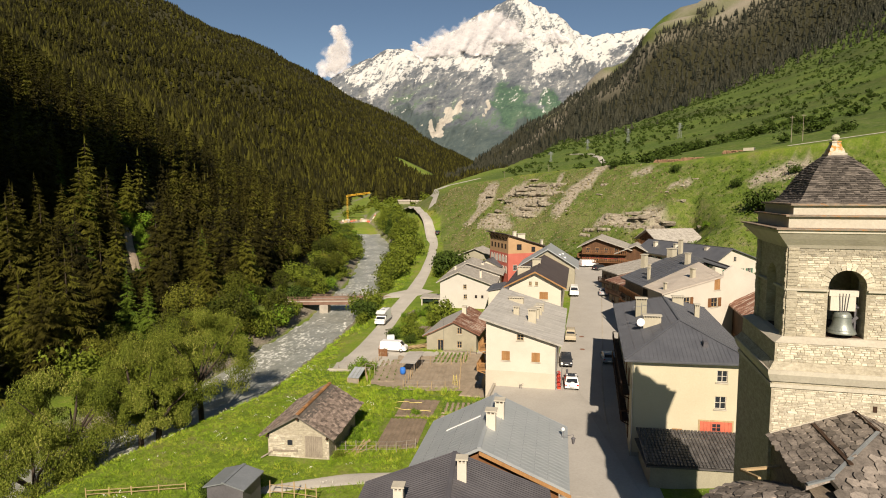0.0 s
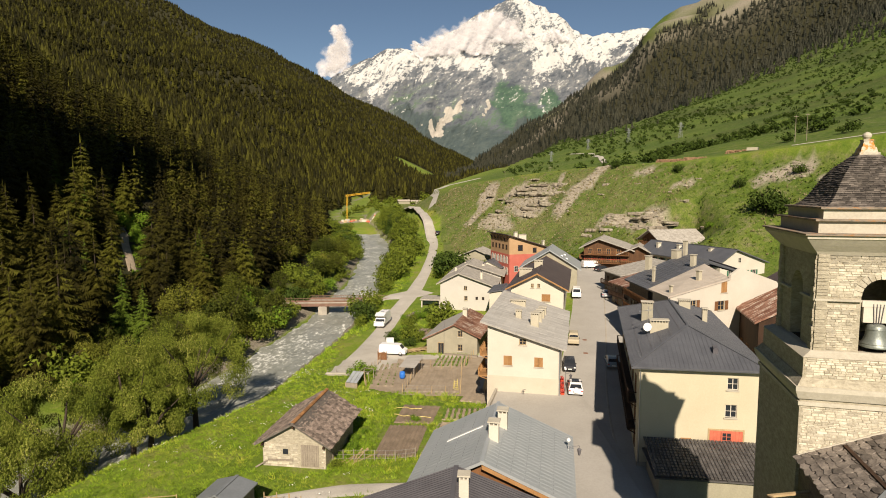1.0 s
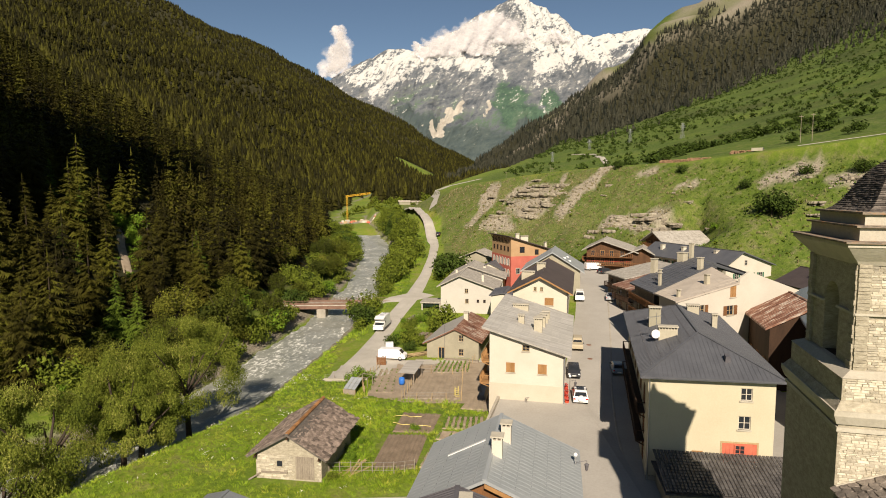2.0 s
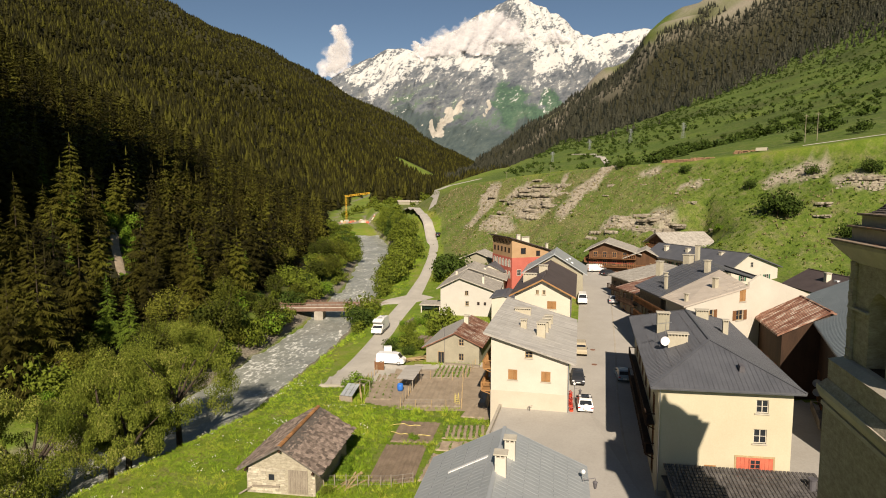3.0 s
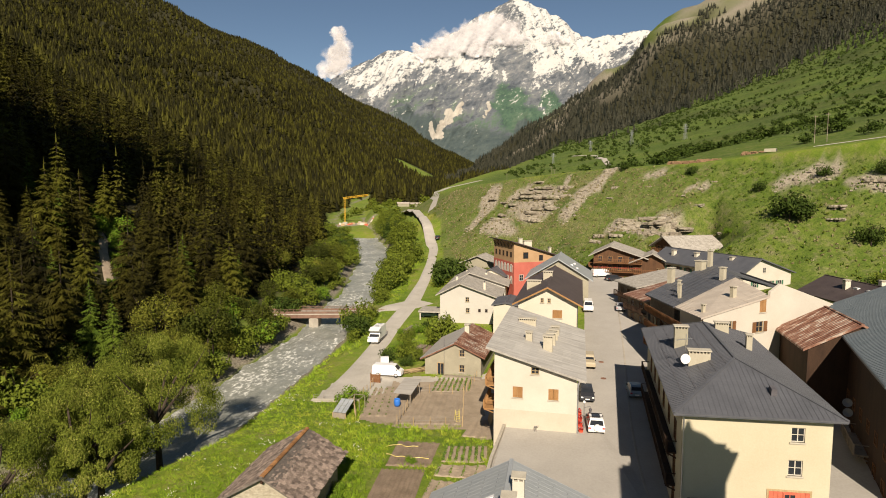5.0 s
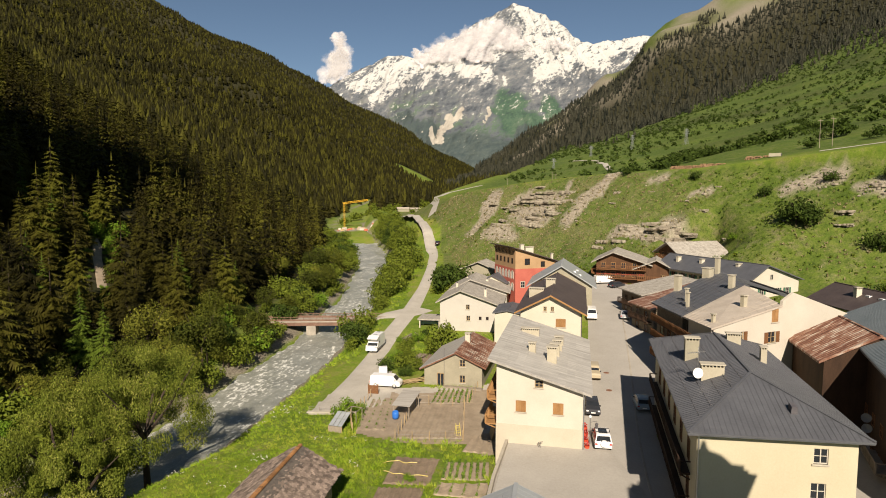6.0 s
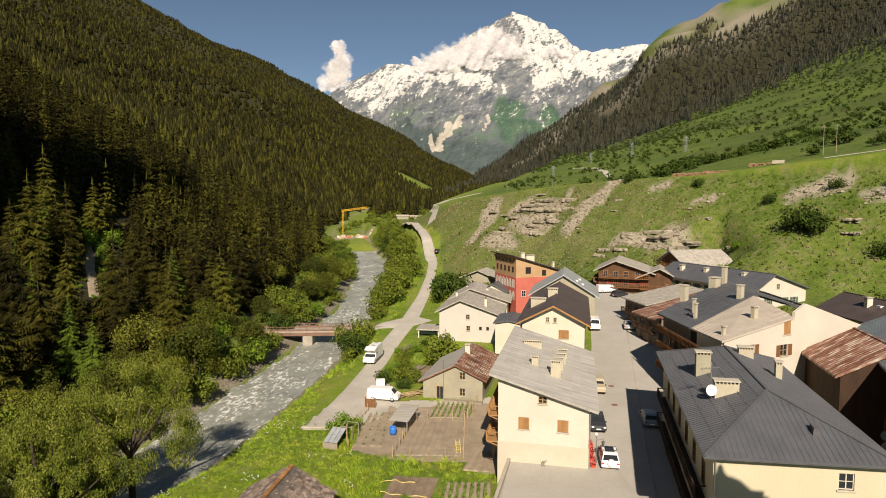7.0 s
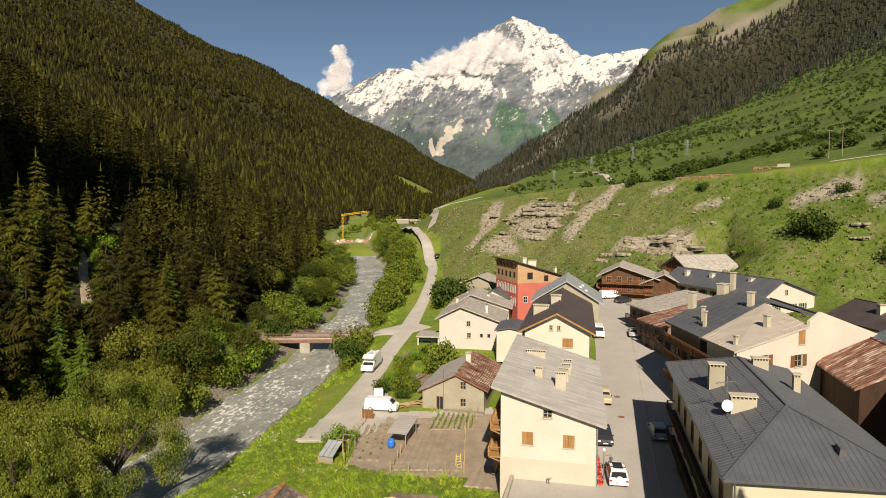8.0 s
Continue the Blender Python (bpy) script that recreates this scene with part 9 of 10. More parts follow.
mb.hexa([(7.0, 2.2, 10.4), (7.5, 2.2, 10.4), (7.0, 3.0, 10.6), (7.5, 3.0, 10.6), (7.05, 2.1, 11.2), (7.45, 2.1, 11.2), (7.05, 2.9, 11.3), (7.45, 2.9, 11.3)])
on(Y, mb, "roof_vent", "dark_metal", "", roof_y)

# its front stands at a flatter angle than its long sides
for o in by_name(Y).children_recursive:
    for v in o.data.vertices:
        v.co.y += 0.10 * v.co.x * max(0.0, 1 - max(v.co.y, 0) / 28.3)

# the tiled lean-to in front of it
M["tile_roof"] = surface("tile_roof", (0.05, 0.047, 0.046), (0.12, 0.112, 0.105), rough=0.6, scale=0.8, fine=6, bumps=0.2, per_island=0.25)
lean, lean_roof, lean_prof = house("lean_to", "rendered lean-to with dark interlocking tile roof", (19.2, 49.8), 8.5, 11.0, 5.6, -1.5, 1.6, 1.6, (5.7, 1.65), "grey_plaster", "tile_roof", (0.4, 0.3), thick=0.12, category="outbuilding")
mb = Mesh()
trng = random.Random(2)
for i in range(38):
    for j in range(14):
        u, v = -0.35 + i * 0.325, 0.0 + j * 0.42
        z = 1.9 + v * 0.17
        mb.hexa([(u, v - 0.25, z), (u + 0.3, v - 0.25, z), (u, v + 0.2, z + 0.07), (u + 0.3, v + 0.2, z + 0.07),
                 (u + 0.04, v - 0.25, z + 0.09), (u + 0.26, v - 0.25, z + 0.09), (u + 0.04, v + 0.2, z + 0.12), (u + 0.26, v + 0.2, z + 0.12)])
tagged(part("tile", mb, M["tile_roof"], lean_roof), kind="stuff")
mb = Mesh()
mb.tube((10.8, 3.4, 2.1), (10.8, 3.4, 3.4), 0.28, 0.28, 12)
mb.tube((10.8, 3.4, 3.4), (10.8, 3.4, 3.5), 0.34, 0.34, 12)
part("flue", mb, M["dark_metal"], lean_roof, "dark blue metal flue")

# white house
W = "white_house"
mb = Mesh()
mb.box(-0.03, -0.035, -2.2, 9.18, -0.003, 2.55)
on(W, mb, "plinth", "dull_plaster", "slightly darker rendered plinth")
downpipe(W, 9.25, -0.1, 0, 6.4)
balcony(W, "W", 23.5, 17.5, 22.8, 2.2, 1.3, "orange_wood", boards=16)
balcony(W, "W", 23.5, 12, 22.8, 5.0, 1.1, "orange_wood", boards=30)
mb = Mesh()
for a, b in (((4.6, -0.5, 0.0), (4.6, -0.5, 1.0)), ((4.6, -0.5, 1.0), (5.1, -0.6, 1.15)), ((4.8, -0.5, 0.0), (4.8, -0.5, 1.0))):
    mb.tube(a, b, 0.03, 0.03, 6)
on(W, mb, "handrail", "dark_metal", "thin bent metal handrail")
mb = Mesh()
for i in range(5):
    mb.box(0.6 + i * 2.0, -0.55, 9.05 - i * 0.59, 0.72 + i * 2.0, 0, 9.2 - i * 0.59)
on(W, mb, "purlin_ends", "shaded_dark_wood", "dark timber purlin ends")
wroof = [o for o in by_name(W).children if o.name.startswith("roof")][0]
mb = Mesh()
slope = (6.6 - 9.3) / 9.15
wrng = random.Random(12)
for row in range(12):
    u0 = -0.88 + row * 0.915
    v = -0.72
    while v < 24.2:
        length = wrng.uniform(1.4, 3.0)
        e = min(v + length, 24.22)
        z0, z1 = 9.3 + 0.24 + slope * u0, 9.3 + 0.24 + slope * (u0 + 0.95)
        a = 0.012 + wrng.random() * 0.014
        mb.hexa([(u0, v, z0 + 0.002), (u0 + 0.95, v, z1 + 0.002), (u0, e - 0.02, z0 + 0.002), (u0 + 0.95, e - 0.02, z1 + 0.002),
                 (u0, v, z0 + a), (u0 + 0.95, v, z1 + a + 0.03), (u0, e - 0.02, z0 + a), (u0 + 0.95, e - 0.02, z1 + a + 0.03)])
        v = e
M["pale_sheet"] = surface("pale_sheet", (0.27, 0.252, 0.222), (0.56, 0.54, 0.49), rough=0.65, scale=0.9, fine=3, stretch=(0.14, 2.2, 0.14), bumps=0.1, per_island=0.05)
tagged(on(W, mb, "roof_sheet", "pale_sheet", "", wroof), kind="stuff")

# garden house: the west slope is pale, the chimney rendered
G = "garden_house"
groof = [o for o in by_name(G).children if o.name.startswith("roof")][0]
mb = Mesh()
gs = (2.4 + 0.2) / 5.2
mb.hexa([(-0.75, -0.55, -0.2 - 0.75 * gs + 0.245), (5.15, -0.55, 2.4 + 0.22), (-0.75, 14.55, -0.2 - 0.75 * gs + 0.245), (5.15, 14.55, 2.4 + 0.22),
         (-0.75, -0.55, -0.2 - 0.75 * gs + 0.29), (5.15, -0.55, 2.4 + 0.27), (-0.75, 14.55, -0.2 - 0.75 * gs + 0.29), (5.15, 14.55, 2.4 + 0.27)])
on(G, mb, "west_sheet", "pale_roof", "pale weathered roof sheet", groof)
mb = Mesh()
for i in range(26):
    v = -0.4 + i * 0.58
    mb.hexa([(5.3, v, 2.66), (10.0, v, 0.72), (5.3, v + 0.12, 2.66), (10.0, v + 0.12, 0.72), (5.3, v, 2.72), (10.0, v, 0.78), (5.3, v + 0.12, 2.72), (10.0, v + 0.12, 0.78)])
on(G, mb, "rib", "rust_roof", "", groof)
chimney(groof, 5.5, 8.0, 2.4, 0.8, 0.8, 1.3, M["cream_plaster"])
late_window(G, south, 2.2, -3.0, 1.0, 2.0, "pale_wood", bars=0)
mb = Mesh()
mb.beam((3.3, -0.1, -3), (3.3, -0.1, 3.2), 0.05)
on(G, mb, "downpipe", "dark_metal")
mb = Mesh()
mb.box(3.5, -1.3, -3.3, 9.6, -0.4, -2.7)
on(G, mb, "flower_bench", "grey_wood", "low wooden bench with pots")

# red house: red lower storeys with arched white surrounds
R = "red_house"
for place, length, key in ((south, 14, "S"), (west_of(13), 13, "W")):
    mb = Mesh()
    mb.hexa([place(s, q, n) for q in (0, 9.6) for n in (-0.05, -0.004) for s in (-0.05, length + 0.05)])
    on(R, mb, "red_render", "red_plaster", "red painted lower storeys")
PW = lambda s, z, n: (n - 0.055, 13 - s, z)
PS = lambda s, z, n: (s, n - 0.055, z)


def arched(place, s, z, w, h):
    mb = Mesh()
    n = 8
    arc = [(math.pi * i / n) for i in range(n + 1)]
    c = s + w / 2
    for a, b in zip(arc, arc[1:]):
        o = [(c - (w / 2 + e) * math.cos(t), z + h + (w / 2 + e) * math.sin(t)) for t in (a, b) for e in (0, 0.22)]
        mb.hexa([place(o[k][0], o[k][1], q) for q in (-0.07, 0.0) for k in (0, 1, 2, 3)])
    for x0 in (s - 0.22, s + w):
        mb.hexa([place(x, q, e) for q in (z - 0.1, z + h) for e in (-0.07, 0.0) for x in (x0, x0 + 0.22)])
    win = on(R, mb, "window", "white_plaster", "white arched window surround")
    g = Mesh()
    g.face(*[place(x, q, -0.02) for x, q in [(s, z), (s + w, z)] + [(c + w / 2 * math.cos(t), z + h + w / 2 * math.sin(t)) for t in arc]])
    on(R, g, "pane", "pale_sheet", "pale curtained glass", win)


for z in (4.1, 7.1):
    for i in range(6):
        arched(PW, 1.0 + i * 2.0, z, 0.95, 1.3)
for i in range(5):
    late_window(R, west_of(13), 1.2 + i * 2.4, 10.9, 0.8, 1.1, "shaded_dark_wood")
late_window(R, south, 2.6, 10.6, 1.2, 1.4, "shaded_dark_wood")
late_window(R, south, 7.0, 10.0, 0.9, 1.2, "shaded_dark_wood")
for s in (1.5, 4.5, 7.5):
    late_window(R, PS, s, 5.0, 1.0, 1.4, "white_plaster")
mb = Mesh()
for i in range(6):
    mb.beam((-0.85, 1 + i * 2.2, 14.7), (0.0, 1 + i * 2.2, 13.2), 0.18)
on(R, mb, "roof_strut", "shaded_dark_wood", "dark timber roof struts")
rroof = [o for o in by_name(R).children if o.name.startswith("roof")][0]
for u, v, w in ((4.0, 5.0, 0.9), (6.5, 6.0, 2.2), (12.5, 5.0, 0.5)):
    chimney(rroof, u, v, 14.6 - u * 0.3, w, 0.8, 1.6, M["cream_plaster"])

# north white houses
for nm, cs in (("white_north_house", ((2.2, 11.5, 0.5), (9.5, 3.0, 0.5))), ("stone_roof_house", ((3.0, 9.0, 0.9), (8.0, 5.0, 0.6)))):
    rf = [o for o in by_name(nm).children if o.name.startswith("roof")][0]
    for u, v, w in cs:
        chimney(rf, u, v, 6.2, w, w, 1.0, M["cream_plaster"], "pot")
for s in (8.5, 10.0):
    late_window("white_north_house", south, s, 1.2, 0.35, 0.5, "shaded_dark_wood", bars=0)
annex = house("slate_annex", "low annex with dark flat sloping roof", (10.6, 128.5), 13, 5.0, 9, -1.5, 4.4, 4.4, (2.5, 4.9), "cream_plaster", "slate_metal", (0.4, 0.4), category="outbuilding")

# dark roof house and the pale roof behind it
downpipe("dark_roof_house", 9.25, -0.1, 2, 9.4, "dark_metal")
late_window("dark_roof_house", lambda s, z, n: (9.2 - n, s, z), 3, 6.5, 1.0, 1.4, "wood")
droof = [o for o in by_name("grey_roof_house").children if o.name.startswith("roof")][0]
for u, v in ((8.5, 3.0), (9.6, 3.2), (9.0, 8.0)):
    mb = Mesh()
    z = 13.3 - (u - 6) * (3.7 / 6) + 0.26
    mb.box(u - 0.3, v - 0.5, z - 0.25, u + 0.3, v + 0.5, z + 0.12)
    part("skylight", mb, M["lamp_white"], droof, "bright roof window")

# street front of the slate and tan roofed houses: balconies and windows
front = thing("street_front", "dark timber balconies on the street front", "balcony", pose(31.85, 99.0, 0, 0, 0, 0))


def front_place(s, z, n):
    return (n, -s, z)


for z in (4.4, 7.2, 9.4):
    mb = Mesh()
    mb.hexa([front_place(s, q, -o) for q in (z - 0.14, z) for o in (0, 1.1) for s in (0.5, 18.0)])
    fl = part("balcony_floor", mb, M["shaded_dark_wood"], front)
    mb = Mesh()
    mb.beam(front_place(0.5, z + 0.95, -1.1), front_place(18.0, z + 0.95, -1.1), 0.1)
    part("rail", mb, M["wood"], fl)
    for i in range(44):
        s = 0.5 + 17.5 * i / 43
        mb = Mesh()
        mb.beam(front_place(s, z, -1.1), front_place(s, z + 0.95, -1.1), 0.14, 0.03)
        part("baluster", mb, M["wood"], fl)
for s in np.arange(1.5, 17.5, 2.6):
    for z in (1.8, 4.6, 7.4):
        late_window("street_front", front_place, float(s), z, 1.0, 1.7, "wood")

# houses farther up the street
for nm, d, zs in (("rusty_street_house", 7.5, (3.4, 5.8)), ("stone_street_house", 9.5, (4.2, 6.4))):
    for s in np.arange(1.5, d - 1, 3.0):
        for z in zs:
            late_window(nm, west_of(d), float(s), z, 0.9, 1.2, "wood")
    balcony(nm, "W", d, 0.5, d - 0.5, zs[1] - 0.4, 1.1, "shaded_dark_wood", boards=int(d * 2))
M["green_paint"] = surface("green_paint", (0.03, 0.10, 0.06), (0.06, 0.16, 0.10))
for s in (2.6, 6.8):
    late_window("long_house", south, s, 7.4, 0.9, 1.2, "white_plaster", "green_paint")
late_window("long_house", south, 5.2, 10.4, 0.7, 1.0, "white_plaster")
late_window("long_house", south, 9.4, 7.4, 0.9, 1.2, "white_plaster", "green_paint")
balcony("long_house", "W", 28, 1, 27, 7.6, 1.4, "pale_wood", boards=40)
for s in np.arange(2, 26, 3.2):
    late_window("long_house", west_of(28), float(s), 7.9, 1.1, 1.7, "wood", "green_paint")
lroof = [o for o in by_name("long_house").children if o.name.startswith("roof")][0]
for u, v in ((3.0, 6.0), (2.5, 16.0), (5.0, 24.0), (2.0, 23.0)):
    chimney(lroof, u, v, 11.6, 0.9, 0.8, 1.3, M["cream_plaster"])
broof = [o for o in by_name("brown_roof_house").children if o.name.startswith("roof")][0]
chimney(broof, 2.5, 9.0, 10.2, 0.9, 0.8, 1.6, M["cream_plaster"])
chimney(broof, 8.0, 8.0, 10.6, 1.0, 0.8, 1.2, M["cream_plaster"])
for s in (3.0, 7.0):
    for v in (4.0, 7.0):
        mb = Mesh()
        z = 9.0 + 2.5 * min(s, 4.5) / 4.5 + 0.25 - max(0, s - 4.5) * 0.38
        mb.box(s - 0.35, v - 0.5, z - 0.2, s + 0.35, v + 0.5, z + 0.1)
        part("skylight", mb, M["lamp_white"], broof, "bright roof window")
for nm, d, w in (("chalet", 14, 12), ("upper_chalet", 13, 10.5)):
    base = 4 if nm == "chalet" else 6
    for z in (base + 3.4, base + 5.6):
        mbal = balcony(nm, "S", d, 0.3, w - 0.3, z, 1.4, "wood", boards=24)
    balcony(nm, "W", d, 0.5, d - 0.5, base + 4.4, 1.2, "wood", boards=24)
    for s in (1.2, 3.6, 6.0, 8.6):
        for z in (base + 3.7, base + 5.8):
            late_window(nm, south, s, z, 0.9, 1.3, "orange_wood")
    for s in (1.5, 4.5, 8.0, 11.0):
        late_window(nm, west_of(d), s, base + 4.6, 0.9, 1.3, "orange_wood")
M["geranium"] = foliage("geranium", (0.20, 0.02, 0.02), (0.50, 0.06, 0.05), 1.0)
boxes = []
fr = random.Random(6)
for i in range(26):
    p = by_name("chalet").matrix_world @ Vector((0.4 + i * 0.43, -1.42, 7.4 + 0.9))
    boxes.append(tuple(p))
scatter("balcony_flowers", np.array(boxes), np.full(len(boxes), 0.5), SPRIG, M["geranium"], "red flowers in boxes along the chalet balcony", "flowers", seed=3)
wing = house("chalet_wing", "brown timber chalet wing with stone slab roof", (47.5, 156.5), 20, 9, 9, 4, 10.0, 9.6, (4.5, 12.0), "chalet_wood", "stone_roof", (1.0, 1.2), category="chalet")
balcony("chalet_wing", "S", 9, 0.3, 8.7, 7.2, 1.3, "wood", boards=18)

# rusty roof house and the timber barn
for nm, d in (("rusty_roof_house", 10.2), ("grey_roof_barn", 35.5)):
    for s in np.arange(1.5, d - 1.5, 3.2):
        late_window(nm, west_of(d), float(s), 4.4, 0.9, 1.1, "wood")
        late_window(nm, west_of(d), float(s), 1.4, 0.9, 1.1, "wood")
for nm, prof, d, step in (("rusty_roof_house", [(-0.5, 9.715), (5.0, 12.74), (10.5, 9.88)], 10.2, 0.5), ("grey_roof_barn", [(-0.7, 11.3), (7.0, 15.04), (14.7, 11.3)], 35.5, 0.45)):
    rf = [o for o in by_name(nm).children if o.name.startswith("roof")][0]
    mb = Mesh()
    ribs(mb, prof, -0.3, d + 0.3, step, 0.03, 0.05)
    on(nm, mb, "seam", "rust_roof" if nm[0] == "r" else "blue_metal", "", rf)

for v, z in ((15.1, 4.8), (14.6, 3.9)):
    mb = Mesh()
    mb.lathe([(0.0, 0.0), (0.22, 0.03), (0.40, 0.10), (0.46, 0.16), (0.44, 0.17), (0.0, 0.03)], (0, 0, 0), 20)
    dish = on("grey_roof_barn", mb, "satellite_dish", "grey_metal", "pale grey satellite dish")
    dish.matrix_basis = pose(-0.45, v, z, 62, 0, -20)
    mb = Mesh()
    mb.beam((0, 0, 0), (0.35, 0.25, -0.2), 0.05)
    on("grey_roof_barn", mb, "dish_arm", "dark_metal", "", dish)
balcony("grey_roof_barn", "W", 35.5, 22.5, 28.5, 2.4, 1.2, "grey_wood", boards=16)

# roofs at the foot of the picture
H = "grey_metal_house"
hroof = [o for o in by_name(H).children if o.name.startswith("roof")][0]
mb = Mesh()
for row in range(5):
    u = 0.4 + row * 1.0
    for i in range(20):
        for uu in (u, 10.6 - u):
            z = 4.85 + (2.7 / 5.2) * u if uu == u else 5.15 + (2.4 / 5.8) * (11 - uu)
            mb.box(uu - 0.015, -0.5 + i * 0.55, z - 0.02, uu + 0.015, -0.32 + i * 0.55, z + 0.05)
tagged(on(H, mb, "snow_guard", "grey_metal", "", hroof), kind="stuff")
mb = Mesh()
mb.hexa([(1.4, 6.3, 5.62), (4.4, 6.3, 7.17), (1.4, 6.6, 5.62), (4.4, 6.6, 7.17), (1.4, 6.3, 5.68), (4.4, 6.3, 7.23), (1.4, 6.6, 5.68), (4.4, 6.6, 7.23)])
on(H, mb, "light_strip", "lamp_white", "white roof strip", hroof)
mb = Mesh()
for v in (-0.85, ):
    mb.hexa([(5.2, v, 7.0), (11.9, v, 4.25), (5.2, v + 0.04, 7.0), (11.9, v + 0.04, 4.25), (5.2, v, 7.3), (11.9, v, 4.55), (5.2, v + 0.04, 7.3), (11.9, v + 0.04, 4.55)])
on(H, mb, "bargeboard", "orange_wood", "orange wooden bargeboard", hroof)
balcony(H, "S", 10.5, 6, 10.8, 2.2, 1.0, "orange_wood", boards=14)
house("garden_shed", "small shed with dark grey metal roof", (-20.2, 48.0), 10, 3.4, 3.2, -3.5, 0.7, 0.7, (1.7, 1.15), "dark_metal", "grey_metal", (0.25, 0.25), thick=0.1, category="shed")

# stone hut: boarded door, window, proud stones and roof slabs
U = "stone_hut"
mb = Mesh()
for i in range(8):
    mb.box(4.15 + i * 0.24, -0.07, -1.75, 4.37 + i * 0.24, -0.02, 0.55)
hut_door = on(U, mb, "barn_door", "grey_wood", "weathered grey board door")
for z in (-1.3, -0.2):
    mb = Mesh()
    mb.box(4.15, -0.10, z, 6.05, -0.07, z + 0.13)
    on(U, mb, "door_batten", "grey_wood", "", hut_door)
mb = Mesh()
mb.box(2.2, -0.04, -0.55, 2.75, 0.0, 0.0)
on(U, mb, "window", "glass", "small dark window hole")
mb = Mesh()
mb.beam((0.6, -0.1, -1.2), (3.3, -0.1, -1.15), 0.14)
mb.beam((-0.6, -0.5, -1.9), (0.5, -0.1, -1.3), 0.12)
on(U, mb, "lintel", "grey_wood")
mb = Mesh()
for x, z in ((0.1, 0.62), (3.5, 2.6), (6.7, 0.62)):
    mb.box(x - 0.1, -0.55, z - 0.2, x + 0.1, 0.0, z)
on(U, mb, "purlin_ends", "shaded_dark_wood")
hut = by_name(U)
hut_wall = [o for o in hut.children if o.name.startswith("wall")][0]
stones(hut_wall, -0.002, 0.05, 6.75, -1.9, 0.6, [(4.05, 6.15, -2.2, 0.65), (2.1, 2.85, -0.65, 0.1)], 15, 130, tall=(0.12, 0.24), long=(0.25, 0.6), proud=(0.02, 0.06))
hut_roof = [o for o in hut.children if o.name.startswith("roof")][0]
HR = (2.75 - 0.75) / 3.5
M["roof_slab"] = surface("roof_slab", (0.095, 0.072, 0.058), (0.36, 0.28, 0.225), rough=0.9, scale=2.2, fine=10, bumps=0.7, per_object=0.5)


def small_slab(seed):
    me = slab_mesh(seed, 0.5, 0.5, 0.045).copy()
    me.materials.clear()
    me.materials.append(M["roof_slab"])
    return me


HUT_SLABS = [small_slab(s) for s in range(100, 108)]
zE = 0.75 + 0.24
lay_slabs(hut_roof, (7.45, -0.55, zE - 0.7 * HR * 0.94), (0, 1, 0), (-0.857, 0, 0.515 * HR / 0.6), 10.6, 14, 0.44, lambda s, q: q < 4.8, 21, "slate", HUT_SLABS)
lay_slabs(hut_roof, (-0.68, -0.55, zE - 0.7 * HR), (0, 1, 0), (0.868, 0, 0.496), 10.6, 14, 0.44, lambda s, q: q < 4.75, 22, "slate", HUT_SLABS)
mb = Mesh()
rr = random.Random(5)
for i in range(26):
    v = -0.5 + i * 0.41
    mb.hexa([(3.28, v, 2.98), (3.72, v, 2.98), (3.28, v + 0.38, 2.98), (3.72, v + 0.38, 2.98), (3.38, v, 3.10 + rr.uniform(0, 0.05)), (3.62, v, 3.10), (3.38, v + 0.38, 3.10), (3.62, v + 0.38, 3.12)])
M["ridge_tile"] = surface("ridge_tile", (0.14, 0.075, 0.04), (0.42, 0.20, 0.07), scale=2, fine=10, per_island=0.3)
on(U, mb, "ridge_tile", "ridge_tile", "orange clay ridge tiles", hut_roof)

# ---- street furniture ----
def street_lamp(x, y, label, h=5.6, arm=0.9, yaw=0):
    ob = thing("street_lamp", label, "street lamp", spot(x, y, yaw))
    mb = Mesh()
    mb.tube((0, 0, -0.2), (0, 0, 0.9), 0.11, 0.08, 10)
    mb.tube((0, 0, 0.9), (0, 0, h), 0.055, 0.04, 8)
    part("post", mb, M["rim"], ob)
    mb = Mesh()
    mb.tube((0, 0, h - 0.5), (arm, 0, h - 0.35), 0.025, 0.025, 6)
    mb.tube((arm, 0, h - 0.35), (arm, 0, h - 0.55), 0.02, 0.02, 6)
    part("arm", mb, M["dark_metal"], ob)
    mb = Mesh()
    mb.lathe([(0.03, 0), (0.2, -0.12), (0.2, -0.16), (0.17, -0.18), (0.10, -0.6), (0.03, -0.66), (0.0, -0.66)], (arm, 0, h - 0.55), 6)
    part("lantern", mb, M["dark_metal"], ob, "dark hanging lantern")
    mb = Mesh()
    mb.lathe([(0.0, -0.15), (0.15, -0.08), (0.17, 0.05), (0.1, 0.16), (0.0, 0.2)], (0, 0, h + 0.12), 12)
    part("globe", mb, M["lamp_white"], ob, "white round lamp globe", True)


street_lamp(10.9, 48.0, "tall street lamp with white globe and hanging lantern", 6.2)
street_lamp(16.3, 75.3, "wall side street lamp with hanging lantern", 3.2, 0.7)
M["orange_plastic"] = surface("orange_plastic", (0.55, 0.06, 0.03), (0.68, 0.10, 0.05), rough=0.4)
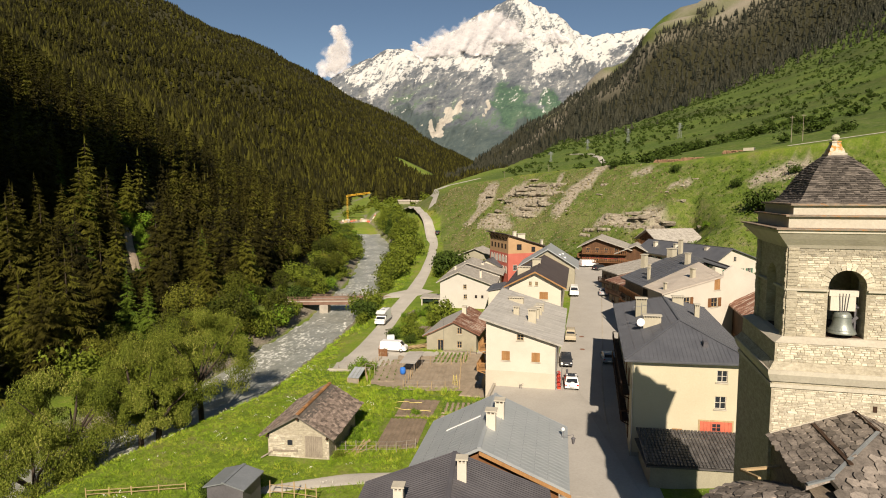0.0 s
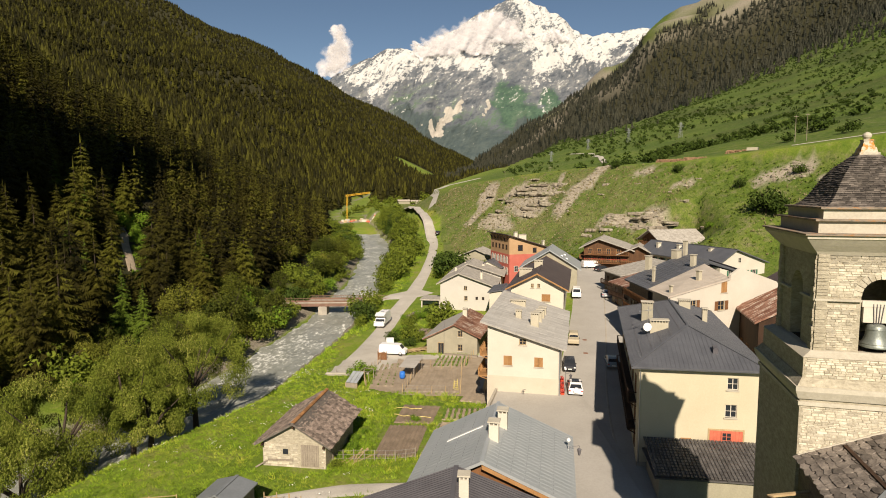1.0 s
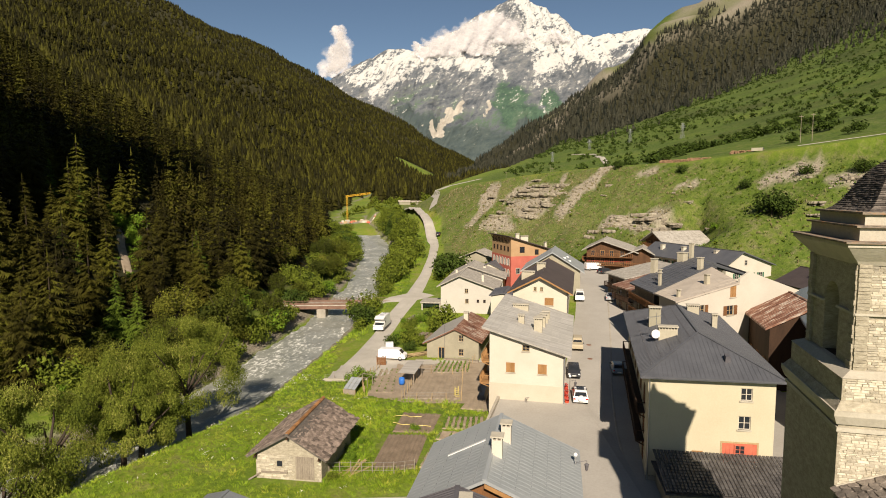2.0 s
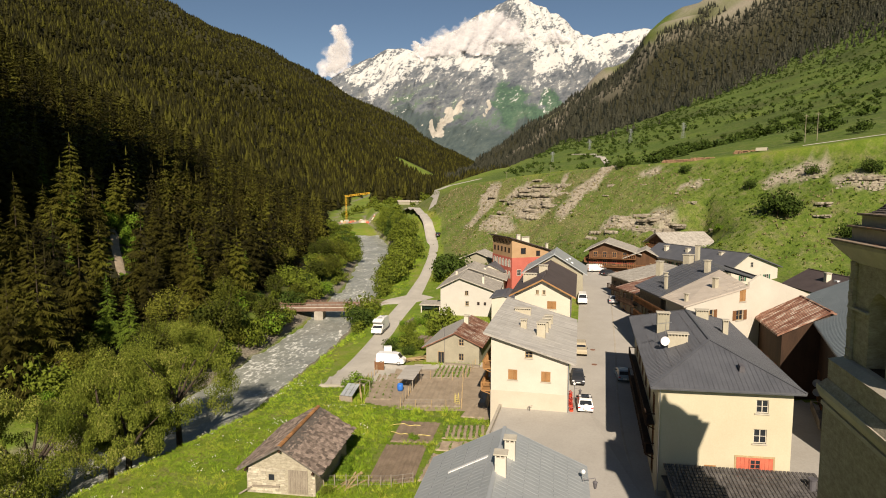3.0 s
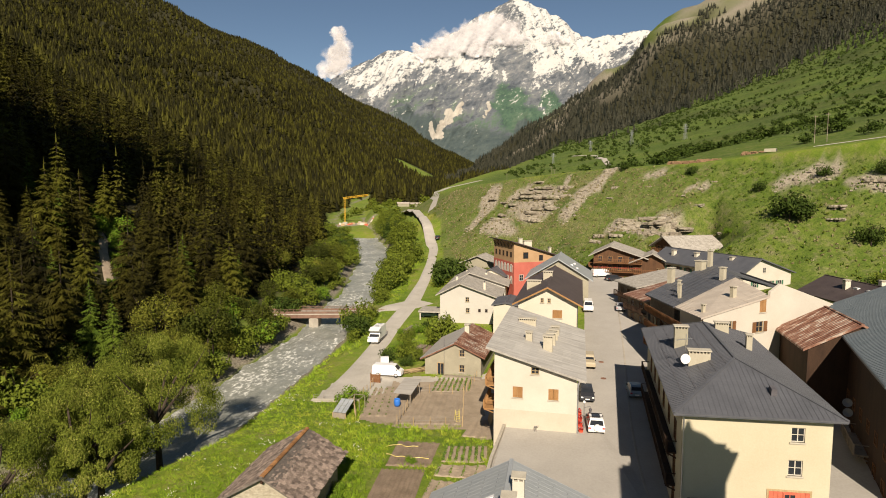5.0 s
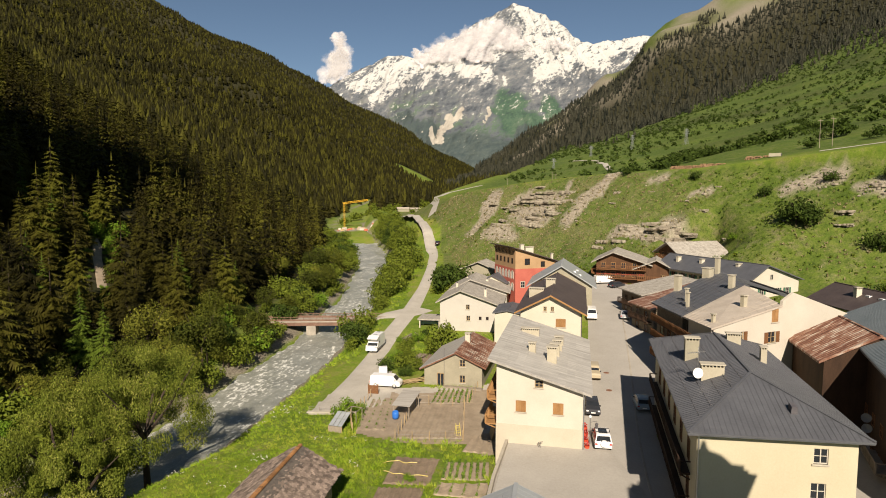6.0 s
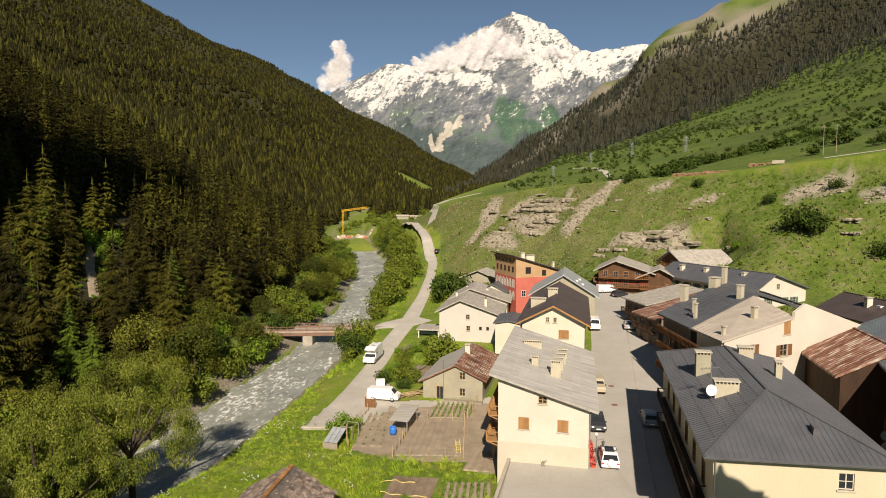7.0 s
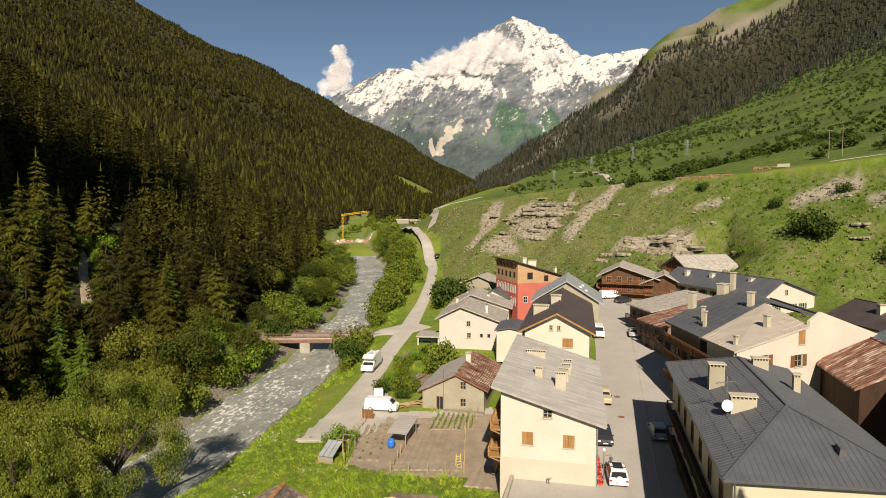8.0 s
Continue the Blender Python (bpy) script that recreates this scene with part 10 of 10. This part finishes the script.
for i, (x, y) in enumerate(((15.75, 74.3), (16.0, 75.8), (16.3, 77.2), (16.6, 78.8))):
    pot = thing("flower_tub", "red flower tub beside the white house wall", "flower tub", spot(x, y, 0, 1, 0), "red flower tubs")
    mb = Mesh()
    mb.lathe([(0.0, 0.1), (0.22, 0.1), (0.28, 0.5), (0.25, 0.5), (0.22, 0.42), (0.0, 0.42)], (0, 0, 0), 12)
    part("tub", mb, M["orange_plastic"], pot)
    v, f = leafy_arrays(random.Random(70 + i), [((0, 0, 0.75), (0.32, 0.32, 0.3))], 60, 0.10)
    part("bloom", raw_mesh("bloom", v, f, M["geranium"]), None, pot)
M["iron"] = surface("iron", (0.16, 0.075, 0.045), (0.26, 0.13, 0.08), rough=0.6)
drain = thing("drain_grate", "rusty square drain grate in the street", "drain grate", spot(16.6, 70.9, -14, 1, -0.11))
mb = Mesh()
for i in range(9):
    mb.box(-0.55 + i * 0.125, -0.5, 0.0, -0.47 + i * 0.125, 0.5, 0.03)
mb.box(-0.6, -0.56, 0, 0.6, -0.5, 0.03)
mb.box(-0.6, 0.5, 0, 0.6, 0.56, 0.03)
part("grate", mb, M["iron"], drain)
for x, y in ((16.7, 62.5), (15.3, 54.5), (16.3, 54.4), (14.3, 54.8), (24.0, 97.0), (22.6, 90.5)):
    cover_ob = thing("manhole_cover", "round iron manhole cover in the asphalt", "manhole cover", spot(x, y, 0, 1, -0.11), "manhole covers")
    mb = Mesh()
    mb.lathe([(0.0, 0.02), (0.30, 0.02), (0.30, 0.01), (0.33, 0.01), (0.33, 0.025), (0.38, 0.02), (0.4, -0.02)], (0, 0, 0), 20)
    part("lid", mb, M["iron"], cover_ob)
# pavement along the shaded side of the street
ribbon("gutter_strip", [(16.6, 46), (18.2, 58), (19.6, 66), (22.4, 78), (26.5, 93), (31.5, 112), (36, 130)], 0.35, M["concrete"], "pale paved gutter along the street", "gutter", lift=0.125)

# far buildings in the valley
house("valley_house", "small house with grey stone roof among bushes", (6.5, 186), 20, 9, 8, 1, 6.6, 6.6, (4.5, 8.4), "grey_plaster", "stone_roof", (1.0, 0.9))
house("slate_house", "house with dark slate roof beside the red house", (9.5, 163), 20, 7, 8, 0, 5.8, 5.8, (3.5, 7.4), "cream_plaster", "slate_metal", (0.6, 0.5))
for i, (x, y, w) in enumerate(((-28, 520, 14), (-12, 525, 10), (-40, 530, 10))):
    house("valley_barn", "long low pale building in the far valley", (x, y), 80, 8, w, 8, float(land(x, y)) + 2.4, float(land(x, y)) + 2.4, (4, float(land(x, y)) + 3.4), "grey_plaster", "tan_roof", (0.5, 0.5), category="barn")

# the low wall along the edge of the square
mb = Mesh()
for (ax, ay), (bx, by) in (((7.6, 76.0), (5.45, 68.2)), ((5.45, 68.2), (3.75, 60)), ((3.75, 60), (2.1, 50))):
    za, zb = float(street_z(ay)) + 0.5, float(street_z(by)) + 0.5
    mb.hexa([(ax - 0.3, ay, -3), (ax + 0.02, ay, -3), (bx - 0.3, by, -3), (bx + 0.02, by, -3), (ax - 0.3, ay, za), (ax + 0.02, ay, za), (bx - 0.3, by, zb), (bx + 0.02, by, zb)])
tagged(part("retaining_wall", mb, M["concrete"]), "low pale rendered wall along the asphalt square", "wall", kind="structure")
